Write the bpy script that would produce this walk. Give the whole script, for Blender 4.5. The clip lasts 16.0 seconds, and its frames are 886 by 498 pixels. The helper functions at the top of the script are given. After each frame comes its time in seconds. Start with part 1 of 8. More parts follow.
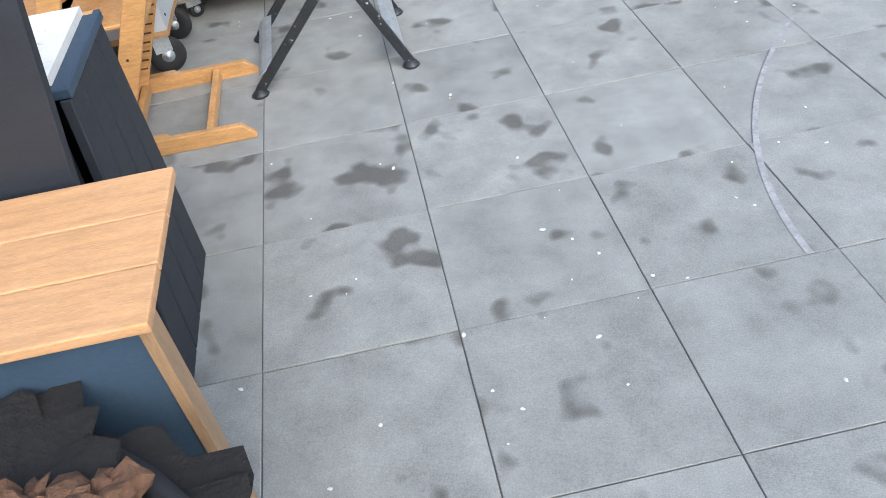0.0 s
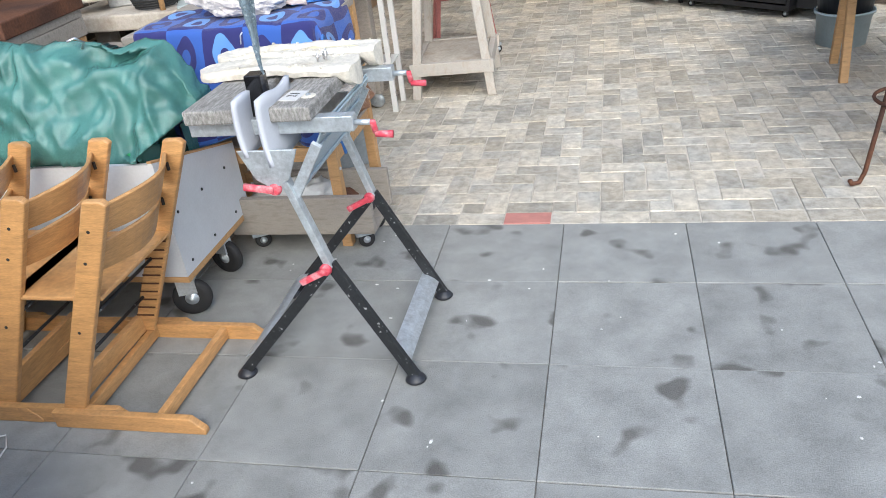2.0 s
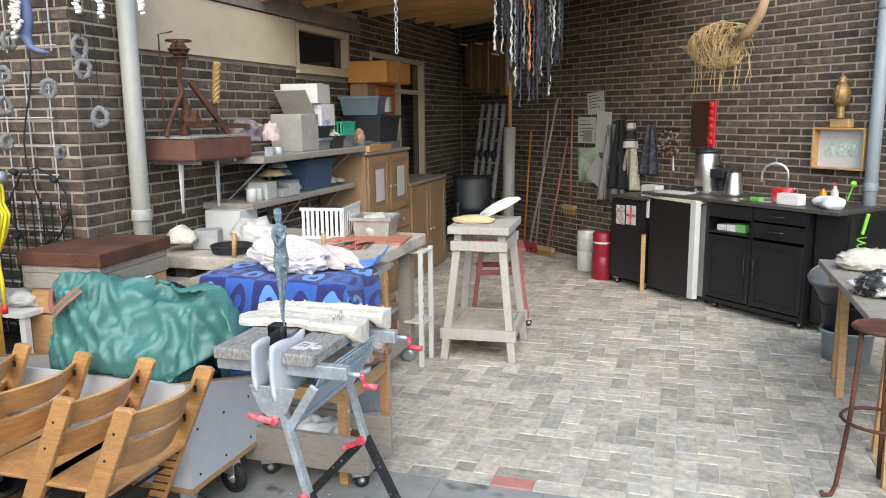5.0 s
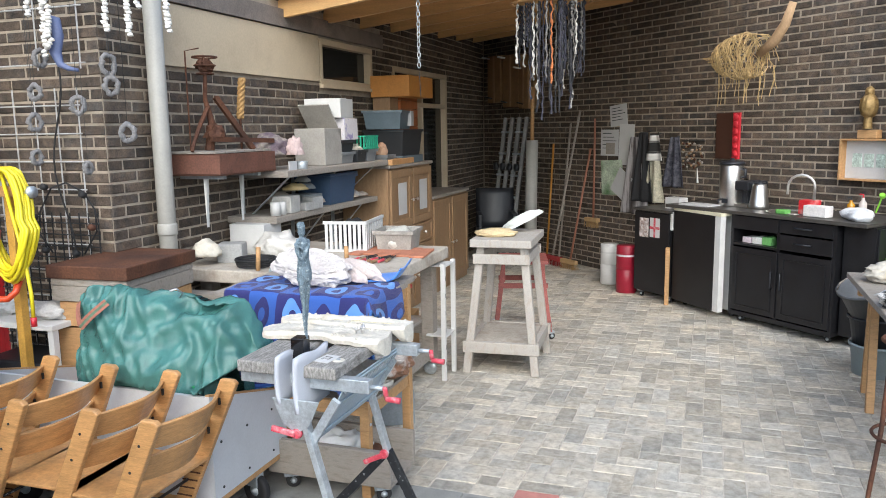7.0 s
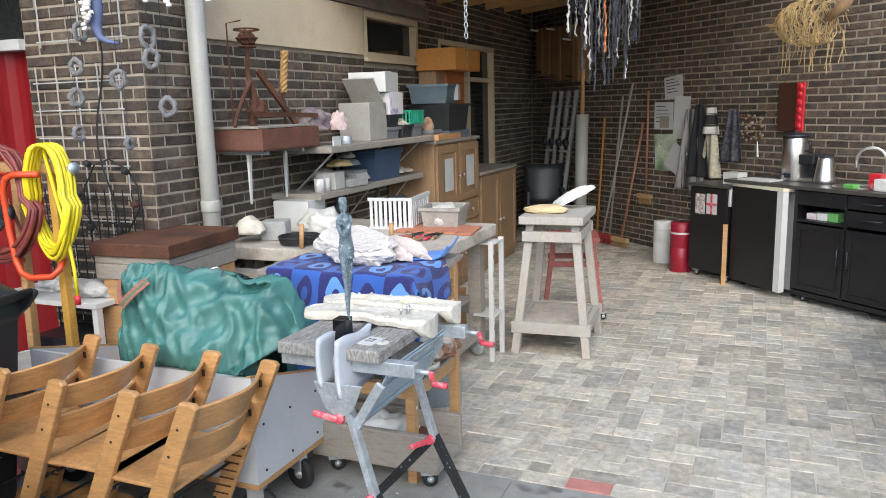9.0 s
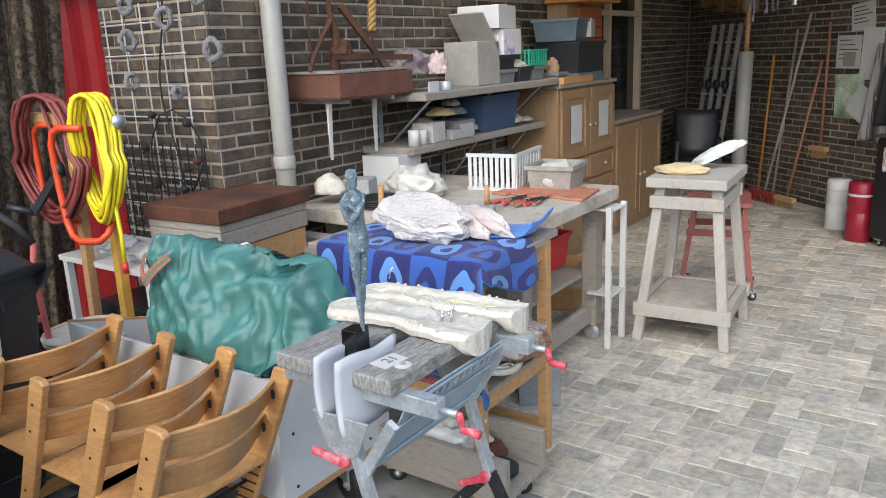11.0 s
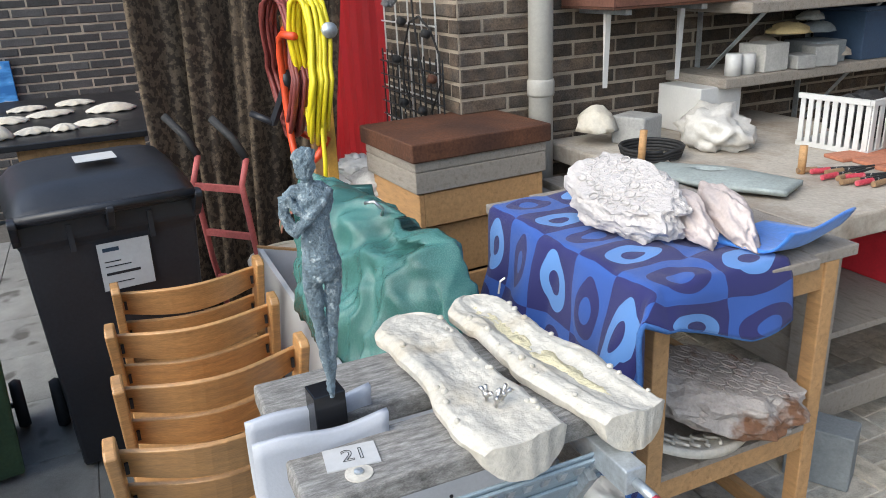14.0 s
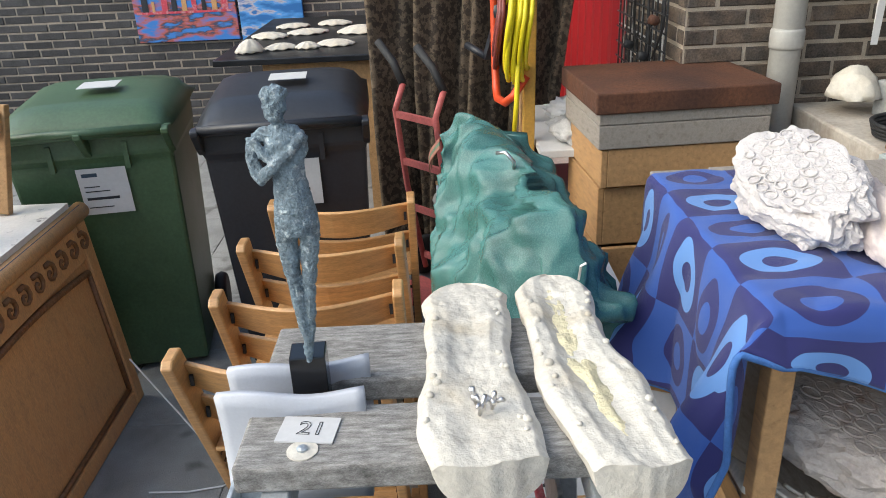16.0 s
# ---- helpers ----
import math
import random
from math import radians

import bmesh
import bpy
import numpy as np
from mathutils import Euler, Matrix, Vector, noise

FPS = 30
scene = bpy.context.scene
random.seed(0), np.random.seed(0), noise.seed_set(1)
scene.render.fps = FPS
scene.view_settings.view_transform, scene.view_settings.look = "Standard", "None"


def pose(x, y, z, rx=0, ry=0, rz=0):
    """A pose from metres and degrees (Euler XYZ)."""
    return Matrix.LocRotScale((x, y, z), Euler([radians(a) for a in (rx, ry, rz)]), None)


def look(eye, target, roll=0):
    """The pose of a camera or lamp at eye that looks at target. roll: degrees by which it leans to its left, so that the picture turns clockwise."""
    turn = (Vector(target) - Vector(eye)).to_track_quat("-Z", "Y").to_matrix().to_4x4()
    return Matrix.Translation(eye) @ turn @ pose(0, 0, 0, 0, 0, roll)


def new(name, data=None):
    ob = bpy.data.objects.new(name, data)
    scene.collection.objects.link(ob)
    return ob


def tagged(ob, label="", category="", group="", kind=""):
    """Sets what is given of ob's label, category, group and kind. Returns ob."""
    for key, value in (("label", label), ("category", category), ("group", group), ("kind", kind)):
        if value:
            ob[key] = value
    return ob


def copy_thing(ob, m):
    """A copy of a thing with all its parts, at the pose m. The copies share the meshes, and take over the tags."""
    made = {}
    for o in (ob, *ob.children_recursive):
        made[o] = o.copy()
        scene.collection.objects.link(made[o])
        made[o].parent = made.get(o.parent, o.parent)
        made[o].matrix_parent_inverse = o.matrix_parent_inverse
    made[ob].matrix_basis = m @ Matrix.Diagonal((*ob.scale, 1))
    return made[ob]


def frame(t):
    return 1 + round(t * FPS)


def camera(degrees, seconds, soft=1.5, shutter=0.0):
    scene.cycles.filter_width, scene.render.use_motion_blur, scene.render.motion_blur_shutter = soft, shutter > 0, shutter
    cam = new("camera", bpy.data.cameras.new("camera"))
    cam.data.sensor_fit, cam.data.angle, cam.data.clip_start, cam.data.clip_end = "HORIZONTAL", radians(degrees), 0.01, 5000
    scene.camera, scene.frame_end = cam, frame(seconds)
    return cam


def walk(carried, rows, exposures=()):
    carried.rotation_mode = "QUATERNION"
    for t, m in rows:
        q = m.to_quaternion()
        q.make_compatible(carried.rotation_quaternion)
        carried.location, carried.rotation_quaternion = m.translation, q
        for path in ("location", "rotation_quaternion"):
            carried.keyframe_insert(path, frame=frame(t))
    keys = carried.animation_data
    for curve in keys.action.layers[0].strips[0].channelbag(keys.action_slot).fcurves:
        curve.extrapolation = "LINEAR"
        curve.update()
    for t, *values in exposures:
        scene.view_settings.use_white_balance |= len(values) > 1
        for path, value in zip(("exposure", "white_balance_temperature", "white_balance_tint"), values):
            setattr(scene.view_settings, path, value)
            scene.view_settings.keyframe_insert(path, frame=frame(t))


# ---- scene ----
cam = camera(60.2, 16.0, soft=0.9)
PATH = [
    (0, (-0.588, -2.296, 1.428), (-0.493, -0.802, 0.102), -9.5),
    (0.5, (-0.346, -2.048, 1.465), (-0.412, -0.53, 0.165), -9.2),
    (1, (-0.183, -1.782, 1.469), (-0.414, -0.235, 0.222), -9.9),
    (1.5, (-0.032, -1.585, 1.517), (-0.373, 0.026, 0.381), -9.1),
    (2, (0.198, -1.468, 1.564), (-0.232, 0.225, 0.59), -7.2),
    (2.5, (0.308, -1.501, 1.634), (-0.17, 0.272, 0.842), -5.4),
    (3, (0.364, -1.652, 1.674), (-0.149, 0.18, 1.058), -4.1),
    (3.5, (0.434, -1.736, 1.711), (-0.102, 0.13, 1.23), -2.7),
    (4, (0.534, -1.767, 1.718), (-0.022, 0.111, 1.311), -1.4),
    (6.5, (0.564, -1.788, 1.721), (-0.079, 0.078, 1.399), -0.9),
    (7, (0.56, -1.785, 1.72), (-0.096, 0.078, 1.407), -0.9),
    (7.5, (0.566, -1.774, 1.719), (-0.105, 0.084, 1.409), -0.9),
    (8, (0.565, -1.767, 1.716), (-0.126, 0.083, 1.399), -1.0),
    (8.5, (0.559, -1.748, 1.706), (-0.163, 0.086, 1.369), -1.2),
    (9, (0.497, -1.642, 1.69), (-0.269, 0.168, 1.323), -1.5),
    (11.5, (0.436, -0.667, 1.666), (-0.778, 0.83, 1.132), -2.5),
    (12, (0.398, -0.469, 1.659), (-0.928, 0.921, 1.103), -2.3),
    (12.5, (0.445, -0.234, 1.664), (-0.998, 1.017, 1.069), -2.3),
    (13, (0.446, -0.06, 1.659), (-1.101, 1.037, 1.023), -2.7),
    (13.5, (0.363, 0.122, 1.644), (-1.275, 1.056, 0.977), -3.3),
    (14, (0.313, 0.257, 1.643), (-1.411, 0.997, 0.951), -2.9),
    (14.5, (0.314, 0.422, 1.628), (-1.474, 0.944, 0.899), -2.6),
    (15, (0.323, 0.533, 1.622), (-1.497, 0.863, 0.861), -2.7),
    (15.5, (0.289, 0.607, 1.608), (-1.542, 0.763, 0.819), -2.7),
    (16, (0.22, 0.715, 1.603), (-1.609, 0.715, 0.795), -2.6),
]
walk(cam, [(t, look(eye, target, roll)) for t, eye, target, roll in PATH], [(0.0, 1.36, 6050, 5), (2.0, 1.14, 6050, 5), (3.5, 1.05, 6100, 4), (7.0, 1.06, 6000, 5), (11.5, 0.85, 6000, 5), (13.0, 0.84, 6050, 5), (15.0, 0.94, 6350, 4), (16.0, 0.98, 6450, 4)])

# ---- daylight: bright overcast sky, soft sun ----
world = bpy.data.worlds.new("sky")
world.use_nodes = True
scene.world = world
_n = world.node_tree.nodes
_sky = _n.new("ShaderNodeTexSky")
_sky.sky_type = "NISHITA"
_sky.sun_disc = False
_sky.sun_elevation = radians(39)
_sky.sun_rotation = radians(162)
_sky.air_density = 1.0
_sky.dust_density = 3.0
world.node_tree.links.new(_sky.outputs[0], _n["Background"].inputs[0])
_n["Background"].inputs[1].default_value = 0.15
_sun = new("sun", bpy.data.lights.new("sun", "SUN"))
_sun.data.energy = 0.98
_sun.data.angle = radians(85)
_sun.data.color = (1.0, 0.98, 0.95)
_sun.matrix_world = look((1.9, -5.8, 4.8), (0, 0, 0))


# ---- materials ----
MATS = {}


def mat(name, color, rough=0.7, metal=0.0, vary=0.12, scale=12.0, bump=0.15, grain=90.0, alt=None, alt_at=0.55,
        alt_scale=5.0, alt_soft=0.12, alt_detail=5.0, stretch=(1, 1, 1), spread=0.0, sheen=0.0, coat=0.0, alpha=1.0, trans=0.0, spec=0.5):
    """Principled surface: base colour varied at two scales, optional second colour in patches, fine relief."""
    if name in MATS:
        return MATS[name]
    m = bpy.data.materials.new(name)
    m.use_nodes = True
    t = m.node_tree
    b = t.nodes["Principled BSDF"]
    link = t.links.new

    def node(kind, **kw):
        n = t.nodes.new(kind)
        for k, v in kw.items():
            n.inputs[k].default_value = v
        return n

    co = node("ShaderNodeTexCoord")
    mp = node("ShaderNodeMapping", Scale=stretch)
    if spread:
        own = node("ShaderNodeObjectInfo")
        sh = node("ShaderNodeVectorMath")
        sh.operation = "MULTIPLY_ADD"
        link(own.outputs["Random"], sh.inputs[0])
        sh.inputs[1].default_value = (37.0, 53.0, 19.0)
        link(co.outputs["Object"], sh.inputs[2])
        link(sh.outputs[0], mp.inputs["Vector"])
    else:
        link(co.outputs["Object"], mp.inputs["Vector"])
    big = node("ShaderNodeTexNoise", Scale=scale, Detail=6.0, Roughness=0.6)
    fine = node("ShaderNodeTexNoise", Scale=grain, Detail=4.0, Roughness=0.65)
    link(mp.outputs[0], big.inputs["Vector"])
    link(mp.outputs[0], fine.inputs["Vector"])
    last = node("ShaderNodeRGB")
    last.outputs[0].default_value = (*color, 1)
    col = last.outputs[0]
    if alt:
        patch = node("ShaderNodeTexNoise", Scale=alt_scale, Detail=alt_detail, Roughness=0.6)
        link(mp.outputs[0], patch.inputs["Vector"])
        ramp = node("ShaderNodeMapRange")
        ramp.inputs["From Min"].default_value = alt_at - alt_soft
        ramp.inputs["From Max"].default_value = alt_at + alt_soft
        link(patch.outputs["Fac"], ramp.inputs["Value"])
        mx = node("ShaderNodeMix")
        mx.data_type = "RGBA"
        link(ramp.outputs[0], mx.inputs["Factor"])
        link(col, mx.inputs[6])
        mx.inputs[7].default_value = (*alt, 1)
        col = mx.outputs[2]
    add = node("ShaderNodeMath")
    add.operation = "ADD"
    link(big.outputs["Fac"], add.inputs[0])
    link(fine.outputs["Fac"], add.inputs[1])
    val = node("ShaderNodeMapRange")
    val.inputs["From Min"].default_value, val.inputs["From Max"].default_value = 0.6, 1.4
    val.inputs["To Min"].default_value, val.inputs["To Max"].default_value = 1 - 1.6 * vary, 1 + 1.6 * vary
    link(add.outputs[0], val.inputs["Value"])
    factor = val.outputs[0]
    if spread:
        info = node("ShaderNodeObjectInfo")
        isl = node("ShaderNodeNewGeometry")
        both = node("ShaderNodeMath")
        both.operation = "ADD"
        link(info.outputs["Random"], both.inputs[0])
        link(isl.outputs["Random Per Island"], both.inputs[1])
        fr = node("ShaderNodeMath")
        fr.operation = "FRACT"
        link(both.outputs[0], fr.inputs[0])
        rr = node("ShaderNodeMapRange")
        rr.inputs["To Min"].default_value, rr.inputs["To Max"].default_value = 1 - spread, 1 + spread
        link(fr.outputs[0], rr.inputs["Value"])
        mul = node("ShaderNodeMath")
        mul.operation = "MULTIPLY"
        link(factor, mul.inputs[0])
        link(rr.outputs[0], mul.inputs[1])
        factor = mul.outputs[0]
    vm = node("ShaderNodeVectorMath")
    vm.operation = "SCALE"
    link(col, vm.inputs[0])
    link(factor, vm.inputs["Scale"])
    link(vm.outputs[0], b.inputs["Base Color"])
    rg = node("ShaderNodeMapRange")
    rg.inputs["To Min"].default_value, rg.inputs["To Max"].default_value = max(0.02, rough - 0.12), min(1, rough + 0.12)
    link(big.outputs["Fac"], rg.inputs["Value"])
    link(rg.outputs[0], b.inputs["Roughness"])
    b.inputs["Metallic"].default_value = metal
    b.inputs["Specular IOR Level"].default_value = spec
    b.inputs["Sheen Weight"].default_value = sheen
    b.inputs["Coat Weight"].default_value = coat
    b.inputs["Transmission Weight"].default_value = trans
    b.inputs["Alpha"].default_value = alpha
    if bump:
        bp = node("ShaderNodeBump", Strength=bump, Distance=0.01)
        link(add.outputs[0], bp.inputs["Height"])
        link(bp.outputs[0], b.inputs["Normal"])
    MATS[name] = m
    return m


SLAB = mat("concrete slab", (0.262, 0.266, 0.256), 0.82, vary=0.26, scale=7, grain=260, bump=0.35, alt=(0.115, 0.112, 0.105), alt_at=0.645, alt_scale=5.6, alt_soft=0.035, alt_detail=1.6, spread=0.08)
JOINT = mat("dirty sand", (0.12, 0.113, 0.1), 0.95, vary=0.3)
PAVER = mat("concrete paver", (0.5, 0.45, 0.365), 0.88, vary=0.4, scale=24, grain=320, bump=0.5, alt=(0.4, 0.385, 0.345), alt_at=0.5, alt_scale=3, spread=0.24)
REDPAVER = mat("red paver", (0.45, 0.2, 0.17), 0.88, vary=0.2, grain=200, bump=0.3)
BRICK = mat("dark brown brick", (0.106, 0.078, 0.057), 0.85, vary=0.55, scale=16, grain=140, bump=0.8, alt=(0.066, 0.058, 0.052), alt_scale=9, alt_at=0.54, spread=0.4)
MORTAR = mat("grey mortar", (0.36, 0.305, 0.24), 0.95, vary=0.25, grain=200, bump=0.4)
DARKBRICK = mat("dark grey brick", (0.06, 0.058, 0.058), 0.85, vary=0.3, scale=14, grain=120, bump=0.5, spread=0.3)
PINE = mat("varnished beech", (0.48, 0.262, 0.102), 0.42, vary=0.24, scale=4, grain=30, bump=0.05, stretch=(2, 2, 14), coat=0.2, spread=0.1, alt=(0.4, 0.215, 0.085), alt_at=0.6, alt_scale=7)
PINE_CEIL = mat("pine boards", (0.62, 0.38, 0.16), 0.6, vary=0.15, scale=3, grain=40, stretch=(1, 10, 10))
RAWWOOD = mat("raw softwood", (0.46, 0.27, 0.12), 0.7, vary=0.2, scale=4, grain=45, stretch=(3, 14, 14), alt=(0.3, 0.16, 0.07), alt_at=0.66)
GREYWOOD = mat("weathered grey wood", (0.34, 0.305, 0.265), 0.88, vary=0.28, scale=5, grain=60, bump=0.4, stretch=(3, 12, 12), alt=(0.19, 0.165, 0.14), alt_at=0.58)
DUSTWOOD = mat("dusty wood", (0.43, 0.39, 0.335), 0.92, vary=0.18, scale=6, grain=60, bump=0.3, alt=(0.29, 0.24, 0.19), alt_at=0.58)
OAK = mat("stained oak", (0.3, 0.19, 0.105), 0.5, vary=0.2, scale=4, grain=40, stretch=(6, 6, 1), bump=0.1)
BLACKPAINT = mat("black paint", (0.012, 0.012, 0.014), 0.35, vary=0.3, scale=6, bump=0.04)
NAVYPLANK = mat("dark blue-grey painted plank", (0.016, 0.019, 0.026), 0.6, vary=0.25, scale=6, stretch=(2, 2, 10), bump=0.1)
BLUEBOARD = mat("slate blue board", (0.034, 0.058, 0.09), 0.55, vary=0.12, scale=5)
WHITEBOARD = mat("white melamine", (0.55, 0.57, 0.6), 0.35, vary=0.05, bump=0.02)
WHITEPLASTIC = mat("white plastic", (0.62, 0.62, 0.61), 0.4, vary=0.05, bump=0.03)
GALV = mat("galvanised steel", (0.5, 0.54, 0.57), 0.42, metal=0.6, vary=0.2, scale=25, bump=0.05)
STEEL = mat("brushed steel", (0.72, 0.7, 0.68), 0.32, metal=1.0, vary=0.08, bump=0.02)
DARKSTEEL = mat("scuffed black steel", (0.02, 0.022, 0.025), 0.5, metal=0.2, vary=0.3, scale=20, alt=(0.4, 0.4, 0.4), alt_at=0.66, alt_scale=60, alt_soft=0.03)
REDPLASTIC = mat("red plastic", (0.6, 0.03, 0.045), 0.4, vary=0.1, bump=0.03)
RUBBER = mat("black rubber", (0.018, 0.018, 0.019), 0.7, vary=0.2)
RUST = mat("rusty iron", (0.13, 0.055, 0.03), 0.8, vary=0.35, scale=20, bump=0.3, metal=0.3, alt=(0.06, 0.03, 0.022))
BEIGE = mat("beige painted panel", (0.54, 0.45, 0.32), 0.6, vary=0.1, scale=2.5, bump=0.03, alt=(0.46, 0.37, 0.26), alt_at=0.62, alt_scale=3)
CONCRETE = mat("rough concrete beam", (0.2, 0.17, 0.15), 0.95, vary=0.3, scale=8, bump=0.7)
REDSHEET = mat("red coated steel sheet", (0.26, 0.006, 0.009), 0.4, vary=0.12, bump=0.03)
PVC = mat("grey pvc pipe", (0.38, 0.37, 0.34), 0.45, vary=0.08, bump=0.02)
PLASTER = mat("white plaster cast", (0.58, 0.54, 0.46), 0.8, vary=0.12, scale=25, grain=60, bump=0.25, alt=(0.5, 0.43, 0.32), alt_at=0.62, alt_scale=8)
FOAM = mat("white foam sheet", (0.5, 0.52, 0.57), 0.6, vary=0.04, bump=0.1, grain=200)
GREENBAG = mat("green woven bag fabric", (0.05, 0.155, 0.14), 0.2, vary=0.3, scale=7, bump=0.3, grain=420, alt=(0.085, 0.21, 0.19), alt_at=0.52, alt_scale=380, alt_soft=0.06, coat=0.15)
GREENBIN = mat("green bin plastic", (0.06, 0.11, 0.055), 0.4, vary=0.2, scale=4, bump=0.05)
GREYBIN = mat("anthracite bin plastic", (0.022, 0.024, 0.03), 0.42, vary=0.2, scale=4, bump=0.05)
MOULD = mat("cream plaster cast", (0.58, 0.545, 0.475), 0.8, vary=0.16, scale=22, grain=70, bump=0.35, alt=(0.5, 0.43, 0.32), alt_at=0.66, alt_scale=9)
PAPER = mat("white paper", (0.54, 0.54, 0.54), 0.7, vary=0.05, bump=0.0)
GLASSDARK = mat("dark window glass", (0.02, 0.022, 0.022), 0.05, vary=0.1, bump=0.0)


# ---- mesh helpers ----
def thing(name, label, category, at=(0, 0, 0), rz=0.0, group="", kind=""):
    e = new(name)
    e.empty_display_size = 0.05
    e.matrix_basis = pose(*at, 0, 0, rz)
    return tagged(e, label, category, group, kind)


def part(name, bm, material, parent=None, label="", smooth=False, bevel=0.0):
    me = bpy.data.meshes.new(name)
    bmesh.ops.recalc_face_normals(bm, faces=bm.faces)
    if smooth:
        for f in bm.faces:
            f.smooth = True
    bm.to_mesh(me)
    bm.free()
    me.materials.append(material)
    ob = new(name, me)
    if parent:
        ob.parent = parent
    if bevel:
        md = ob.modifiers.new("bevel", "BEVEL")
        md.width, md.segments, md.limit_method = bevel, 2, "ANGLE"
    if label:
        tagged(ob, label)
    return ob


def solo(name, bm, material, label, category, at=(0, 0, 0), rz=0.0, group="", kind="", smooth=False, bevel=0.0):
    ob = part(name, bm, material, None, "", smooth, bevel)
    ob.matrix_basis = pose(*at, 0, 0, rz)
    return tagged(ob, label, category, group, kind)


def box(x0, x1, y0, y1, z0, z1, bm=None, m=None):
    bm = bm or bmesh.new()
    v = [bm.verts.new((x, y, z)) for z in (z0, z1) for x, y in ((x0, y0), (x1, y0), (x1, y1), (x0, y1))]
    if m is not None:
        for p in v:
            p.co = m @ p.co
    for f in ((3, 2, 1, 0), (4, 5, 6, 7), (0, 1, 5, 4), (1, 2, 6, 5), (2, 3, 7, 6), (3, 0, 4, 7)):
        bm.faces.new([v[i] for i in f])
    return bm


def beam(p, q, w, h, bm=None, up=(0, 0, 1)):
    """A square bar from p to q, w wide and h deep."""
    p, q = Vector(p), Vector(q)
    d = (q - p).normalized()
    u = Vector(up)
    if abs(d.dot(u)) > 0.95:
        u = Vector((0, 1, 0))
    s = d.cross(u).normalized()
    u = s.cross(d)
    m = Matrix((s, d, u)).transposed().to_4x4()
    m.translation = p
    return box(-w / 2, w / 2, 0, (q - p).length, -h / 2, h / 2, bm, m)


def rod(points, r, n=8, bm=None, close=False):
    """A round bar along a run of points; r may be one radius or one for each point."""
    bm = bm or bmesh.new()
    pts = [Vector(p) for p in points]
    k = len(pts)
    rs = r if isinstance(r, (list, tuple)) else [r] * k
    rings = []
    ref = None
    for i in range(k):
        a, b = pts[i - 1 if (i or close) else 0], pts[(i + 1) % k if (i < k - 1 or close) else k - 1]
        d = (b - a).normalized()
        if ref is None:
            ref = Vector((0, 0, 1)) if abs(d.z) < 0.9 else Vector((1, 0, 0))
        s = d.cross(ref)
        s = s.normalized() if s.length > 1e-6 else d.orthogonal().normalized()
        u = s.cross(d).normalized()
        ref = u
        rings.append([bm.verts.new(pts[i] + rs[i] * (math.cos(2 * math.pi * j / n) * s + math.sin(2 * math.pi * j / n) * u)) for j in range(n)])
    for i in range(k if close else k - 1):
        a, b = rings[i], rings[(i + 1) % k]
        for j in range(n):
            bm.faces.new((a[j], a[(j + 1) % n], b[(j + 1) % n], b[j]))
    if not close:
        bm.faces.new(rings[0][::-1])
        bm.faces.new(rings[-1])
    return bm


def lathe(profile, n=20, bm=None, m=None, cap=True):
    """A turned body round z from (radius, height) pairs."""
    bm = bm or bmesh.new()
    rings = []
    for r, z in profile:
        ring = []
        for j in range(n):
            p = Vector((r * math.cos(2 * math.pi * j / n), r * math.sin(2 * math.pi * j / n), z))
            ring.append(bm.verts.new(m @ p if m is not None else p))
        rings.append(ring)
    for a, b in zip(rings, rings[1:]):
        for j in range(n):
            bm.faces.new((a[j], a[(j + 1) % n], b[(j + 1) % n], b[j]))
    if cap:
        bm.faces.new(rings[0][::-1])
        bm.faces.new(rings[-1])
    return bm


def prism(outline, z0, z1, bm=None, m=None):
    """An outline in the xy plane, given thickness in z."""
    bm = bm or bmesh.new()
    lo = [bm.verts.new((x, y, z0)) for x, y in outline]
    hi = [bm.verts.new((x, y, z1)) for x, y in outline]
    if m is not None:
        for v in lo + hi:
            v.co = m @ v.co
    k = len(lo)
    bm.faces.new(lo[::-1])
    bm.faces.new(hi)
    for i in range(k):
        bm.faces.new((lo[i], lo[(i + 1) % k], hi[(i + 1) % k], hi[i]))
    return bm


def lump(sx, sy, sz, rough=0.2, freq=3.0, seed=0.0, sub=3, bm=None, m=None, flat=None):
    """An uneven rounded body, squashed at its foot where flat is given."""
    bm = bm or bmesh.new()
    made = bmesh.ops.create_icosphere(bm, subdivisions=sub, radius=1.0)["verts"]
    for v in made:
        k = 1 + rough * (noise.fractal(v.co * freq + Vector((seed, seed * 1.7, 3.1)), 0.8, 2.0, 4))
        v.co = Vector((v.co.x * sx, v.co.y * sy, v.co.z * sz)) * k
        if flat is not None and v.co.z < flat:
            v.co.z = flat
        if m is not None:
            v.co = m @ v.co
    return bm


def sheet(nu, nv, f, bm=None, thick=0.0):
    """A surface from f(u, v), u and v from 0 to 1, closed into a thin solid where thick is given."""
    bm = bm or bmesh.new()
    g = [[bm.verts.new(f(i / nu, j / nv)) for j in range(nv + 1)] for i in range(nu + 1)]
    faces = [bm.faces.new((g[i][j], g[i + 1][j], g[i + 1][j + 1], g[i][j + 1])) for i in range(nu) for j in range(nv)]
    if thick:
        bmesh.ops.recalc_face_normals(bm, faces=faces)
        bmesh.ops.solidify(bm, geom=faces, thickness=thick)
    return bm


def wall_frame(p, d):
    """Wall coordinates: x along the wall, y into the wall (out of its face is minus), z up."""
    d = Vector((d[0], d[1], 0)).normalized()
    m = Matrix((d, (-d.y, d.x, 0), (0, 0, 1))).transposed().to_4x4()
    m.translation = Vector((p[0], p[1], 0))
    return m

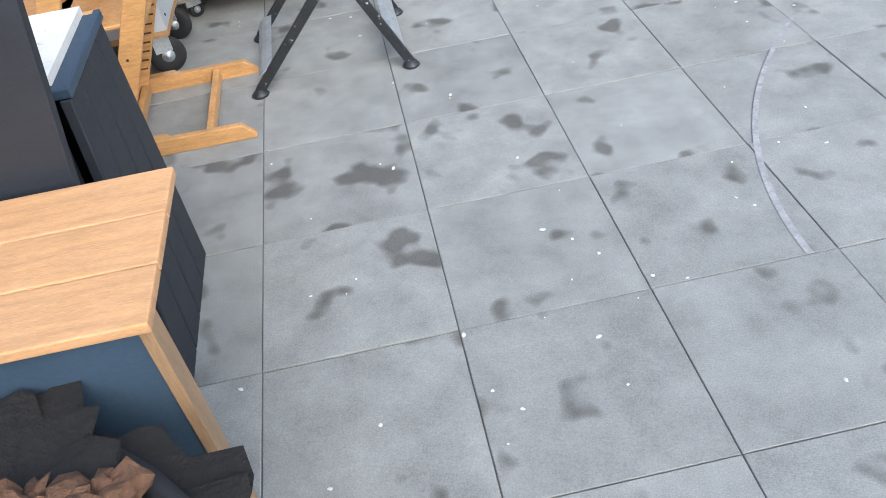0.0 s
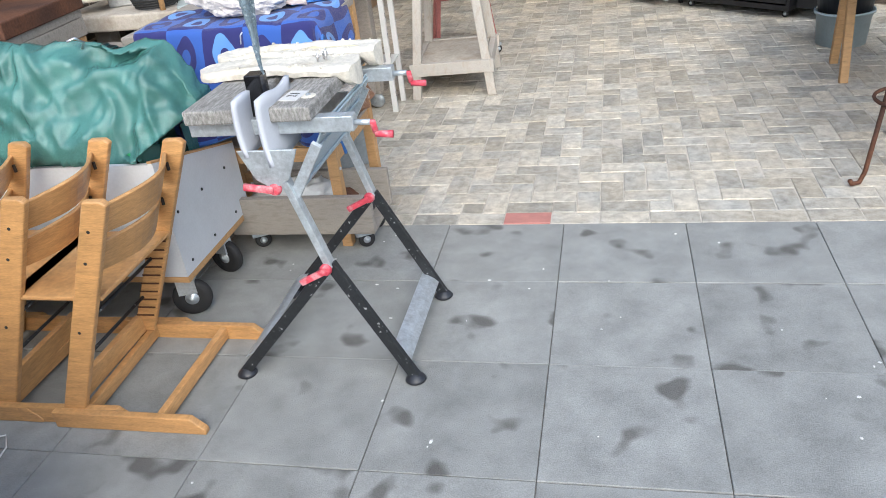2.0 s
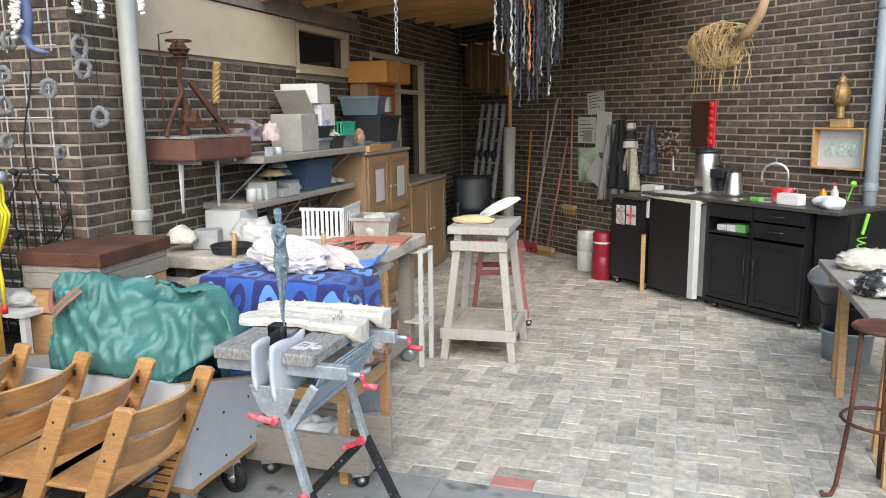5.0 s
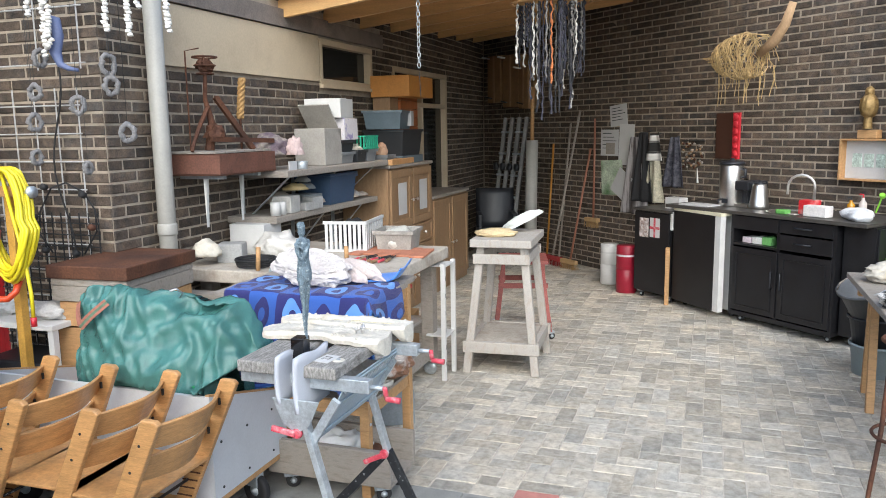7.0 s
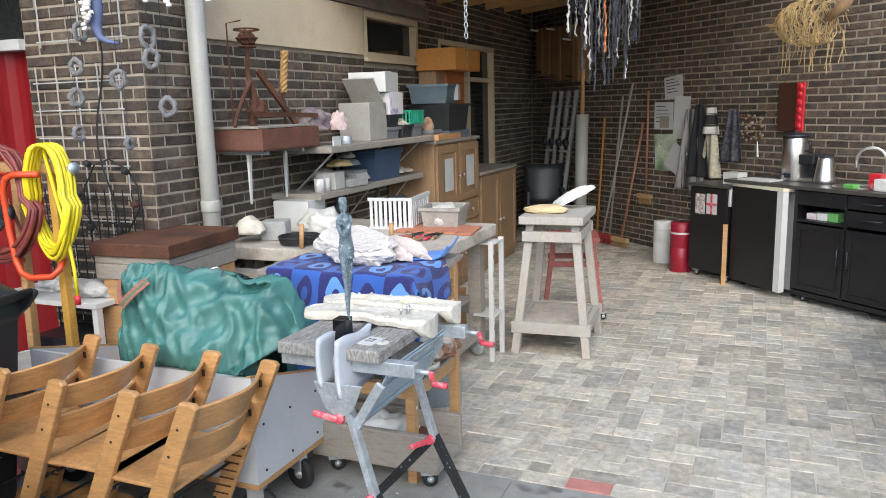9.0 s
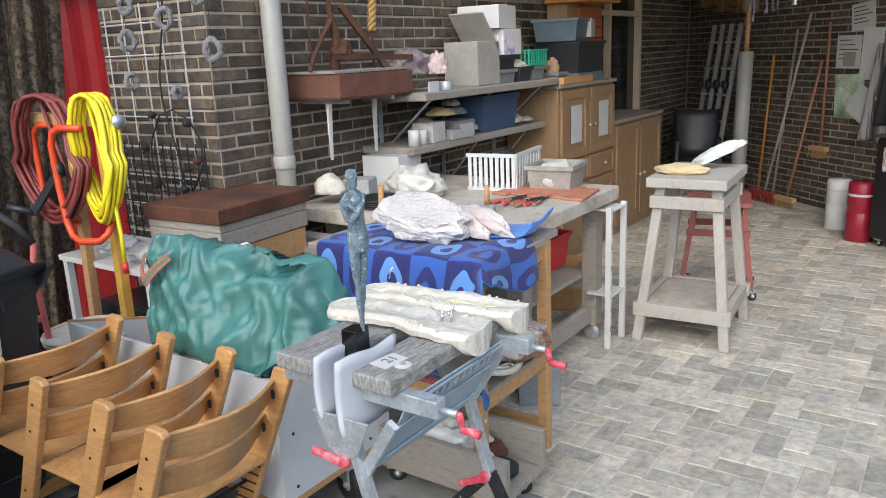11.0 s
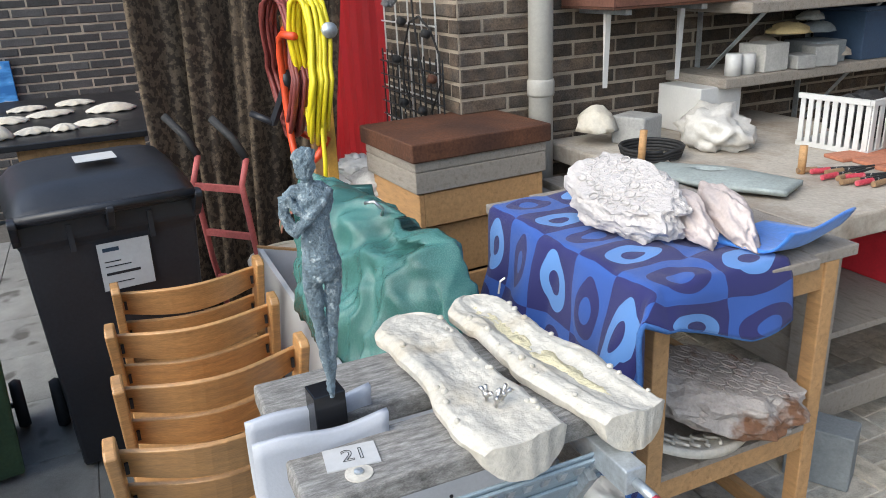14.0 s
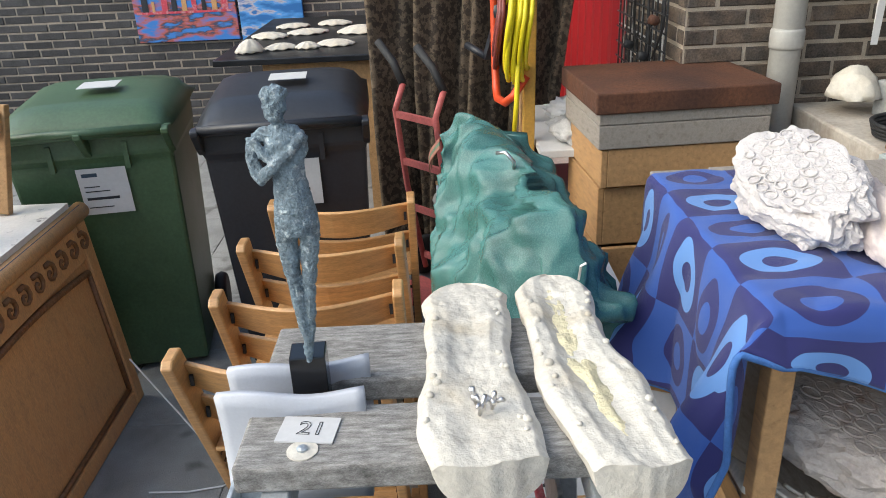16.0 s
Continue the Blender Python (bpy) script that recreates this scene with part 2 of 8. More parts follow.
# ---- setting ----
LEFT = wall_frame((-2.6, 1.62), (0, 1))            # workshop wall, along +y
PIER = wall_frame((-3.46, 1.62), (1, 0))           # short return wall with the mesh
RIGHT = wall_frame((-2.6, 9.10), (0.752, -0.659))  # long slanting wall behind the kitchen units
WEST = wall_frame((-6.1, -7.0), (0, 1))            # dark wall behind the bins
CEIL = 3.2


def structure(name, bm, material, label, smooth=False):
    return solo(name, bm, material, label, name.split("_")[0], kind="structure", smooth=smooth)


ROOF0 = 3.4
structure("ground", box(-60, 60, -60, 60, -0.3, -0.052), JOINT, "bare sandy ground around and under the paving")
# walls are mortar bodies; their bricks stand 6 mm proud
bm = bmesh.new()
for x0, x1, z0, z1 in ((0.0, 2.48, 0, CEIL), (2.48, 3.54, 0, 2.1), (2.48, 3.54, 2.48, CEIL), (3.54, 4.05, 0, CEIL), (4.05, 5.75, 2.36, CEIL), (5.75, 7.72, 0, CEIL)):
    box(x0, x1, 0, 0.22, z0, z1, bm, LEFT)
wall_left = structure("wall_left", bm, MORTAR, "brown brick workshop wall with pale grey mortar")
wall_pier = structure("wall_pier", box(0, 0.64, 0, 0.25, 0, CEIL, None, PIER), MORTAR, "short brown brick return wall behind a steel mesh")
wall_right = structure("wall_right", box(0, 9.0, 0, 0.22, 0, 4.0, None, RIGHT), MORTAR, "long brown brick wall with pale grey mortar")
wall_west = structure("wall_west", box(0, 11.0, 0, 0.22, 0, 3.0, None, WEST), MORTAR, "dark grey brick wall behind the bins")
structure("wall_south", box(-7, 7, -8.2, -8.0, 0, 2.2), PLASTER, "plain pale garden wall")
structure("wall_east", box(6.8, 7.0, -8.0, 2.0, 0, 2.2), PLASTER, "plain pale garden wall")
# roof: pine boards on joists, rising slightly to the far corner
TILT_ROOF = Matrix(((1, 0, 0, 0), (0, 1, 0, ROOF0), (0.12, 0.06, 1, 3.01), (0, 0, 0, 1)))
bm = bmesh.new()
x = -2.85
while x < 0.5:
    box(x, x + 0.118, 0, 6.4, 0.0, 0.022, bm, TILT_ROOF)
    x += 0.12
for k in range(9):
    y = 0.1 + 0.72 * k
    box(-2.6, 0.6, y, y + 0.065, -0.14, -0.002, bm, TILT_ROOF)
structure("ceiling", bm, PINE_CEIL, "pine board ceiling on joists under the canopy")
structure("roof", box(-2.9, 0.66, -0.05, 6.5, 0.03, 0.12, None, TILT_ROOF), CONCRETE, "flat canopy roof covering")


# ---- workshop wall: panel, beam, window, doorway ----
structure("trim", box(0.5, 2.44, -0.03, -0.004, 2.12, 2.49, None, LEFT), BEIGE, "beige painted boarding over the shelves")
structure("trim", box(0.4, 3.75, -0.045, -0.003, 2.5, 2.63, None, LEFT), CONCRETE, "rough weathered beam above the boarding")


def window(name, m, x0, x1, z0, z1, bars, label, w=0.05):
    e = tagged(new(name), label, "window", "", "structure")
    bm = bmesh.new()
    box(x0, x1, -0.02, 0.08, z1 - w, z1, bm, m)
    box(x0, x1, -0.02, 0.08, z0, z0 + w, bm, m)
    for a, b in ((x0, x0 + w), (x1 - w, x1)):
        box(a, b, -0.02, 0.08, z0 + w, z1 - w, bm, m)
    for kind, v in bars:
        if kind == "v":
            box(v - w / 2, v + w / 2, -0.015, 0.075, z0 + w, z1 - w, bm, m)
        else:
            box(x0 + w, x1 - w, -0.012, 0.072, v - w / 2, v + w / 2, bm, m)
    part("window_frame", bm, BEIGE, e, bevel=0.004)
    part("pane", box(x0 + w, x1 - w, 0.05, 0.056, z0 + w, z1 - w, None, m), GLASSDARK, e)
    part("window_sill", box(x0 - 0.03, x1 + 0.03, -0.06, -0.021, z0 - 0.03, z0, None, m), BEIGE, e)
    return e


window("window_1", LEFT, 2.48, 3.54, 2.1, 2.48, (), "small window in a cream frame under the beam")
window("window_2", LEFT, 4.05, 5.75, 0.02, 2.36, (("h", 1.98), ("v", 4.9)), "cream door frame with dark glass")


def pipe(name, x, y, z0, z1, r, label, material=PVC):
    e = thing(name, label, "pipe", (x, y, 0))
    part("tube", rod([(0, 0, z0), (0, 0, z1)], r, 20), material, e, smooth=True)
    for z in (z0 + 0.35 * (z1 - z0), z0 + 0.8 * (z1 - z0)):
        part("collar", lathe([(r + 0.004, z), (r + 0.006, z + 0.01), (r + 0.006, z + 0.06), (r + 0.002, z + 0.07)], 20), material, e, smooth=True)
    return e


pipe("downpipe", -2.5, 1.95, 0.0, CEIL - 0.02, 0.052, "pale grey plastic downpipe on the brick wall")

# red steel sheet wall beyond the pier, window band over it
bm = bmesh.new()
n = 44
pts = []
for i in range(n + 1):
    x = -6.0 + 2.55 * i / n
    pts.append((x, 1.655 + (0.02 if i % 4 in (1, 2) else 0.0)))
lo = [bm.verts.new((x, y, 0.0)) for x, y in pts]
hi = [bm.verts.new((x, y, 2.07)) for x, y in pts]
for i in range(n):
    bm.faces.new((lo[i], lo[i + 1], hi[i + 1], hi[i]))
box(-6.0, -3.45, 1.685, 1.72, 0.0, 2.07, bm)
structure("wall_red", bm, REDSHEET, "bright red corrugated steel sheet wall")
structure("trim", box(-6.0, -3.46, 1.58, 1.72, 2.07, 2.13), WHITEPLASTIC, "white sill on the red sheet wall")
structure("window_3", box(-6.0, -3.46, 1.66, 1.7, 2.13, CEIL), GLASSDARK, "dark glass band above the red sheet")


# ---- things: furniture along the workshop wall ----
def shelf(x0, x1, y0, y1, z, label):
    e = thing("wall_shelf", label, "shelf", (0, 0, 0))
    part("board", box(x0, x1, y0, y1, z - 0.045, z), GREYWOOD, e, bevel=0.006)
    for y in (y0 + 0.15, (y0 + y1) / 2, y1 - 0.15):
        bm = beam((x0 + 0.02, y, z - 0.045), (x0 + 0.02, y, z - 0.4), 0.03, 0.006)
        beam((x0 + 0.02, y, z - 0.38), (x1 - 0.08, y, z - 0.05), 0.025, 0.006, bm)
        part("bracket", bm, GALV, e)
    return e


shelf(-2.59, -2.11, 2.7, 4.4, 1.45, "thick dusty grey wooden shelf on steel brackets")
shelf(-2.59, -2.2, 2.68, 4.35, 1.14, "lower dusty wooden shelf full of stones and tubs")


def cabinet(x0, x1, y0, y1, z1, rows, label, material=OAK):
    """A cupboard against the workshop wall, its doors facing +x. rows: (bottom, top, kind)."""
    e = thing("cupboard", label, "cupboard", (0, 0, 0))
    part("body", box(x0, x1, y0, y1, 0.0, z1 - 0.03), material, e, bevel=0.004)
    part("top", box(x0, x1 + 0.03, y0 - 0.02, y1 + 0.02, z1 - 0.03, z1), GREYWOOD, e, bevel=0.006)
    w = (y1 - y0) / 2
    for a, b, kind in rows:
        for i in (0, 1):
            ya, yb = y0 + 0.025 + i * w, y0 + w - 0.012 + i * w
            bm = bmesh.new()
            f = 0.07 if kind == "door" else 0.02
            box(x1 + 0.002, x1 + 0.014, ya + 0.005, yb - 0.005, a + 0.005, b - 0.005, bm)
            for q in ((ya, yb, a, a + f), (ya, yb, b - f, b), (ya, ya + f, a + f, b - f), (yb - f, yb, a + f, b - f)):
                box(x1 + 0.001, x1 + 0.024, q[0], q[1], q[2], q[3], bm)
            p = part(kind, bm, material, e, bevel=0.003)
            yk = (yb - 0.035 if i == 0 else ya + 0.035) if kind == "door" else (ya + yb) / 2
            k = lathe([(0.006, 0), (0.006, 0.015), (0.015, 0.02), (0.017, 0.028), (0.01, 0.036)], 12)
            kn = part("knob", k, STEEL, p, "small brass knob", smooth=True)
            kn.matrix_basis = pose(x1 + 0.024, yk, (a + b) / 2 if kind == "drawer" else a + 0.45 * (b - a), 0, 90, 0)
            if kind == "door" and z1 > 1.2 and a > 0.7:
                part("notice", box(x1 + 0.026, x1 + 0.028, (ya + yb) / 2 - 0.1, (ya + yb) / 2 + 0.1, a + 0.12, b - 0.12), PAPER, p, "printed white paper notice")
    return e


cabinet(-2.58, -2.13, 4.42, 5.48, 1.40, ((0.82, 1.35, "door"), (0.62, 0.8, "drawer"), (0.08, 0.6, "door")), "old oak cupboard with notices on its upper doors")
cabinet(-2.58, -2.13, 5.52, 6.7, 1.03, ((0.08, 0.98, "door"),), "low brown wooden cupboard with two doors")


def workbench():
    e = thing("workbench", "heavy dusty grey wooden workbench on castors", "workbench", (-1.87, 2.62, 0))
    part("top", box(-0.7, 0.71, -0.6, 0.6, 0.82, 0.9), DUSTWOOD, e, bevel=0.01)
    for x in (-0.6, 0.56):
        for y in (-0.44, 0.42):
            part("leg", box(x, x + 0.09, y, y + 0.09, 0.1, 0.82), GREYWOOD, e, bevel=0.006)
            w = part("castor", lathe([(0.02, -0.015), (0.045, -0.012), (0.05, 0), (0.045, 0.012), (0.02, 0.015)], 16, None, pose(x + 0.045, y + 0.045, 0.05, 90, 0, 0)), GALV, e, smooth=True)
    for y in (-0.4, 0.46):
        part("rail", box(-0.51, 0.56, y - 0.02, y + 0.02, 0.3, 0.42), GREYWOOD, e, bevel=0.005)
    for x in (-0.555, 0.605):
        part("rail", box(x - 0.02, x + 0.02, -0.35, 0.42, 0.12, 0.22), GREYWOOD, e, bevel=0.005)
    return e


workbench()


def low_table():
    """The small table under the towel, its top 0.78 by 0.63 m."""
    e = thing("side_table", "small wooden table with a grey weathered board top", "table", (-1.68, 1.265, 0))
    L, D = 0.785, 0.63
    for i in range(4):
        part("top_board", box(-0.015 - 0.012 * (i % 2), L + 0.012 * (i % 3), i * D / 4 + 0.003, (i + 1) * D / 4, 0.925, 0.955), GREYWOOD, e, bevel=0.004)
    for x in (0.03, L - 0.047):
        for y in (0.01, D - 0.105):
            part("leg", box(x, x + 0.045, y, y + 0.045, 0.0, 0.925), RAWWOOD, e, bevel=0.003)
    for y in (0.017, D - 0.098):
        part("apron", box(0.075, L - 0.047, y, y + 0.028, 0.85, 0.924), RAWWOOD, e)
        part("rail", box(0.075, L - 0.047, y, y + 0.028, 0.4, 0.46), RAWWOOD, e)
        part("foot_rail", box(0.075, L - 0.047, y, y + 0.028, 0.08, 0.13), RAWWOOD, e)
    part("shelf", box(0.035, L - 0.005, 0.056, D - 0.106, 0.445, 0.462), GREYWOOD, e)
    for x in (0.038, L - 0.04):
        part("rail", box(x, x + 0.03, 0.055, D - 0.105, 0.384, 0.444), RAWWOOD, e)
        part("apron", box(x, x + 0.03, 0.055, D - 0.105, 0.85, 0.924), RAWWOOD, e)
    for z in (0.36, 0.88):
        part("screw", lathe([(0.008, 0), (0.006, 0.004)], 10, None, pose(L - 0.001, 0.03, z, 0, 90, 0)), GALV, e)
    return e


low_table()


# ---- near things: chairs, cart, bag, folding bench ----
def high_chair():
    e = thing("high_chair", "honey-coloured beech high chair with two curved backrests", "chair", (-1.52, 0.13, 0), 0, "row of nested high chairs")
    W, T = 0.46, 0.026
    for y in (0.0, W - T):
        out = [(-0.03, 0.0), (0.05, 0.0), (0.415, 0.775), (0.40, 0.79), (0.345, 0.79)]
        part("side_post", prism(out, -(y + T), -y, None, pose(0, 0, 0, 90, 0, 0)), PINE, e, bevel=0.005)
        foot = [(-0.03, 0.0), (0.5, 0.0), (0.5, 0.018), (0.455, 0.06), (0.05, 0.062), (-0.03, 0.062)]
        y2 = y - T - 0.001 if y == 0 else y + T + 0.001
        part("foot", prism(foot, -(y2 + T), -y2, None, pose(0, 0, 0, 90, 0, 0)), PINE, e, bevel=0.004)
        # seat height grooves aren't cut: dark strips on the post stand for their shade
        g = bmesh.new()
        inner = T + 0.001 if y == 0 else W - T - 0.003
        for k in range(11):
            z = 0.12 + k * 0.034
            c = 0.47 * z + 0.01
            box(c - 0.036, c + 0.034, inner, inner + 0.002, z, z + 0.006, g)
        part("groove_strip", g, RUST, e, "dark strips for the shade in the seat height grooves")
    for z in (0.36, 0.6, 0.7):
        for y in (-0.0015, W - 0.0005):
            part("bolt_head", lathe([(0.005, 0), (0.005, 0.002)], 8, None, pose(0.47 * z + 0.005, y + 0.001, z, 90, 0, 0)), DARKSTEEL, e)
    part("seat", box(-0.06, 0.27, T, W - T, 0.455, 0.47), PINE, e, bevel=0.005)
    part("cross_rail", box(0.33, 0.355, -0.0, W, 0.012, 0.055), PINE, e, bevel=0.003)
    part("front_rail", box(0.02, 0.045, T, W - T, 0.05, 0.12), PINE, e, bevel=0.003)
    part("steel_rod", rod([(0.165, T, 0.36), (0.165, W - T, 0.36)], 0.006), DARKSTEEL, e, smooth=True)
    part("steel_rod", rod([(0.08, T, 0.2), (0.08, W - T, 0.2)], 0.006), DARKSTEEL, e, smooth=True)
    for z0, z1 in ((0.665, 0.745), (0.54, 0.625)):
        def f(u, v):
            bow = math.sin(math.pi * u)
            z = z0 + (z1 - z0) * v + 0.012 * bow * (1 if v > 0.5 else -1)
            return (0.47 * z - 0.012 + 0.085 * bow ** 1.2, 0.004 + u * (W - 0.008), z)
        back = part("backrest", sheet(14, 3, f, None, 0.012), PINE, e, smooth=False, bevel=0.003)
        zm = 0.5 * (z0 + z1)
        for y in (0.034, W - 0.034):
            xs = 0.47 * zm - 0.012 + 0.085 * math.sin(math.pi * (y - 0.004) / (W - 0.008)) ** 1.2
            part("slot", box(xs + 0.0075, xs + 0.0145, y - 0.004, y + 0.004, zm - 0.013, zm + 0.013), RUBBER, back, "dark fixing slot")
    return e


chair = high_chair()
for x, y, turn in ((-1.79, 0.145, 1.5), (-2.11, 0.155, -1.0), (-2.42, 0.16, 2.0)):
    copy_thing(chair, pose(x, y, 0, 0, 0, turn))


def castor(parent, x, y, r=0.06, w=0.03, turn=0.0, z_top=0.2, tyre=RUBBER):
    c = part("castor", prism([(-0.035, r + 0.02), (0.035, r + 0.02), (0.035, z_top), (-0.035, z_top)], -w / 2 - 0.006, w / 2 + 0.006, None, pose(x, y, 0, 0, 0, turn) @ pose(0, 0, 0, 90, 0, 0)), GALV, parent, "galvanised castor fork")
    m = pose(x + 0.01, y, r, 0, 0, turn) @ pose(0, 0, 0, 90, 0, 0)
    part("tyre", lathe([(r * 0.6, -w / 2), (r * 0.93, -w / 2), (r, -w / 4), (r, w / 4), (r * 0.93, w / 2), (r * 0.6, w / 2)], 24, None, m), tyre, c, "black rubber tyre", smooth=True)
    part("rim", lathe([(0.008, -w / 2 - 0.012), (0.012, -w / 2 - 0.003), (r * 0.62, -w / 2 + 0.004), (r * 0.62, w / 2 - 0.004), (0.012, w / 2 + 0.003), (0.008, w / 2 + 0.012)], 20, None, m), GALV, c, "grey metal wheel rim", smooth=True)


def cart():
    e = thing("cart", "white melamine box cart with a sloping side, on castors", "cart")
    x0, x1, y0, y1, t = -2.55, -1.35, 0.70, 1.27, 0.018
    end = [(y0, 0.2), (y1, 0.2), (y1, 0.5), (y0, 0.655)]
    for x in (x0, x1):
        part("end_panel", prism(end, x, x + t, None, Matrix(((0, 0, 1, 0), (1, 0, 0, 0), (0, 1, 0, 0), (0, 0, 0, 1)))), WHITEBOARD, e)
        part("edge_strip", prism([(y0 - 0.002, 0.656), (y1, 0.501), (y1, 0.509), (y0 - 0.002, 0.664)], x, x + t, None, Matrix(((0, 0, 1, 0), (1, 0, 0, 0), (0, 1, 0, 0), (0, 0, 0, 1)))), RAWWOOD, e, "bare chipboard edge")
    part("side_panel", box(x0 + t, x1, y0, y0 + t, 0.2, 0.65), WHITEBOARD, e)
    part("side_panel", box(x0 + t, x1, y1 - t, y1, 0.2, 0.5), WHITEBOARD, e)
    part("floor_board", box(x0, x1 + t, y0, y1, 0.175, 0.199), RAWWOOD, e)
    for y in (0.76, 0.95, 1.15):
        for z in (0.24, 0.44):
            part("screw", lathe([(0.006, 0), (0.006, 0.003)], 8, None, pose(x1 + t, y, z, 0, 90, 0)), DARKSTEEL, e)
    for x in (x0 + 0.1, x1 - 0.04):
        castor(e, x, y0 + 0.06, 0.075, 0.035, 20, 0.175)
        castor(e, x, y1 - 0.2, 0.075, 0.035, -15, 0.175)


cart()


def garden_bag():
    e = thing("garden_bag", "crumpled teal woven garden bag slumped in the cart", "bag", (0, 0, 0))
    nu, nv = 170, 150

    def section(u):
        """Five control points of the bag's girth at u, as y and z."""
        yr, zr = 0.765 + 0.2 * u, 1.06 - 0.045 * u - 0.1 * max(0.0, (u - 0.72) / 0.28) ** 2
        return ((0.735, 0.26), (0.715 - 0.02 * math.sin(math.pi * u), 0.66), (yr, zr), (0.5 * (yr + 1.2) + 0.015, 0.5 * zr + 0.34), (1.2, 0.28))

    def f(u, v):
        x = -2.1 + 0.88 * u
        c = section(u)
        t = v * 5
        i = int(t) % 5
        k = t - int(t)
        p0, p1, p2, p3 = (c[(i + j) % 5] for j in (-1, 0, 1, 2))
        y, z = (0.5 * (2 * p1[q] + (p2[q] - p0[q]) * k + (2 * p0[q] - 5 * p1[q] + 4 * p2[q] - p3[q]) * k * k + (3 * p1[q] - p0[q] - 3 * p2[q] + p3[q]) * k ** 3) for q in (0, 1))
        shut = max(0.0, 1 - abs(2 * u - 1) ** 7) ** 0.5
        cy, cz = 0.93, 0.58
        y, z = cy + (y - cy) * (0.3 + 0.7 * shut), cz + (z - cz) * (0.5 + 0.5 * shut)
        x += 0.05 * (z - 0.6) * (1 - 2 * u)
        base = Vector((x, y, z)) + 0.09 * noise.noise_vector(Vector((x, y, z)) * 2.3)

        def fold(direction, along, across, seed):
            """Long creases that run in one direction of the xz plane."""
            c_, s_ = math.cos(radians(direction)), math.sin(radians(direction))
            return 0.22 - abs(noise.noise(Vector(((base.x * c_ + base.z * s_) * along + seed, base.y * across * 0.7, (base.z * c_ - base.x * s_) * across + seed))))

        d = 0.085 * fold(-28, 1.5, 4.6, 1.0) + 0.085 * fold(62, 1.8, 5.2, 7.0) + 0.07 * fold(18, 2.6, 9.0, 3.0) + 0.045 * fold(-65, 3.6, 14.0, 5.0) + 0.018 * fold(40, 9.0, 24.0, 9.0)
        side = -1 if y < cy else 1
        x, y, z = x + 0.3 * d, y + side * 0.75 * d, z + 0.75 * d
        inside = min(1.0, max(0.0, (0.8 - z) / 0.12))
        lowest = 0.724 if z < 0.66 else 0.68
        return (min(x, -1.19 - 0.19 * inside), min(1.24, max(y, lowest)), max(0.206, z))

    part("bag_body", sheet(nu, nv, f), GREENBAG, e, smooth=True)
    RED = mat("faded red strap", (0.3, 0.12, 0.085), 0.8, vary=0.3, scale=40)
    GREEN = mat("dull green strap", (0.1, 0.16, 0.1), 0.8, vary=0.3, scale=40)

    def band(p, q, w0, w1, sag):
        p, q = Vector(p), Vector(q)
        across = Vector((0.75, 0, -0.66)) if p.z < q.z else Vector((0.8, 0, 0.6))
        return lambda u, v: p.lerp(q, u) + Vector((0, -sag * math.sin(math.pi * u), 0)) + across * (w0 + (w1 - w0) * v)

    part("strap", sheet(10, 2, band((-2.0, 0.735, 1.0), (-1.955, 0.69, 0.91), -0.014, 0.014, 0.01), None, 0.003), RED, e, "faded red carrying strap")
    for a, b, m in ((-0.017, -0.006, RED), (-0.0058, 0.0058, GREEN), (0.006, 0.017, RED)):
        part("strap", sheet(10, 1, band((-1.955, 0.688, 0.905), (-1.83, 0.72, 1.015), a, b, 0.012), None, 0.003), m, e, "red and green striped carrying strap")
    part("snap_hook", rod([(-1.62, 0.86, 1.045), (-1.6, 0.88, 1.052), (-1.585, 0.9, 1.03), (-1.6, 0.9, 1.01)], 0.005, 6), STEEL, e, "small steel snap hook", smooth=True)
    return e


garden_bag()
solo("green_cloth", sheet(16, 10, lambda u, v: (-1.55 + 0.2 * u, 0.73 + 0.18 * v, 0.6 + 0.06 * math.sin(3 * u + 2 * v) + 0.02 * math.sin(14 * u))), mat("bright green net", (0.02, 0.3, 0.09), 0.6), "bright green scrap of netting hanging in the cart", "cloth", smooth=True)


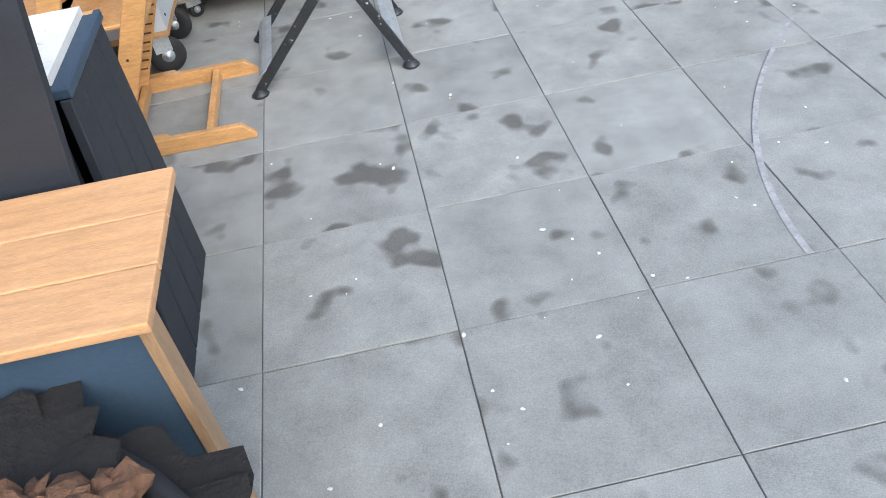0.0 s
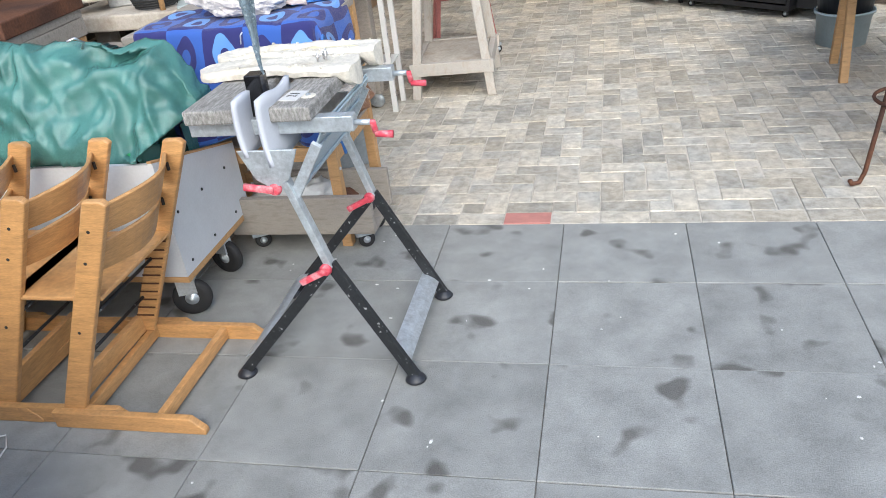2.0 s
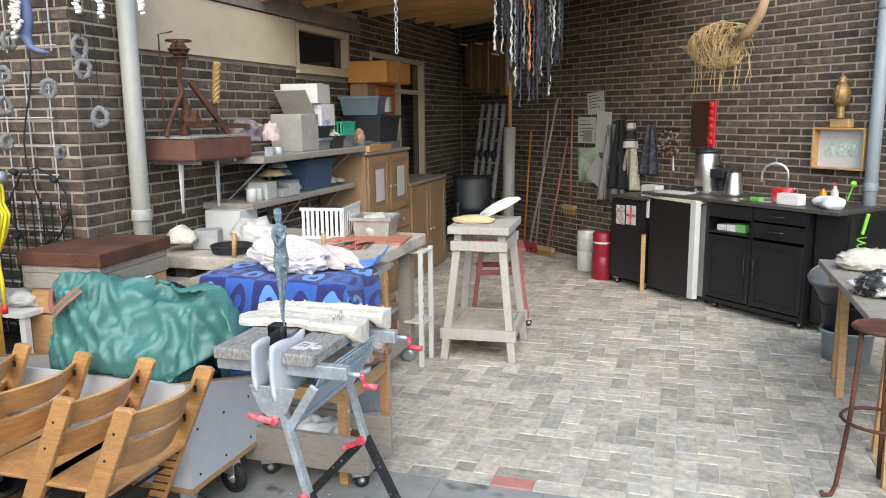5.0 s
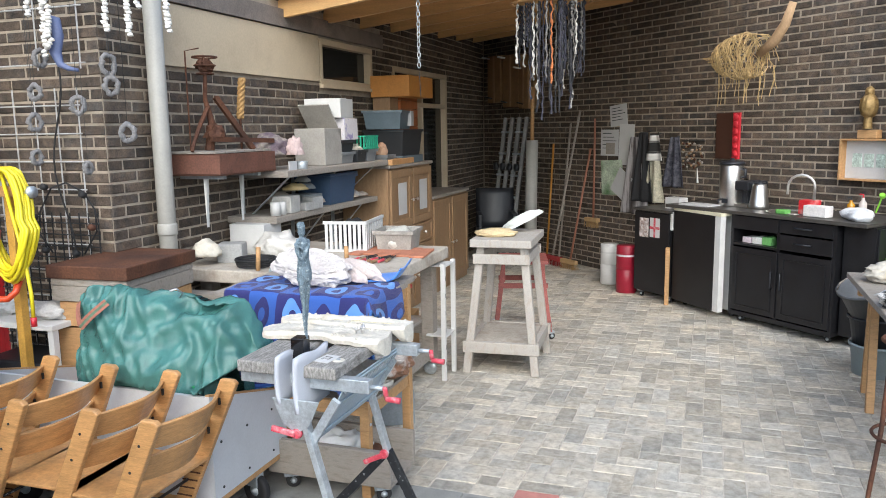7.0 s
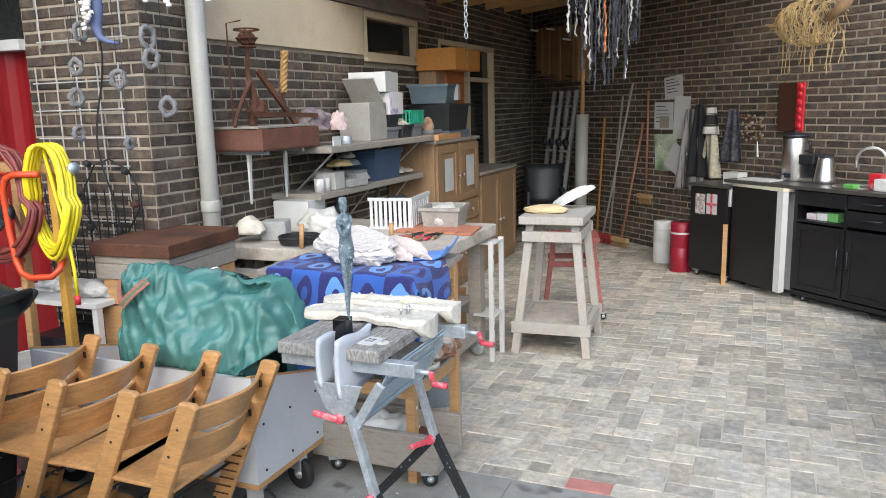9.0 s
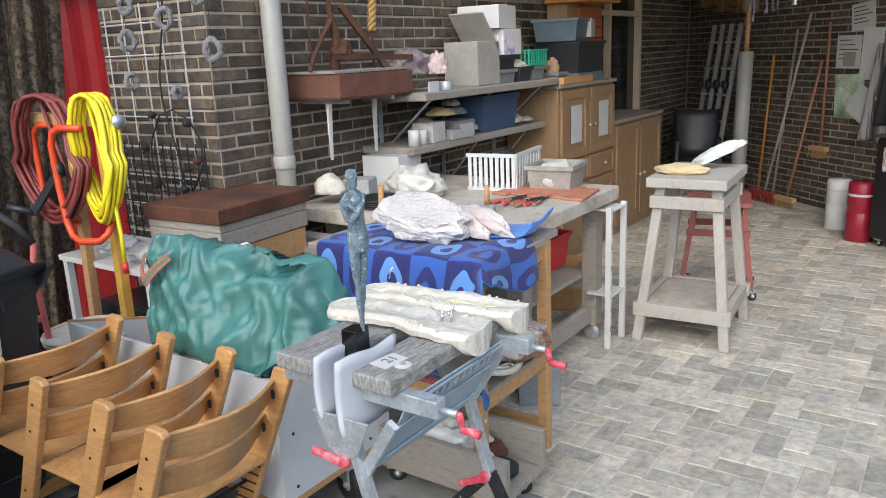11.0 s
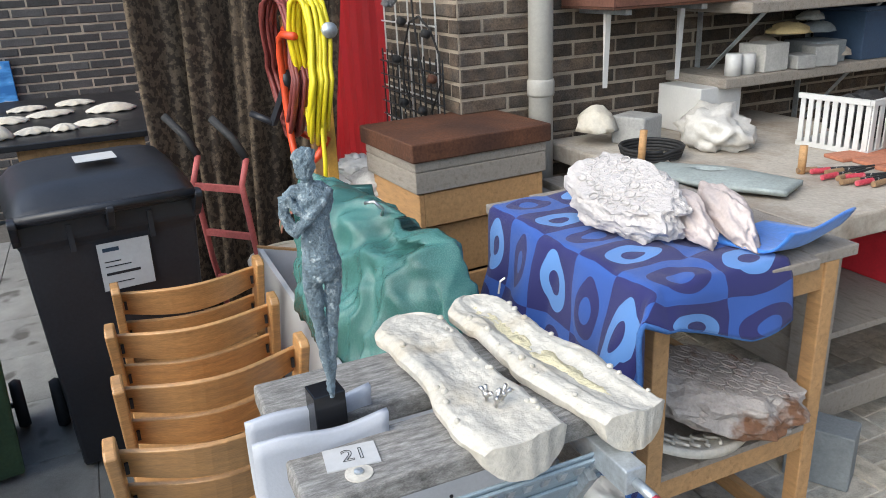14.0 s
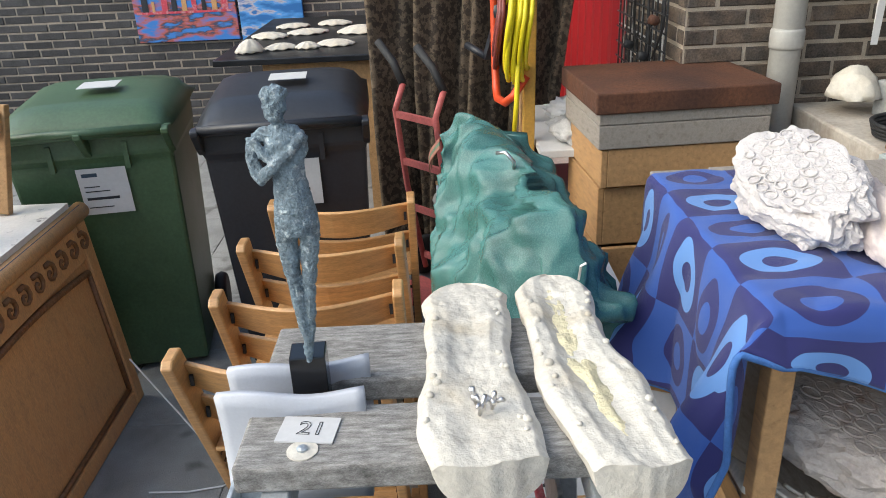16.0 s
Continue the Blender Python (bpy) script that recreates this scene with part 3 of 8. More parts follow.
def folding_bench():
    e = thing("folding_workbench", "folding steel workbench with two paint-splashed wooden jaws", "workbench")
    for x0, x1 in ((-0.745, -0.605), (-0.99, -0.81)):
        part("jaw_board", box(x0, x1, 0.415, 0.97, 0.885, 0.928), SPLASHED, e, bevel=0.006)
    for y in (0.47, 0.92):
        part("vice_rail", box(-1.0, -0.5, y - 0.02, y + 0.02, 0.838, 0.884), GALV, e, bevel=0.003)
        c = part("crank", rod([(-0.5, y, 0.858), (-0.455, y, 0.858)], 0.009), GALV, e, smooth=True)
        bm = rod([(-0.457, y, 0.858), (-0.45, y, 0.86), (-0.445, y + 0.004, 0.825)], 0.009)
        rod([(-0.445, y, 0.822), (-0.395, y, 0.82)], [0.009, 0.011], 10, bm)
        part("crank_handle", bm, FADEDRED, c, "faded red plastic crank handle", smooth=True)
    tilt = pose(-0.585, 0, 0.865, 0, 28, 0)
    ap = part("apron_panel", box(-0.006, 0.0, 0.46, 0.94, -0.24, 0.0, None, tilt), BLUEGREY, e, "blue-grey folded steel panel", bevel=0.003)
    for z in (-0.015, -0.09, -0.2):
        part("fold", box(0.0005, 0.007, 0.46, 0.94, z - 0.006, z + 0.006, None, tilt), BLUEGREY, ap, bevel=0.002)
    for k in range(14):
        part("tooth", box(0.0005, 0.008, 0.475 + k * 0.033, 0.487 + k * 0.033, -0.045, -0.022, None, tilt), GALV, ap)
    for y in (0.4, 0.89):
        apex = (-0.63, y, 0.44)
        for fx in (-1.01, -0.42):
            part("lower_leg", beam(apex, (fx, y, 0.02), 0.022, 0.035), DARKSTEEL, e, bevel=0.002)
            part("rubber_foot", lathe([(0.03, 0), (0.035, 0.006), (0.03, 0.014), (0.012, 0.03)], 14, None, pose(fx, y, 0)), GREYBIN, e, smooth=True)
        part("upper_leg", beam((-0.63, y, 0.43), (-0.74, y, 0.82), 0.022, 0.035), GALV, e, bevel=0.002)
        part("upper_leg", beam((-0.6, y + 0.01, 0.82), (-0.7, y + 0.01, 0.66), 0.018, 0.03), GALV, e)
        part("clamp_plate", prism([(-0.09, 0.0), (0.09, 0.0), (0.05, -0.09), (0, -0.12), (-0.05, -0.09)], -0.004, 0.004, None, pose(-0.74, y - 0.02, 0.82, 90, 0, 0)), GALV, e, bevel=0.002)
        for px, pz, turn in ((-0.74, 0.70, 10), (-0.64, 0.43, -25)):
            bm = lathe([(0.018, 0), (0.02, 0.008), (0.016, 0.02)], 12, None, pose(px, y - 0.012, pz, 90, 0, 0))
            beam((px, y - 0.03, pz), (px - 0.09 * math.cos(radians(turn)), y - 0.035, pz + 0.09 * math.sin(radians(turn))), 0.014, 0.02, bm)
            part("lever", bm, FADEDRED, e, "faded red plastic locking lever", bevel=0.003)
    for x in (-0.46, -0.97):
        part("foot_plate", prism([(-0.035, 0), (0.035, 0), (0.012, 0.006), (-0.012, 0.006)], 0.40, 0.89, None, pose(x, 0, 0.09, 0, -30 if x < -0.7 else 30, 0) @ pose(0, 0, 0, 90, 0, 0) @ pose(0, 0, -1.29)), GALV, e)
    part("number_card", box(-0.712, -0.654, 0.468, 0.552, 0.9285, 0.931, None, pose(-0.683, 0.51, 0, 0, 0, -7) @ pose(0.683, -0.51, 0)), PAPER, e, "white card lettered 21")
    part("bolt_washer", lathe([(0.022, 0), (0.022, 0.002), (0.01, 0.003)], 16, None, pose(-0.638, 0.508, 0.928)), MOULD, e)
    part("bolt", lathe([(0.008, 0), (0.008, 0.003), (0.004, 0.005)], 8, None, pose(-0.638, 0.508, 0.931)), GALV, e)
    return e


SPLASHED = mat("paint-splashed grey wood", (0.2, 0.19, 0.175), 0.85, vary=0.42, scale=9, grain=110, bump=0.5, stretch=(12, 2.5, 5), alt=(0.37, 0.355, 0.335), alt_at=0.5, alt_scale=15, alt_soft=0.16)
FADEDRED = mat("faded red plastic", (0.55, 0.06, 0.09), 0.45, vary=0.2, alt=(0.6, 0.35, 0.36), alt_at=0.6, alt_scale=30)
BLUEGREY = mat("blue-grey painted steel", (0.33, 0.41, 0.47), 0.4, metal=0.2, vary=0.12)
folding_bench()


def number_text(body, size, m, material, parent):
    """Numerals drawn as thin outlines."""
    cu = bpy.data.curves.new("numerals", "FONT")
    cu.body, cu.size = body, size
    cu.align_x, cu.align_y = "CENTER", "CENTER"
    cu.fill_mode, cu.bevel_depth, cu.bevel_resolution = "NONE", 0.0006, 0
    ob = new("numerals_curve", cu)
    dep = bpy.context.evaluated_depsgraph_get()
    me = bpy.data.meshes.new_from_object(ob.evaluated_get(dep))
    bpy.data.objects.remove(ob)
    me.materials.clear()
    me.materials.append(material)
    t = new("numerals", me)
    t.parent = parent
    t.matrix_basis = m
    return t


INK = mat("black ink", (0.02, 0.02, 0.02), 0.6, vary=0.0, bump=0)
card = [o for o in scene.objects if o.name.startswith("number_card")][0]
number_text("21", 0.042, pose(-0.683, 0.515, 0.9316, 0, 0, 83), INK, card)

# foam, plinth and bronze-green figure
for x, lo, tilt in ((-0.812, 0.80, 3), (-0.738, 0.77, -3)):
    solo("foam_sheet", sheet(14, 8, lambda u, v: (0.006 * math.sin(5 * u) + 0.03 * (v - 0.5) ** 2, -0.05 + 0.22 * u, (lo - 0.8) * (1 - v) + 0.165 * v + 0.006 * math.sin(7 * u) * v), None, 0.012), FOAM, "thin white packing foam sheet beside the plinth", "foam", (x - 0.004, 0.42, 0.8), tilt, smooth=True)
solo("plinth", box(-0.024, 0.024, -0.027, 0.027, -0.07, 0.068), mat("polished black stone", (0.008, 0.008, 0.009), 0.15, vary=0.1, bump=0.0), "polished black stone plinth under the figure", "plinth", (-0.783, 0.503, 0.935), 4, bevel=0.002)


def figure():
    """A slender standing figure with crossed arms, looking along +x, swaying to -y above the hips."""
    bm = bmesh.new()
    k = 0.000387

    def run(points, radii, n=12, flat=0.8):
        """points: (sideways, height, forward) in small units from the toe."""
        made = rod([(x * k, y * k, z * k) for y, z, x in points], [r * k for r in radii], n)
        made.verts.ensure_lookup_table()
        me = bpy.data.meshes.new("limb")
        made.to_mesh(me)
        made.free()
        bm.from_mesh(me)
        bpy.data.meshes.remove(me)

    run([(0, 0, 16), (-4, 30, 8), (-8, 100, -6), (-28, 200, 0), (-45, 320, 4), (-62, 420, 2), (-74, 520, 0), (-70, 570, 0)], [9, 14, 17, 22, 24, 33, 40, 42])
    run([(4, 6, 10), (6, 60, -2), (8, 140, -8), (8, 220, -4), (6, 320, 2), (8, 420, 2), (10, 520, 0), (4, 580, 0)], [9, 12, 16, 21, 23, 31, 38, 42])
    run([(-36, 540, 0), (-36, 590, 0), (-44, 640, 0), (-52, 700, 0), (-60, 770, 2), (-68, 830, 2), (-80, 880, 0), (-86, 905, 0), (-88, 925, 0)], [74, 79, 72, 62, 57, 58, 60, 46, 26], 18)
    run([(-178, 884, 0), (-140, 900, 0), (-88, 906, 0), (-40, 902, 0), (-8, 886, 0)], [20, 28, 32, 28, 20])
    run([(-182, 890, 0), (-184, 830, 10), (-160, 765, 30), (-150, 752, 44), (-110, 790, 62), (-60, 838, 60), (-14, 884, 34), (-6, 894, 20)], [20, 22, 24, 24, 22, 20, 18, 14])
    run([(-6, 890, 0), (-12, 830, 14), (-40, 792, 36), (-90, 800, 46), (-140, 840, 40), (-176, 890, 26)], [20, 20, 20, 19, 18, 14])
    run([(-90, 905, 0), (-92, 950, 4), (-96, 985, 6)], [26, 23, 24])
    lump(37 * k, 41 * k, 58 * k, 0.08, 4, 2, 3, bm, pose(6 * k, -101 * k, 1000 * k))
    lump(20 * k, 26 * k, 26 * k, 0.1, 4, 7, 2, bm, pose(26 * k, -100 * k, 965 * k))
    lump(41 * k, 46 * k, 36 * k, 0.25, 6, 5, 3, bm, pose(-2 * k, -102 * k, 1032 * k))
    ob = solo("statue", bm, PATINA, "slender grey-green figure with crossed arms on a black plinth", "statue", (-0.762, 0.508, 0.9965), 0)
    for v in ob.data.vertices:
        v.co.x *= 0.82
        v.co.y += 0.095 * v.co.z
        v.co.z = max(v.co.z, 0.0)
    md = ob.modifiers.new("merge", "REMESH")
    md.mode, md.voxel_size, md.use_smooth_shade = "VOXEL", 0.0017, True
    for size, strength in ((0.011, 0.005), (0.004, 0.0022)):
        tx = bpy.data.textures.new("clay", "CLOUDS")
        tx.noise_scale = size
        dm = ob.modifiers.new("clay", "DISPLACE")
        dm.texture, dm.strength, dm.texture_coords = tx, strength, "LOCAL"
    return ob


PATINA = mat("grey-green patina", (0.19, 0.25, 0.29), 0.42, vary=0.4, scale=50, grain=220, bump=0.7, metal=0.2, alt=(0.42, 0.48, 0.51), alt_at=0.6, alt_scale=75, alt_soft=0.04)
figure()


def cast(name, at, rz, L, W, seed, hollow, label):
    """Half of a leg mould: a shallow trough with an uneven rim, thick and half-round where it is cut off at the far end of x."""
    e = thing(name, label, "plaster cast", at, rz)
    nu, nv = 110, 40

    def top(u, v):
        a = v - 0.5
        w = W * (0.93 + 0.09 * math.sin(7.5 * u + seed) + 0.04 * math.sin(14 * u + 2 * seed) + 0.05 * noise.noise(Vector((u * 12, 1 if a > 0 else 4, seed))))
        back = min(1.0, (u / 0.12)) if u < 0.12 else 1.0
        w *= (1 - (1 - back) ** 2.2) ** 0.5 if back < 1 else 1.0
        y = a * max(w, 0.01) + 0.012 * math.sin(4.5 * u + seed)
        r = 2 * abs(a)
        groove = 1 - min(1.0, (r / 0.5)) ** 2
        z = 0.026 + 0.012 * math.sin(math.pi * min(1, u * 1.1)) - hollow * 0.012 * groove * min(1, 6 * u) * min(1, 7 * (1 - u)) - 0.012 * max(0.0, r - 0.82) / 0.18
        n = noise.fractal(Vector((u * 8 + seed, v * 3, seed)), 0.7, 2, 5)
        ridge = abs(noise.noise(Vector((u * 5 + seed, v * 2.6, seed + 2))))
        x = L * (u + 0.03 * (1 - r * r) * max(0, u - 0.93) / 0.07) + 0.004 * noise.noise(Vector((v * 7, seed, u)))
        return Vector((x, y, z + 0.004 * n - 0.008 * ridge))

    def under(u, v):
        p = top(u, v)
        a = 2 * abs(v - 0.5)
        cut = min(1.0, max(0.0, (u - 0.9) / 0.06))
        return Vector((p.x, p.y * 0.97, max(0.001 - 0.05 * cut * (1 - a ** 2.2) ** 0.5, p.z - 0.016 - 0.07 * cut)))

    bm = bmesh.new()
    g = [[[bm.verts.new(fn(i / nu, j / nv)) for j in range(nv + 1)] for i in range(nu + 1)] for fn in (top, under)]
    for q in g:
        for i in range(nu):
            for j in range(nv):
                bm.faces.new((q[i][j], q[i + 1][j], q[i + 1][j + 1], q[i][j + 1]))
    for i in range(nu):
        for j in (0, nv):
            bm.faces.new((g[0][i][j], g[0][i + 1][j], g[1][i + 1][j], g[1][i][j]))
    for j in range(nv):
        for i in (0, nu):
            bm.faces.new((g[0][i][j], g[0][i][j + 1], g[1][i][j + 1], g[1][i][j]))
    ob = part("shell", bm, MOULD, e, smooth=True)
    md = ob.modifiers.new("cut edges", "EDGE_SPLIT")
    md.split_angle = radians(50)
    r = random.Random(int(seed * 10))
    for i in range(15):
        u, side = r.uniform(0.06, 0.95), r.choice((0.12, 0.88))
        p = top(u, side + r.uniform(-0.05, 0.05))
        k = r.uniform(0.0035, 0.0075)
        part("plaster_knob", lump(k, k, k * 0.8, 0.1, 3, i, 2, None, pose(p[0], p[1], p[2] + 0.001)), MOULD, e, smooth=True)
    return e


c1 = cast("plaster_mould", (-1.08, 0.735, 0.93), 4, 0.505, 0.162, 1.3, 0.5, "off-white plaster mould half with steel wing bolts")
c2 = cast("plaster_mould", (-1.1, 0.905, 0.93), 5, 0.545, 0.15, 2.4, 1.0, "off-white plaster mould half lined with yellow foam")
for x, y, turn in ((0.395, -0.012, 20), (0.41, 0.012, 80), (0.42, -0.006, 140)):
    m = pose(x, y, 0.04, 12, 8, turn)
    wing = rod([m @ Vector((0, 0, -0.012)), m @ Vector((0, 0, 0.022))], 0.0032, 8)
    lathe([(0.0065, 0), (0.0065, 0.004), (0.004, 0.008)], 8, wing, m)
    for sx in (-1, 1):
        rod([m @ Vector((sx * 0.004, 0, 0.004)), m @ Vector((sx * 0.011, 0, 0.01)), m @ Vector((sx * 0.016, 0, 0.008))], [0.003, 0.004, 0.002], 6, wing)
    part("wing_bolt", wing, STEEL, c1, "steel wing bolt", smooth=True)
hook = rod([(0.07, 0.05, 0.045), (0.075, 0.052, 0.075), (0.08, 0.06, 0.082)], 0.0025, 6)
part("wing_bolt", hook, STEEL, c2, "steel wing bolt")
YFOAM = mat("yellow foam", (0.68, 0.61, 0.4), 0.8, vary=0.15, scale=40, bump=0.6)
part("foam_lining", sheet(60, 10, lambda u, v: (0.05 + 0.44 * u, (v - 0.5) * (0.078 - 0.035 * u) * (0.9 + 0.5 * noise.noise(Vector((u * 9, 3, 1)))) + 0.012 * math.sin(4.5 * (0.1 + 0.8 * u) + 2.4), 0.017 + 0.01 * math.sin(math.pi * u) - 0.009 * (2 * v - 1) ** 2 + 0.007 * noise.noise(Vector((u * 10, v * 3, 2))) + 0.004 * noise.noise(Vector((u * 40, v * 9, 5)))), None, 0.01), YFOAM, c2, "yellow polyurethane foam lining", smooth=True)


# ---- towel and plaster on the side table ----
def towel_material():
    m = bpy.data.materials.new("blue ring towel")
    m.use_nodes = True
    t = m.node_tree
    b = t.nodes["Principled BSDF"]
    uv = t.nodes.new("ShaderNodeUVMap")
    sc = t.nodes.new("ShaderNodeVectorMath")
    sc.operation = "MULTIPLY"
    sc.inputs[1].default_value = (6.6, 4.7, 1)
    t.links.new(uv.outputs[0], sc.inputs[0])
    wob = t.nodes.new("ShaderNodeTexNoise")
    wob.inputs["Scale"].default_value = 0.9
    t.links.new(sc.outputs[0], wob.inputs["Vector"])
    ad = t.nodes.new("ShaderNodeVectorMath")
    ad.operation = "MULTIPLY_ADD"
    ad.inputs[1].default_value = (0.26, 0.26, 0)
    t.links.new(wob.outputs["Color"], ad.inputs[0])
    t.links.new(sc.outputs[0], ad.inputs[2])
    fr = t.nodes.new("ShaderNodeVectorMath")
    fr.operation = "FRACTION"
    t.links.new(ad.outputs[0], fr.inputs[0])
    sub = t.nodes.new("ShaderNodeVectorMath")
    sub.operation = "SUBTRACT"
    sub.inputs[1].default_value = (0.5, 0.5, 0)
    t.links.new(fr.outputs[0], sub.inputs[0])
    st = t.nodes.new("ShaderNodeVectorMath")
    st.operation = "MULTIPLY"
    st.inputs[1].default_value = (1.25, 1.0, 0)
    t.links.new(sub.outputs[0], st.inputs[0])
    ln = t.nodes.new("ShaderNodeVectorMath")
    ln.operation = "LENGTH"
    t.links.new(st.outputs[0], ln.inputs[0])
    ring = t.nodes.new("ShaderNodeValToRGB")
    ring.color_ramp.interpolation = "CONSTANT"
    el = ring.color_ramp.elements
    el[0].position, el[0].color = 0.0, (0.02, 0.02, 0.02, 1)
    el[1].position, el[1].color = 0.17, (1, 1, 1, 1)
    x = el.new(0.38)
    x.color = (0.5, 0.5, 0.5, 1)
    t.links.new(ln.outputs["Value"], ring.inputs[0])
    ck = t.nodes.new("ShaderNodeTexChecker")
    ck.inputs["Scale"].default_value = 1.0
    ck.inputs["Color1"].default_value = (0.0, 0.0, 0.0, 1)
    ck.inputs["Color2"].default_value = (1, 1, 1, 1)
    t.links.new(ad.outputs[0], ck.inputs["Vector"])

    def mix(fac, a, c):
        n = t.nodes.new("ShaderNodeMix")
        n.data_type = "RGBA"
        t.links.new(fac, n.inputs["Factor"])
        for k, q in ((6, a), (7, c)):
            if isinstance(q, tuple):
                n.inputs[k].default_value = (*q, 1)
            else:
                t.links.new(q, n.inputs[k])
        return n.outputs[2]

    navy, mid, light = (0.022, 0.024, 0.13), (0.035, 0.1, 0.38), (0.12, 0.27, 0.6)
    ground = mix(ck.outputs["Fac"], navy, mid)
    rings = mix(ck.outputs["Fac"], light, navy)
    isring = t.nodes.new("ShaderNodeMath")
    isring.operation = "GREATER_THAN"
    isring.inputs[1].default_value = 0.75
    t.links.new(ring.outputs[0], isring.inputs[0])
    col = mix(isring.outputs[0], ground, rings)
    t.links.new(col, b.inputs["Base Color"])
    b.inputs["Roughness"].default_value = 0.95
    b.inputs["Sheen Weight"].default_value = 0.12
    nz = t.nodes.new("ShaderNodeTexNoise")
    nz.inputs["Scale"].default_value = 500
    bp = t.nodes.new("ShaderNodeBump")
    bp.inputs["Strength"].default_value = 0.5
    bp.inputs["Distance"].default_value = 0.003
    t.links.new(nz.outputs["Fac"], bp.inputs["Height"])
    t.links.new(bp.outputs[0], b.inputs["Normal"])
    return m


def towel():
    e = thing("towel", "blue terry towel patterned with pale rings over the table", "towel")
    nu, nv = 96, 100
    bm = bmesh.new()
    lay_uv = bm.loops.layers.uv.new("UVMap")
    EX, EY, TOPZ = -0.887, 1.262, 0.962

    def cloth(u, v):
        """u along the table from its wall end, v from the back hem to the front hem."""
        X = -1.62 + (0.735 + 0.125 + 0.025 * math.sin(5 * v)) * u
        Y = 1.6 + 0.05 * u - (0.34 + 0.05 * u + 0.46) * v + 0.06 * (1 - u) * v
        front, right = max(0.0, EY - Y), max(0.0, X - EX)
        swing = 0.055 * math.sin(13 * X + 0.6 + 1.5 * front) + 0.032 * math.sin(29 * X + 2.0 + 5 * front) + 0.03 * math.sin(9 * X - 11 * front)
        lift = 0.014 * abs(noise.noise(Vector((X * 6 + Y * 4, Y * 3, 2)))) + 0.01 * abs(noise.noise(Vector((X * 11, Y * 9, 5)))) + 0.003
        x, y, z = min(X, EX), max(Y, EY), TOPZ + lift
        if front > 0:
            k = min(1.0, front / 0.05)
            y = EY - 0.018 * math.sin(0.5 * math.pi * k) - (0.035 + max(-0.03, swing)) * min(1.0, front * 3.2)
            z = TOPZ + lift * (1 - k) - 0.018 * (1 - math.cos(0.5 * math.pi * k)) - max(0.0, front - 0.03)
            x += 0.09 * front * max(0.0, u - 0.55) - 0.05 * front * max(0, 0.3 - u)
        if right > 0:
            k = min(1.0, right / 0.03)
            x = EX + 0.012 * k + (0.02 + 0.02 * math.sin(21 * Y)) * right * 5 * (0 if front > 0 else 1)
            if front > 0:
                x = EX + 0.012 + 0.35 * right + 0.07 * front
                y -= 0.5 * right
                z -= 0.25 * right
            else:
                rise = min(1.0, max(0.0, (Y - 1.3) / 0.22))
                z = TOPZ + lift * (1 - k) - right * (0.5 + 0.6 * rise)
        return Vector((x, y, z))

    g = [[bm.verts.new(cloth(i / nu, j / nv)) for j in range(nv + 1)] for i in range(nu + 1)]
    for i in range(nu):
        for j in range(nv):
            fc = bm.faces.new((g[i][j], g[i + 1][j], g[i + 1][j + 1], g[i][j + 1]))
            fc.smooth = True
            for lp, (a, b) in zip(fc.loops, ((i, j), (i + 1, j), (i + 1, j + 1), (i, j + 1))):
                lp[lay_uv].uv = (a / nu * 0.83, b / nv * 0.84)
    ob = part("cloth", bm, towel_material(), e)
    md = ob.modifiers.new("thick", "SOLIDIFY")
    md.thickness, md.offset = 0.006, 1
    HEM = mat("blue hem", (0.06, 0.17, 0.46), 0.95, vary=0.2, scale=60, grain=400, bump=0.5)
    run = [cloth(i / 60, 1.0) for i in range(61)] + [cloth(1.0, 1 - i / 60) for i in range(1, 61)]
    part("hem", rod(run, 0.0065, 6), HEM, e, "paler blue rolled hem", smooth=True)
    return e


towel()


CRYSTAL = mat("white knobbly plaster", (0.58, 0.54, 0.52), 0.65, vary=0.08, scale=40, bump=0.8, grain=70)
def carved_stone(name, at, rz, size, ring, material, label, seed, tilt=(0, 0), count=60):
    """A broken block whose upper face is covered with small carved rings."""
    e = thing(name, label, "stone", at, rz)
    sx, sy, sz = size
    m = pose(0, 0, 0, tilt[0], tilt[1], 0)
    bm = bmesh.new()
    made = bmesh.ops.create_icosphere(bm, subdivisions=5, radius=1.0)["verts"]
    for v in made:
        n = noise.fractal(v.co * 2.2 + Vector((seed, 1, 2)), 0.8, 2.0, 4)
        p = Vector((v.co.x * sx, v.co.y * sy, v.co.z * sz)) * (1.15 + 0.22 * n)
        p.z = min(p.z, sz * 0.62 + 0.004 * n)
        p.z = max(p.z, -sz * 0.62)
        v.co = m @ p
    low = min(v.co.z for v in bm.verts)
    for v in bm.verts:
        v.co.z -= low
    part("block", bm, material, e, smooth=False)
    r = random.Random(int(seed * 7))
    rb_ = bmesh.new()
    n = 0
    rows = int(2 * sy / (ring * 1.9))
    for j in range(rows):
        for i in range(int(2 * sx / (ring * 2.1))):
            x = -sx + ring + (i + 0.5 * (j % 2)) * ring * 2.1
            y = -sy + ring + j * ring * 1.9
            if (x / sx) ** 2 + (y / sy) ** 2 > 0.78:
                continue
            k1, k2, ph = ring * r.uniform(0.7, 1.05), ring * r.uniform(0.6, 0.95), r.uniform(0, 3)
            pts = []
            for q in range(10):
                a = q * 0.6283
                p = m @ Vector((x + k1 * math.cos(a + ph), y + k2 * math.sin(a + ph), sz * 0.62 + 0.0005))
                pts.append((p.x, p.y, p.z - low))
            rod(pts, ring * 0.13, 5, rb_, True)
            n += 1
    tagged(part("ring_relief", rb_, material, e, smooth=True), "raised carved rings", "", "", "stuff")
    return e


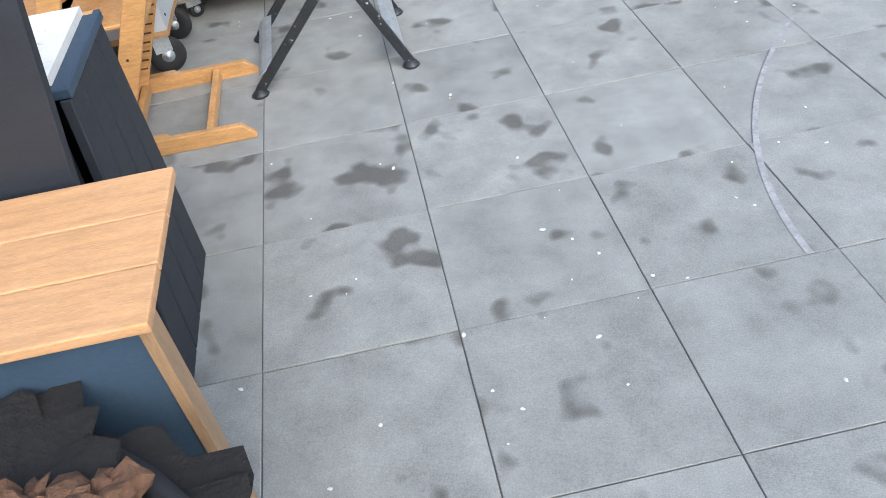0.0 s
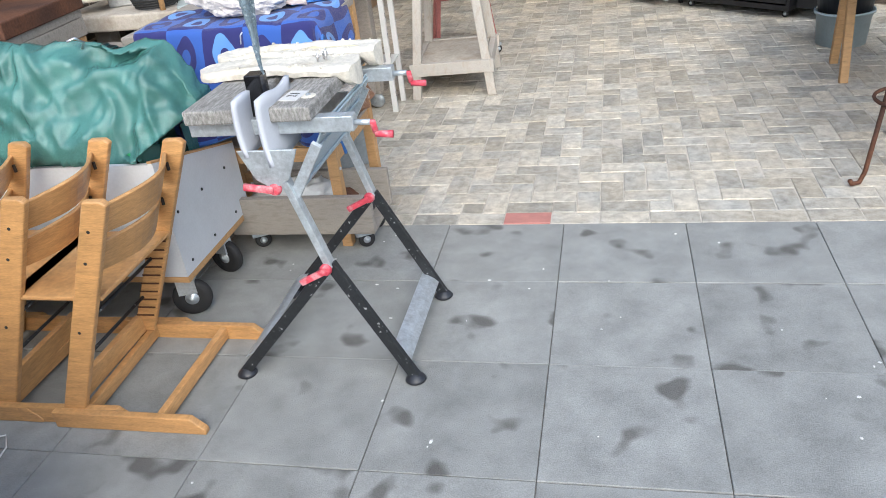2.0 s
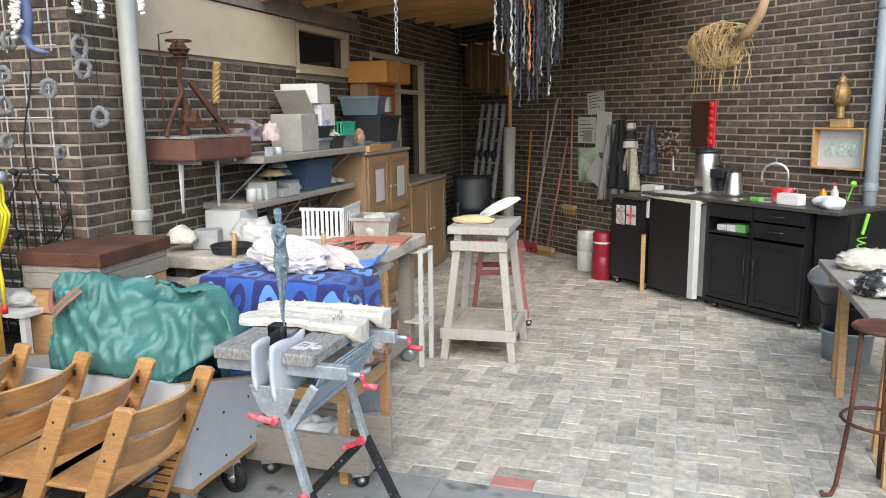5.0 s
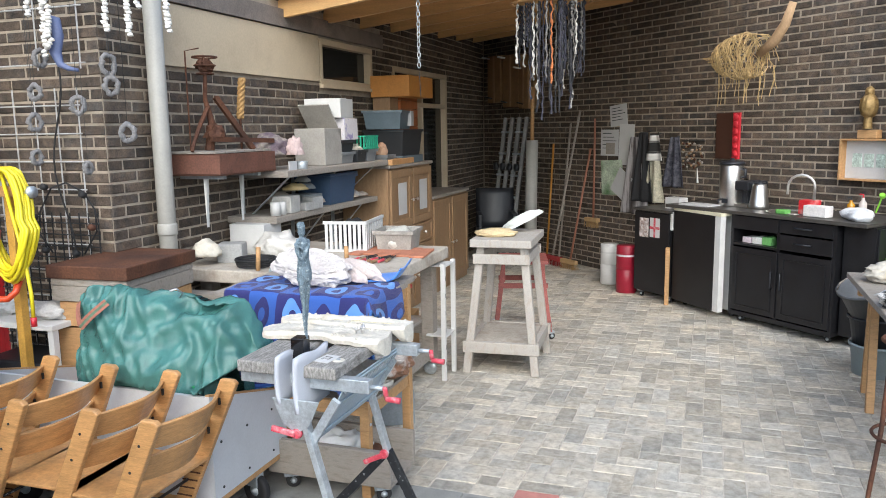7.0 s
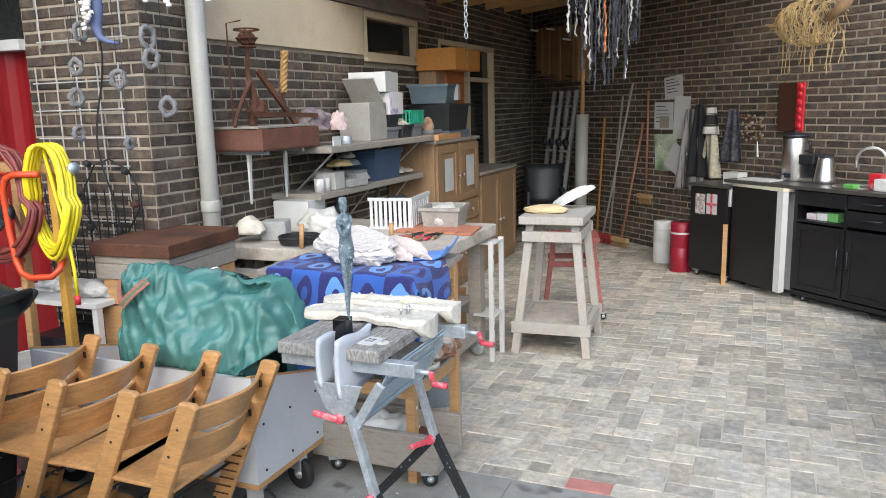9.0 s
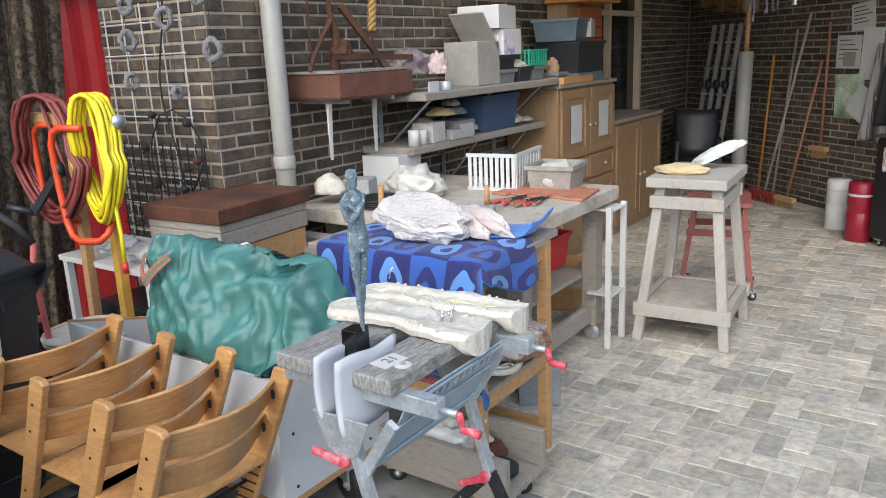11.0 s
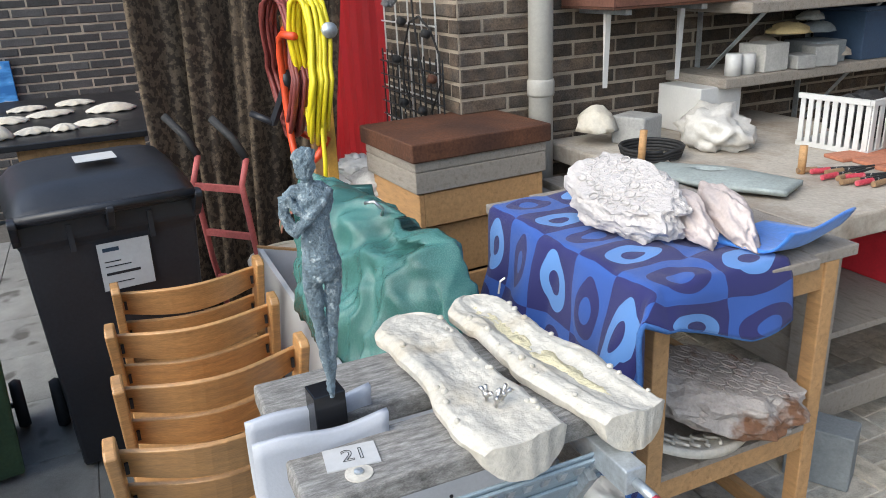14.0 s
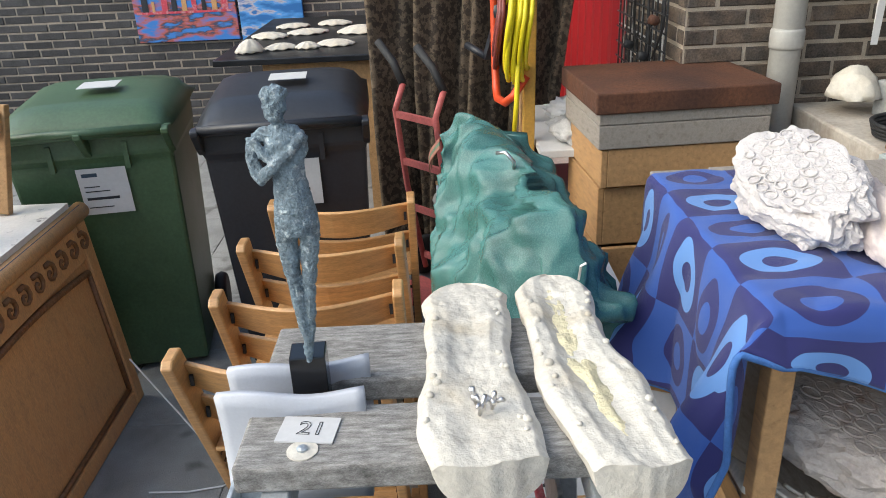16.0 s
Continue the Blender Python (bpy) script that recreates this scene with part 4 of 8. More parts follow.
carved_stone("carved_white_stone", (-1.25, 1.45, 0.972), 6, (0.17, 0.095, 0.075), 0.016, CRYSTAL, "white stone carved with small rings lying on the towel", 3.0, (22, 10))
PINKSTONE = mat("pale pink alabaster", (0.58, 0.5, 0.47), 0.5, vary=0.12, scale=14, bump=0.25)
for x, y, rz, sd in ((-1.16, 1.565, -16, 8.0), (-1.1, 1.66, -24, 5.0)):
    solo("pink_stone", lump(0.17, 0.05, 0.065, 0.2, 1.6, sd, 5, None, pose(0, 0, 0.03, 0, 8, 0), 0.0), PINKSTONE, "smooth pale pink alabaster wedge beside the carved white stone", "stone", (x, y, 0.975), rz, smooth=True)
solo("blue_cloth", sheet(40, 14, lambda u, v: (0.24 * u - 0.12 - 0.06 * max(0, u - 0.8) + 0.02 * v, (v - 0.5) * 0.26, 0.012 + 0.9 * max(0, u - 0.6) ** 2 * 0.5 + 0.008 * math.sin(5 * v + 3 * u)), None, 0.006), mat("bright blue cloth", (0.05, 0.2, 0.62), 0.9, vary=0.15, scale=20, sheen=0.3), "bright blue folded cloth on the table top", "cloth", (-0.99, 1.71, 0.958), 14, smooth=True)

# lower shelf of the side table: carved stone blocks
carved_stone("patterned_stone", (-1.0, 1.57, 0.463), 62, (0.2, 0.12, 0.1), 0.02, mat("carved grey stone", (0.42, 0.38, 0.35), 0.75, vary=0.2, scale=8, bump=0.5, alt=(0.2, 0.1, 0.055), alt_at=0.57, alt_scale=5, alt_soft=0.04), "grey and brown stone block carved with small rings", 12.0, (0, 14))
wr = thing("white_relief", "curved white relief slab with raised wavy lines", "stone", (-0.93, 1.43, 0.466), 84)


def relief(u, v):
    return Vector((-0.15 + 0.32 * u, (v - 0.5) * (0.13 - 0.03 * u) + 0.05 * (2 * u - 1) ** 2, 0.016 + 0.075 * (1 - u) ** 2 - 0.03 * (v - 0.5)))


part("slab", sheet(30, 10, relief, None, 0.02), MOULD, wr, smooth=True)
for k in range(7):
    part("wavy_line", rod([relief(0.1 + 0.12 * k + 0.035 * math.sin(q * 0.9 + k), 0.12 + 0.076 * q) + Vector((0, 0, 0.008)) for q in range(11)], 0.0045, 6), MOULD, wr, smooth=True)


def plank_dolly():
    e = thing("plank_dolly", "low grey plank box on castors under the table", "dolly")
    part("front_plank", box(-1.4, -0.76, 1.2, 1.235, 0.1, 0.27), GREYWOOD, e, bevel=0.005)
    part("back_plank", box(-1.4, -0.76, 1.48, 1.51, 0.1, 0.27), GREYWOOD, e, bevel=0.005)
    for i in range(3):
        part("deck_plank", box(-1.4, -0.76, 1.236 + i * 0.08, 1.312 + i * 0.08, 0.1, 0.125), GREYWOOD, e, bevel=0.003)
    for x in (-1.32, -0.84):
        for y in (1.28, 1.45):
            castor(e, x, y, 0.036, 0.02, 30, 0.1)


plank_dolly()
solo("white_plastic_bag", lump(0.19, 0.12, 0.085, 0.35, 2.5, 6.0, 4, None, None, -0.06), WHITEPLASTIC, "crumpled white plastic sheet on the plank dolly", "plastic sheet", (-1.12, 1.36, 0.19), 10, smooth=True)
solo("dark_stone", lump(0.075, 0.05, 0.04, 0.12, 2, 9.0, 3, None, None, -0.03), RUBBER, "small dark stone block on the plastic sheet", "stone", (-0.86, 1.33, 0.16), 20)
solo("brown_stone", lump(0.06, 0.05, 0.045, 0.3, 2, 19.0, 3, None, None, -0.03), RUST, "broken brown stone on the plank dolly", "stone", (-0.95, 1.42, 0.16), 20)


# ---- crate, headboard and pine-topped box near the start ----
def crate():
    e = thing("plank_crate", "tall crate of dark blue-grey painted planks with a pale marbled top", "crate")
    for i in range(4):
        a, b = -1.0 + 0.13 * i, -1.0 + 0.13 * (i + 1) - 0.006
        ta, tb = -0.86 + 0.0925 * i, -0.86 + 0.0925 * (i + 1) - 0.005
        bm = bmesh.new()
        v = [bm.verts.new(p) for p in ((-1.195, a, 0), (-1.17, a, 0), (-1.17, b, 0), (-1.195, b, 0), (-1.195, ta, 0.74), (-1.17, ta, 0.74), (-1.17, tb, 0.74), (-1.195, tb, 0.74))]
        for q in ((3, 2, 1, 0), (4, 5, 6, 7), (0, 1, 5, 4), (1, 2, 6, 5), (2, 3, 7, 6), (3, 0, 4, 7)):
            bm.faces.new([v[k] for k in q])
        part("plank", bm, NAVYPLANK, e, bevel=0.004)
    for i in range(6):
        x = -1.22 - 0.16 * i
        bm = bmesh.new()
        v = [bm.verts.new(p) for p in ((x - 0.154, -1.0, 0), (x, -1.0, 0), (x, -0.975, 0), (x - 0.154, -0.975, 0), (x - 0.154, -0.86, 0.74), (x, -0.86, 0.74), (x, -0.835, 0.74), (x - 0.154, -0.835, 0.74))]
        for q in ((3, 2, 1, 0), (4, 5, 6, 7), (0, 1, 5, 4), (1, 2, 6, 5), (2, 3, 7, 6), (3, 0, 4, 7)):
            bm.faces.new([v[k] for k in q])
        part("plank", bm, NAVYPLANK, e, bevel=0.004)
    part("back_panel", box(-2.18, -1.2, -0.52, -0.49, 0, 0.74), NAVYPLANK, e)
    part("end_panel", box(-2.18, -2.15, -0.97, -0.53, 0, 0.74), NAVYPLANK, e)
    part("rim", box(-2.18, -1.165, -0.86, -0.48, 0.741, 0.765), BLUEBOARD, e, bevel=0.004)
    part("marble_top", box(-2.14, -1.2, -0.84, -0.5, 0.766, 0.785), mat("pale marbled stone", (0.72, 0.69, 0.64), 0.4, vary=0.08, alt=(0.18, 0.16, 0.15), alt_at=0.67, alt_scale=22, alt_soft=0.05), e, "pale stone slab with dark flecks")


crate()


def headboard():
    e = thing("headboard", "carved brown wooden headboard leaning on the crate", "headboard", (-1.19, -0.435, 0), 180)
    m = pose(0, 0.0, 0, -5, 0, 0)
    W, H = 1.0, 0.76
    part("field", box(0.05, W - 0.05, 0.004, 0.016, 0.05, H - 0.16, None, m), HEADWOOD, e)
    for a, b in ((0, 0.06), (W - 0.06, W)):
        part("stile", box(a, b, -0.014, 0.022, 0, H - 0.04, None, m), HEADWOOD, e, bevel=0.006)
    part("bottom_rail", box(0.06, W - 0.06, -0.013, 0.02, 0.0, 0.06, None, m), HEADWOOD, e, bevel=0.006)
    part("top_rail", box(0.06, W - 0.06, -0.013, 0.02, H - 0.17, H - 0.05, None, m), HEADWOOD, e, bevel=0.006)
    part("cornice", rod([m @ Vector((-0.01, -0.005, H - 0.02)), m @ Vector((W + 0.01, -0.005, H - 0.02))], 0.03, 14), HEADWOOD, e, smooth=True)
    r = random.Random(3)
    for i in range(11):
        x = 0.14 + i * 0.08
        pts = [m @ Vector((x + 0.036 * k / 12 * math.cos(k * 0.7), -0.016, H - 0.11 + 0.036 * k / 12 * math.sin(k * 0.7))) for k in range(13)]
        part("scroll", rod(pts, [0.004 + 0.005 * k / 12 for k in range(13)], 6), CARVED, e, "dark carved scroll", smooth=True)
    arch = [m @ Vector((0.075 + 0.85 * k / 24, -0.004, H - 0.215 + 0.03 * math.sin(math.pi * k / 24))) for k in range(25)]
    part("moulding", rod(arch, 0.011, 8), CARVED, e, "dark curved moulding", smooth=True)
    for x in (0.072, W - 0.072):
        part("moulding", rod([m @ Vector((x, -0.004, 0.07)), m @ Vector((x, -0.004, H - 0.215))], 0.009, 8), CARVED, e, smooth=True)
    part("moulding", rod([m @ Vector((0.075, -0.004, 0.072)), m @ Vector((W - 0.075, -0.004, 0.072))], 0.009, 8), CARVED, e, smooth=True)
    return e


HEADWOOD = mat("brown carved wood", (0.56, 0.31, 0.135), 0.5, vary=0.22, scale=5, grain=40, bump=0.15, stretch=(8, 8, 2), alt=(0.4, 0.2, 0.08), alt_at=0.64)
CARVED = mat("dark carved wood", (0.2, 0.09, 0.035), 0.5, vary=0.3, scale=30, bump=0.4)
headboard()


def pine_box():
    e = thing("display_box", "slate blue box with a pine plank top", "box")
    for i in range(3):
        part("top_plank", box(-2.0, -0.96, -1.5 + 0.131 * i, -1.5 + 0.131 * (i + 1) - 0.003, 0.68, 0.7), mat("new pine plank", (0.52, 0.29, 0.14), 0.6, vary=0.2, scale=3, grain=35, stretch=(2, 16, 16), alt=(0.5, 0.27, 0.1), alt_at=0.68, spread=0.1), e, bevel=0.003)
    part("side_leg", box(-0.985, -0.965, -1.49, -1.44, 0, 0.68), OAK, e, bevel=0.002)
    part("front_board", box(-2.0, -0.985, -1.485, -1.465, 0.25, 0.678), BLUEBOARD, e)
    part("back_leg", box(-2.0, -1.96, -1.15, -1.115, 0.0, 0.678), OAK, e)


pine_box()


def easel():
    e = thing("easel_frame", "light pine frame leaning behind the carved headboard", "easel")
    part("bar", beam((-2.05, -0.66, 0.79), (-2.12, -0.62, 1.12), 0.03, 0.045), RAWWOOD, e, bevel=0.003)
    part("bar", beam((-1.62, -0.66, 0.79), (-2.14, -0.625, 1.1), 0.03, 0.045), RAWWOOD, e, bevel=0.003)


easel()

ps = thing("plank_screen", "dark blue-grey painted plank screen standing beside the crate", "screen")
for i in range(6):
    bm = bmesh.new()
    a0, a1 = 1.27 + 0.155 * i, 1.27 + 0.155 * (i + 1) - 0.007
    t0, t1 = a0 - 0.19 + 0.008 * i, a1 - 0.19 + 0.008 * i
    v = [bm.verts.new(p) for p in ((-a1, -1.075, 0), (-a0, -1.075, 0), (-a0, -1.045, 0), (-a1, -1.045, 0), (-t1, -1.075, 1.06), (-t0, -1.075, 1.06), (-t0, -1.045, 1.06), (-t1, -1.045, 1.06))]
    for q in ((3, 2, 1, 0), (4, 5, 6, 7), (0, 1, 5, 4), (1, 2, 6, 5), (2, 3, 7, 6), (3, 0, 4, 7)):
        bm.faces.new([v[k] for k in q])
    part("plank", bm, NAVYPLANK, ps, bevel=0.004)
part("batten", box(-2.1, -1.25, -1.044, -1.02, 0.2, 0.28), NAVYPLANK, ps, bevel=0.003)
pot = thing("bark_pot", "wide black pot heaped with black soil and brown bark", "plant pot", (-1.36, -2.06, 0))
BARK = mat("brown bark", (0.1, 0.05, 0.027), 0.9, vary=0.4, scale=30, bump=0.6)
SOIL = mat("black soil", (0.012, 0.01, 0.009), 0.95, vary=0.4, scale=40, bump=0.8)
part("shell", lathe([(0.42, 0), (0.53, 0.56), (0.555, 0.56), (0.555, 0.6), (0.525, 0.6), (0.51, 0.53), (0.01, 0.53)], 48), RUBBER, pot, smooth=True)
part("soil", lump(0.55, 0.55, 0.1, 0.25, 3, 4, 5, None, pose(0, 0, 0.58), -0.03), SOIL, pot)
rc = random.Random(14)
for i in range(130):
    a, k = (rc.uniform(0.45, 0.95), rc.uniform(0.36, 0.5)) if i < 60 else (rc.uniform(0, 6.28), 0.48 * math.sqrt(rc.random()))
    part("bark_chip", lump(rc.uniform(0.02, 0.05), rc.uniform(0.014, 0.03), 0.016, 0.5, 4, i, 2, None, pose(k * math.cos(a), k * math.sin(a), 0.685 - 0.3 * k * k + rc.uniform(0, 0.025), rc.uniform(-40, 40), rc.uniform(-40, 40), rc.uniform(0, 180))), BARK if i < 60 else SOIL, pot, smooth=i >= 60)


# ---- kitchen units along the slanting wall ----
UNIT = wall_frame((-0.14, 6.05), (0.752, -0.659))  # front line of the units
RUN = -41.2                                        # its heading in degrees
COUNTER = mat("dark worktop", (0.06, 0.055, 0.05), 0.4, vary=0.25, scale=30, bump=0.05)


def framed_front(name, x0, x1, z0, z1, parent, handle, m=UNIT, material=BLACKPAINT, f=0.045):
    bm = box(x0 + 0.003, x1 - 0.003, -0.012, 0.0, z0 + 0.003, z1 - 0.003, None, m)
    if name == "door":
        for q in ((x0 + f, x1 - f, z0 + f, z0 + f + 0.012), (x0 + f, x1 - f, z1 - f - 0.012, z1 - f), (x0 + f, x0 + f + 0.012, z0 + f + 0.012, z1 - f - 0.012), (x1 - f - 0.012, x1 - f, z0 + f + 0.012, z1 - f - 0.012)):
            box(q[0], q[1], -0.02, -0.0121, q[2], q[3], bm, m)
    p = part(name, bm, material, parent, bevel=0.003)
    if handle:
        (a, za), (b, zb) = handle
        pts = [m @ Vector(v) for v in ((a, -0.012, za), (a, -0.035, za), (b, -0.035, zb), (b, -0.012, zb))]
        part("handle", rod(pts, 0.006, 8), GREYBIN, p, "dull black bar handle", smooth=True)
    return p


def kitchen():
    m = UNIT
    e = thing("kitchen_unit", "black painted kitchen unit on castors with drawers and doors", "kitchen unit")
    part("side_panel", box(1.17, 1.2, 0.0, 0.56, 0.1, 0.94, None, m), BLACKPAINT, e)
    part("side_panel", box(2.12, 2.15, 0.0, 0.56, 0.1, 0.94, None, m), BLACKPAINT, e)
    part("back_panel", box(1.2, 2.12, 0.54, 0.56, 0.1, 0.94, None, m), BLACKPAINT, e)
    part("base", box(1.17, 2.15, 0.0, 0.56, 0.06, 0.1, None, m), BLACKPAINT, e, bevel=0.004)
    part("divider", box(1.63, 1.66, 0.0, 0.54, 0.1, 0.94, None, m), BLACKPAINT, e)
    part("shelf", box(1.2, 1.63, 0.0, 0.54, 0.68, 0.7, None, m), BLACKPAINT, e)
    framed_front("drawer", 1.2, 1.65, 0.82, 0.94, e, None)
    framed_front("door", 1.2, 1.65, 0.11, 0.67, e, ((1.61, 0.36), (1.61, 0.5)))
    framed_front("door", 1.66, 2.13, 0.11, 0.67, e, ((1.7, 0.36), (1.7, 0.5)))
    framed_front("drawer", 1.66, 2.13, 0.83, 0.94, e, ((1.8, 0.885), (1.95, 0.885)))
    framed_front("drawer", 1.66, 2.13, 0.69, 0.82, e, ((1.8, 0.76), (1.95, 0.76)))
    for x in (1.25, 2.08):
        for y in (0.06, 0.5):
            p = m @ Vector((x, y, 0))
            castor(e, p.x, p.y, 0.028, 0.018, RUN, 0.06)
    solo("worktop", box(0.42, 2.4, -0.03, 0.62, 0.945, 0.975, None, m), COUNTER, "dark worktop with a steel sink over fridge and unit", "worktop", bevel=0.004)
    g = thing("end_cabinet", "black cabinet standing at the end of the kitchen unit", "cabinet")
    part("body", box(2.17, 2.42, 0.06, 0.6, 0.08, 0.944, None, m), BLACKPAINT, g)
    part("door", box(2.421, 2.436, 0.08, 0.58, 0.1, 0.93, None, m), BLACKPAINT, g, bevel=0.003)
    for y in (0.12, 0.54):
        p = m @ Vector((2.36, y, 0))
        castor(g, p.x, p.y, 0.035, 0.02, RUN, 0.08)


kitchen()


def fridge():
    m = UNIT
    e = thing("fridge", "small white fridge with a black panelled door ajar", "fridge")
    part("body", box(0.52, 1.14, 0.1, 0.56, 0.05, 0.9, None, m), WHITEPLASTIC, e, bevel=0.01)
    d = m @ pose(0.5, 0.06, 0, 0, 0, -8)
    door = part("door", box(0.0, 0.56, -0.05, 0.0, 0.06, 0.915, None, d), BLACKPAINT, e, "black fridge door", bevel=0.006)
    part("door_edge", box(0.563, 0.63, -0.048, 0.01, 0.06, 0.915, None, d), WHITEPLASTIC, door, "white door edge")
    part("door_top", box(0.0, 0.63, -0.05, 0.14, 0.918, 0.945, None, d), mat("cream lid", (0.7, 0.66, 0.5), 0.5), e, "cream top edge")
    part("handle", box(-0.04, -0.012, -0.06, -0.035, 0.72, 0.9, None, d), WHITEPLASTIC, door, "white plastic handle", bevel=0.006)
    for x in (0.55, 1.1):
        for y in (0.14, 0.5):
            part("foot", rod([m @ Vector((x, y, 0)), m @ Vector((x, y, 0.05))], 0.02), RUBBER, e)


fridge()


def black_cabinet():
    m = UNIT
    e = thing("black_cabinet", "small scuffed black cabinet with photo cards on its door", "cabinet")
    part("body", box(-0.02, 0.46, 0.02, 0.5, 0.07, 0.88, None, m), BLACKPAINT, e)
    part("top", box(-0.04, 0.48, -0.01, 0.52, 0.88, 0.905, None, m), COUNTER, e, bevel=0.004)
    dd = part("door", box(-0.01, 0.45, -0.002, 0.018, 0.08, 0.87, None, m), BLACKPAINT, e, bevel=0.003)
    part("photo_card", box(0.06, 0.18, -0.005, -0.0025, 0.62, 0.81, None, m), mat("photo card", (0.3, 0.22, 0.2), 0.4, vary=0.3, scale=30, alt=(0.75, 0.72, 0.7), alt_at=0.52, alt_scale=25), dd)
    part("photo_card", box(0.2, 0.33, -0.005, -0.0025, 0.63, 0.82, None, m), PAPER, dd, "white card with a red cross pattern")
    part("card_band", box(0.25, 0.275, -0.007, -0.0055, 0.63, 0.82, None, m), FADEDRED, dd)
    part("card_band", box(0.2, 0.33, -0.0075, -0.0058, 0.71, 0.735, None, m), FADEDRED, dd)
    for x in (0.03, 0.41):
        for y in (0.06, 0.44):
            p = m @ Vector((x, y, 0))
            castor(e, p.x, p.y, 0.028, 0.018, RUN, 0.07)
    solo("wooden_post", beam(m @ Vector((0.47, -0.03, 0)), m @ Vector((0.47, -0.03, 0.56)), 0.04, 0.04), RAWWOOD, "short bare wooden post beside the fridge", "post")


black_cabinet()


def tin(at, r, h, material, label, name="tin_can"):
    e = thing(name, label, "can", at)
    part("body", lathe([(r * 0.97, 0), (r, 0.006), (r, h * 0.49), (r * 0.97, h * 0.5), (r, h * 0.51), (r, h - 0.008), (r * 0.96, h), (r * 0.9, h - 0.004)], 28), material, e, smooth=True)
    part("lid", lathe([(r * 0.9, h - 0.006), (r * 0.88, h + 0.004), (0.01, h + 0.004)], 28), material, e, smooth=True)
    part("label_band", lathe([(r + 0.001, h * 0.78), (r + 0.001, h * 0.82)], 28, None, None, False), PAPER, e)


tin((-0.24, 6.22, 0), 0.105, 0.49, mat("dark red enamel", (0.27, 0.012, 0.03), 0.35, vary=0.1), "tall dark red metal storage can on the paving")
tin((-0.46, 6.62, 0), 0.1, 0.44, WHITEPLASTIC, "white metal storage can beside the red one")


def wall_at(s, z, off=0.0):
    return RIGHT @ Vector((s, -off, z))


def wall_m(s, z, off=0.0, roll=0.0):
    """Local x along the wall, local y up, local z out of the wall."""
    return RIGHT @ pose(s, -off, z, 90, 0, 0) @ pose(0, 0, 0, 0, 0, roll)


# counter goods
TOP = 0.976


def counter(x, y):
    p = UNIT @ Vector((x, y, TOP))
    return (p.x, p.y, p.z)


def urn():
    e = thing("hot_water_urn", "tall brushed steel hot water urn with a black lid", "urn", counter(0.9, 0.3), RUN)
    part("body", lathe([(0.1, 0.0), (0.105, 0.01), (0.105, 0.36), (0.1, 0.375)], 32), STEEL, e, smooth=True)
    part("lid", lathe([(0.112, 0.375), (0.112, 0.395), (0.09, 0.405), (0.02, 0.41), (0.02, 0.43), (0.005, 0.43)], 28), GREYBIN, e, smooth=True)
    part("tap", rod([(-0.02, -0.1, 0.06), (-0.02, -0.14, 0.06), (-0.02, -0.14, 0.03)], 0.01), GREYBIN, e)
    part("badge", box(-0.01, 0.05, -0.109, -0.104, 0.03, 0.07), GREYBIN, e)
    part("handle", rod([(0.1, 0, 0.34), (0.15, 0, 0.33), (0.15, 0, 0.27), (0.1, 0, 0.26)], 0.012), GREYBIN, e, smooth=True)


urn()


def kettle():
    e = thing("kettle", "brushed steel electric kettle with a black handle", "kettle", counter(1.22, 0.28), RUN)
    part("body", lathe([(0.085, 0.0), (0.085, 0.03), (0.08, 0.05), (0.06, 0.2), (0.055, 0.215)], 28), STEEL, e, smooth=True)
    part("lid", lathe([(0.056, 0.215), (0.05, 0.228), (0.012, 0.232), (0.01, 0.245)], 20), GREYBIN, e, smooth=True)
    part("handle", rod([(-0.05, 0, 0.215), (-0.11, 0, 0.22), (-0.125, 0, 0.15), (-0.1, 0, 0.04)], 0.012), GREYBIN, e, smooth=True)


kettle()
cm = thing("coffee_machine", "compact black coffee machine on the worktop", "coffee machine", counter(1.06, 0.36), RUN)
part("body", box(-0.08, 0.08, -0.02, 0.14, 0, 0.23), GREYBIN, cm, bevel=0.015)
part("head", box(-0.075, 0.075, -0.12, -0.02, 0.15, 0.235), GREYBIN, cm, bevel=0.012)
part("drip_tray", box(-0.07, 0.07, -0.12, -0.02, 0, 0.03), STEEL, cm, bevel=0.004)
tp = thing("tap", "tall curved chrome kitchen tap over the sink", "tap", counter(1.6, 0.5), RUN)
part("spout", rod([(0, 0, 0)] + [(0, 0, 0.2)] + [(-0.1 + 0.1 * math.cos(a), -0.04 * (1 - math.cos(a)), 0.2 + 0.1 * math.sin(a)) for a in (0.4, 0.8, 1.2, 1.6, 2.0, 2.4, 2.8, 3.1)] + [(-0.2, -0.08, 0.13)], 0.011, 12), STEEL, tp, smooth=True)
part("lever", rod([(0, 0, 0.05), (0.07, 0, 0.09)], 0.008), STEEL, tp, smooth=True)
sk = solo("sink", lathe([(0.2, 0.0), (0.2, 0.004), (0.17, 0.002), (0.16, -0.012), (0.02, -0.014)], 32), STEEL, "round steel sink set in the worktop", "sink", counter(1.55, 0.27), smooth=True)
solo("red_machine", box(-0.03, 0.03, -0.05, 0.05, 0, 0.3), REDPLASTIC, "narrow red coffee grinder behind the urn", "grinder", counter(0.8, 0.4), RUN, bevel=0.01)
solo("carton", box(-0.09, 0.09, -0.06, 0.06, 0, 0.11), WHITEPLASTIC, "white carton with brown base", "box", counter(0.42 - 0.08, 0.2), RUN, bevel=0.003).location.z = 0.906
solo("magazine", box(-0.16, 0.16, -0.1, 0.1, 0, 0.012), PAPER, "pile of papers on the worktop", "papers", counter(0.72, 0.1), RUN + 5)
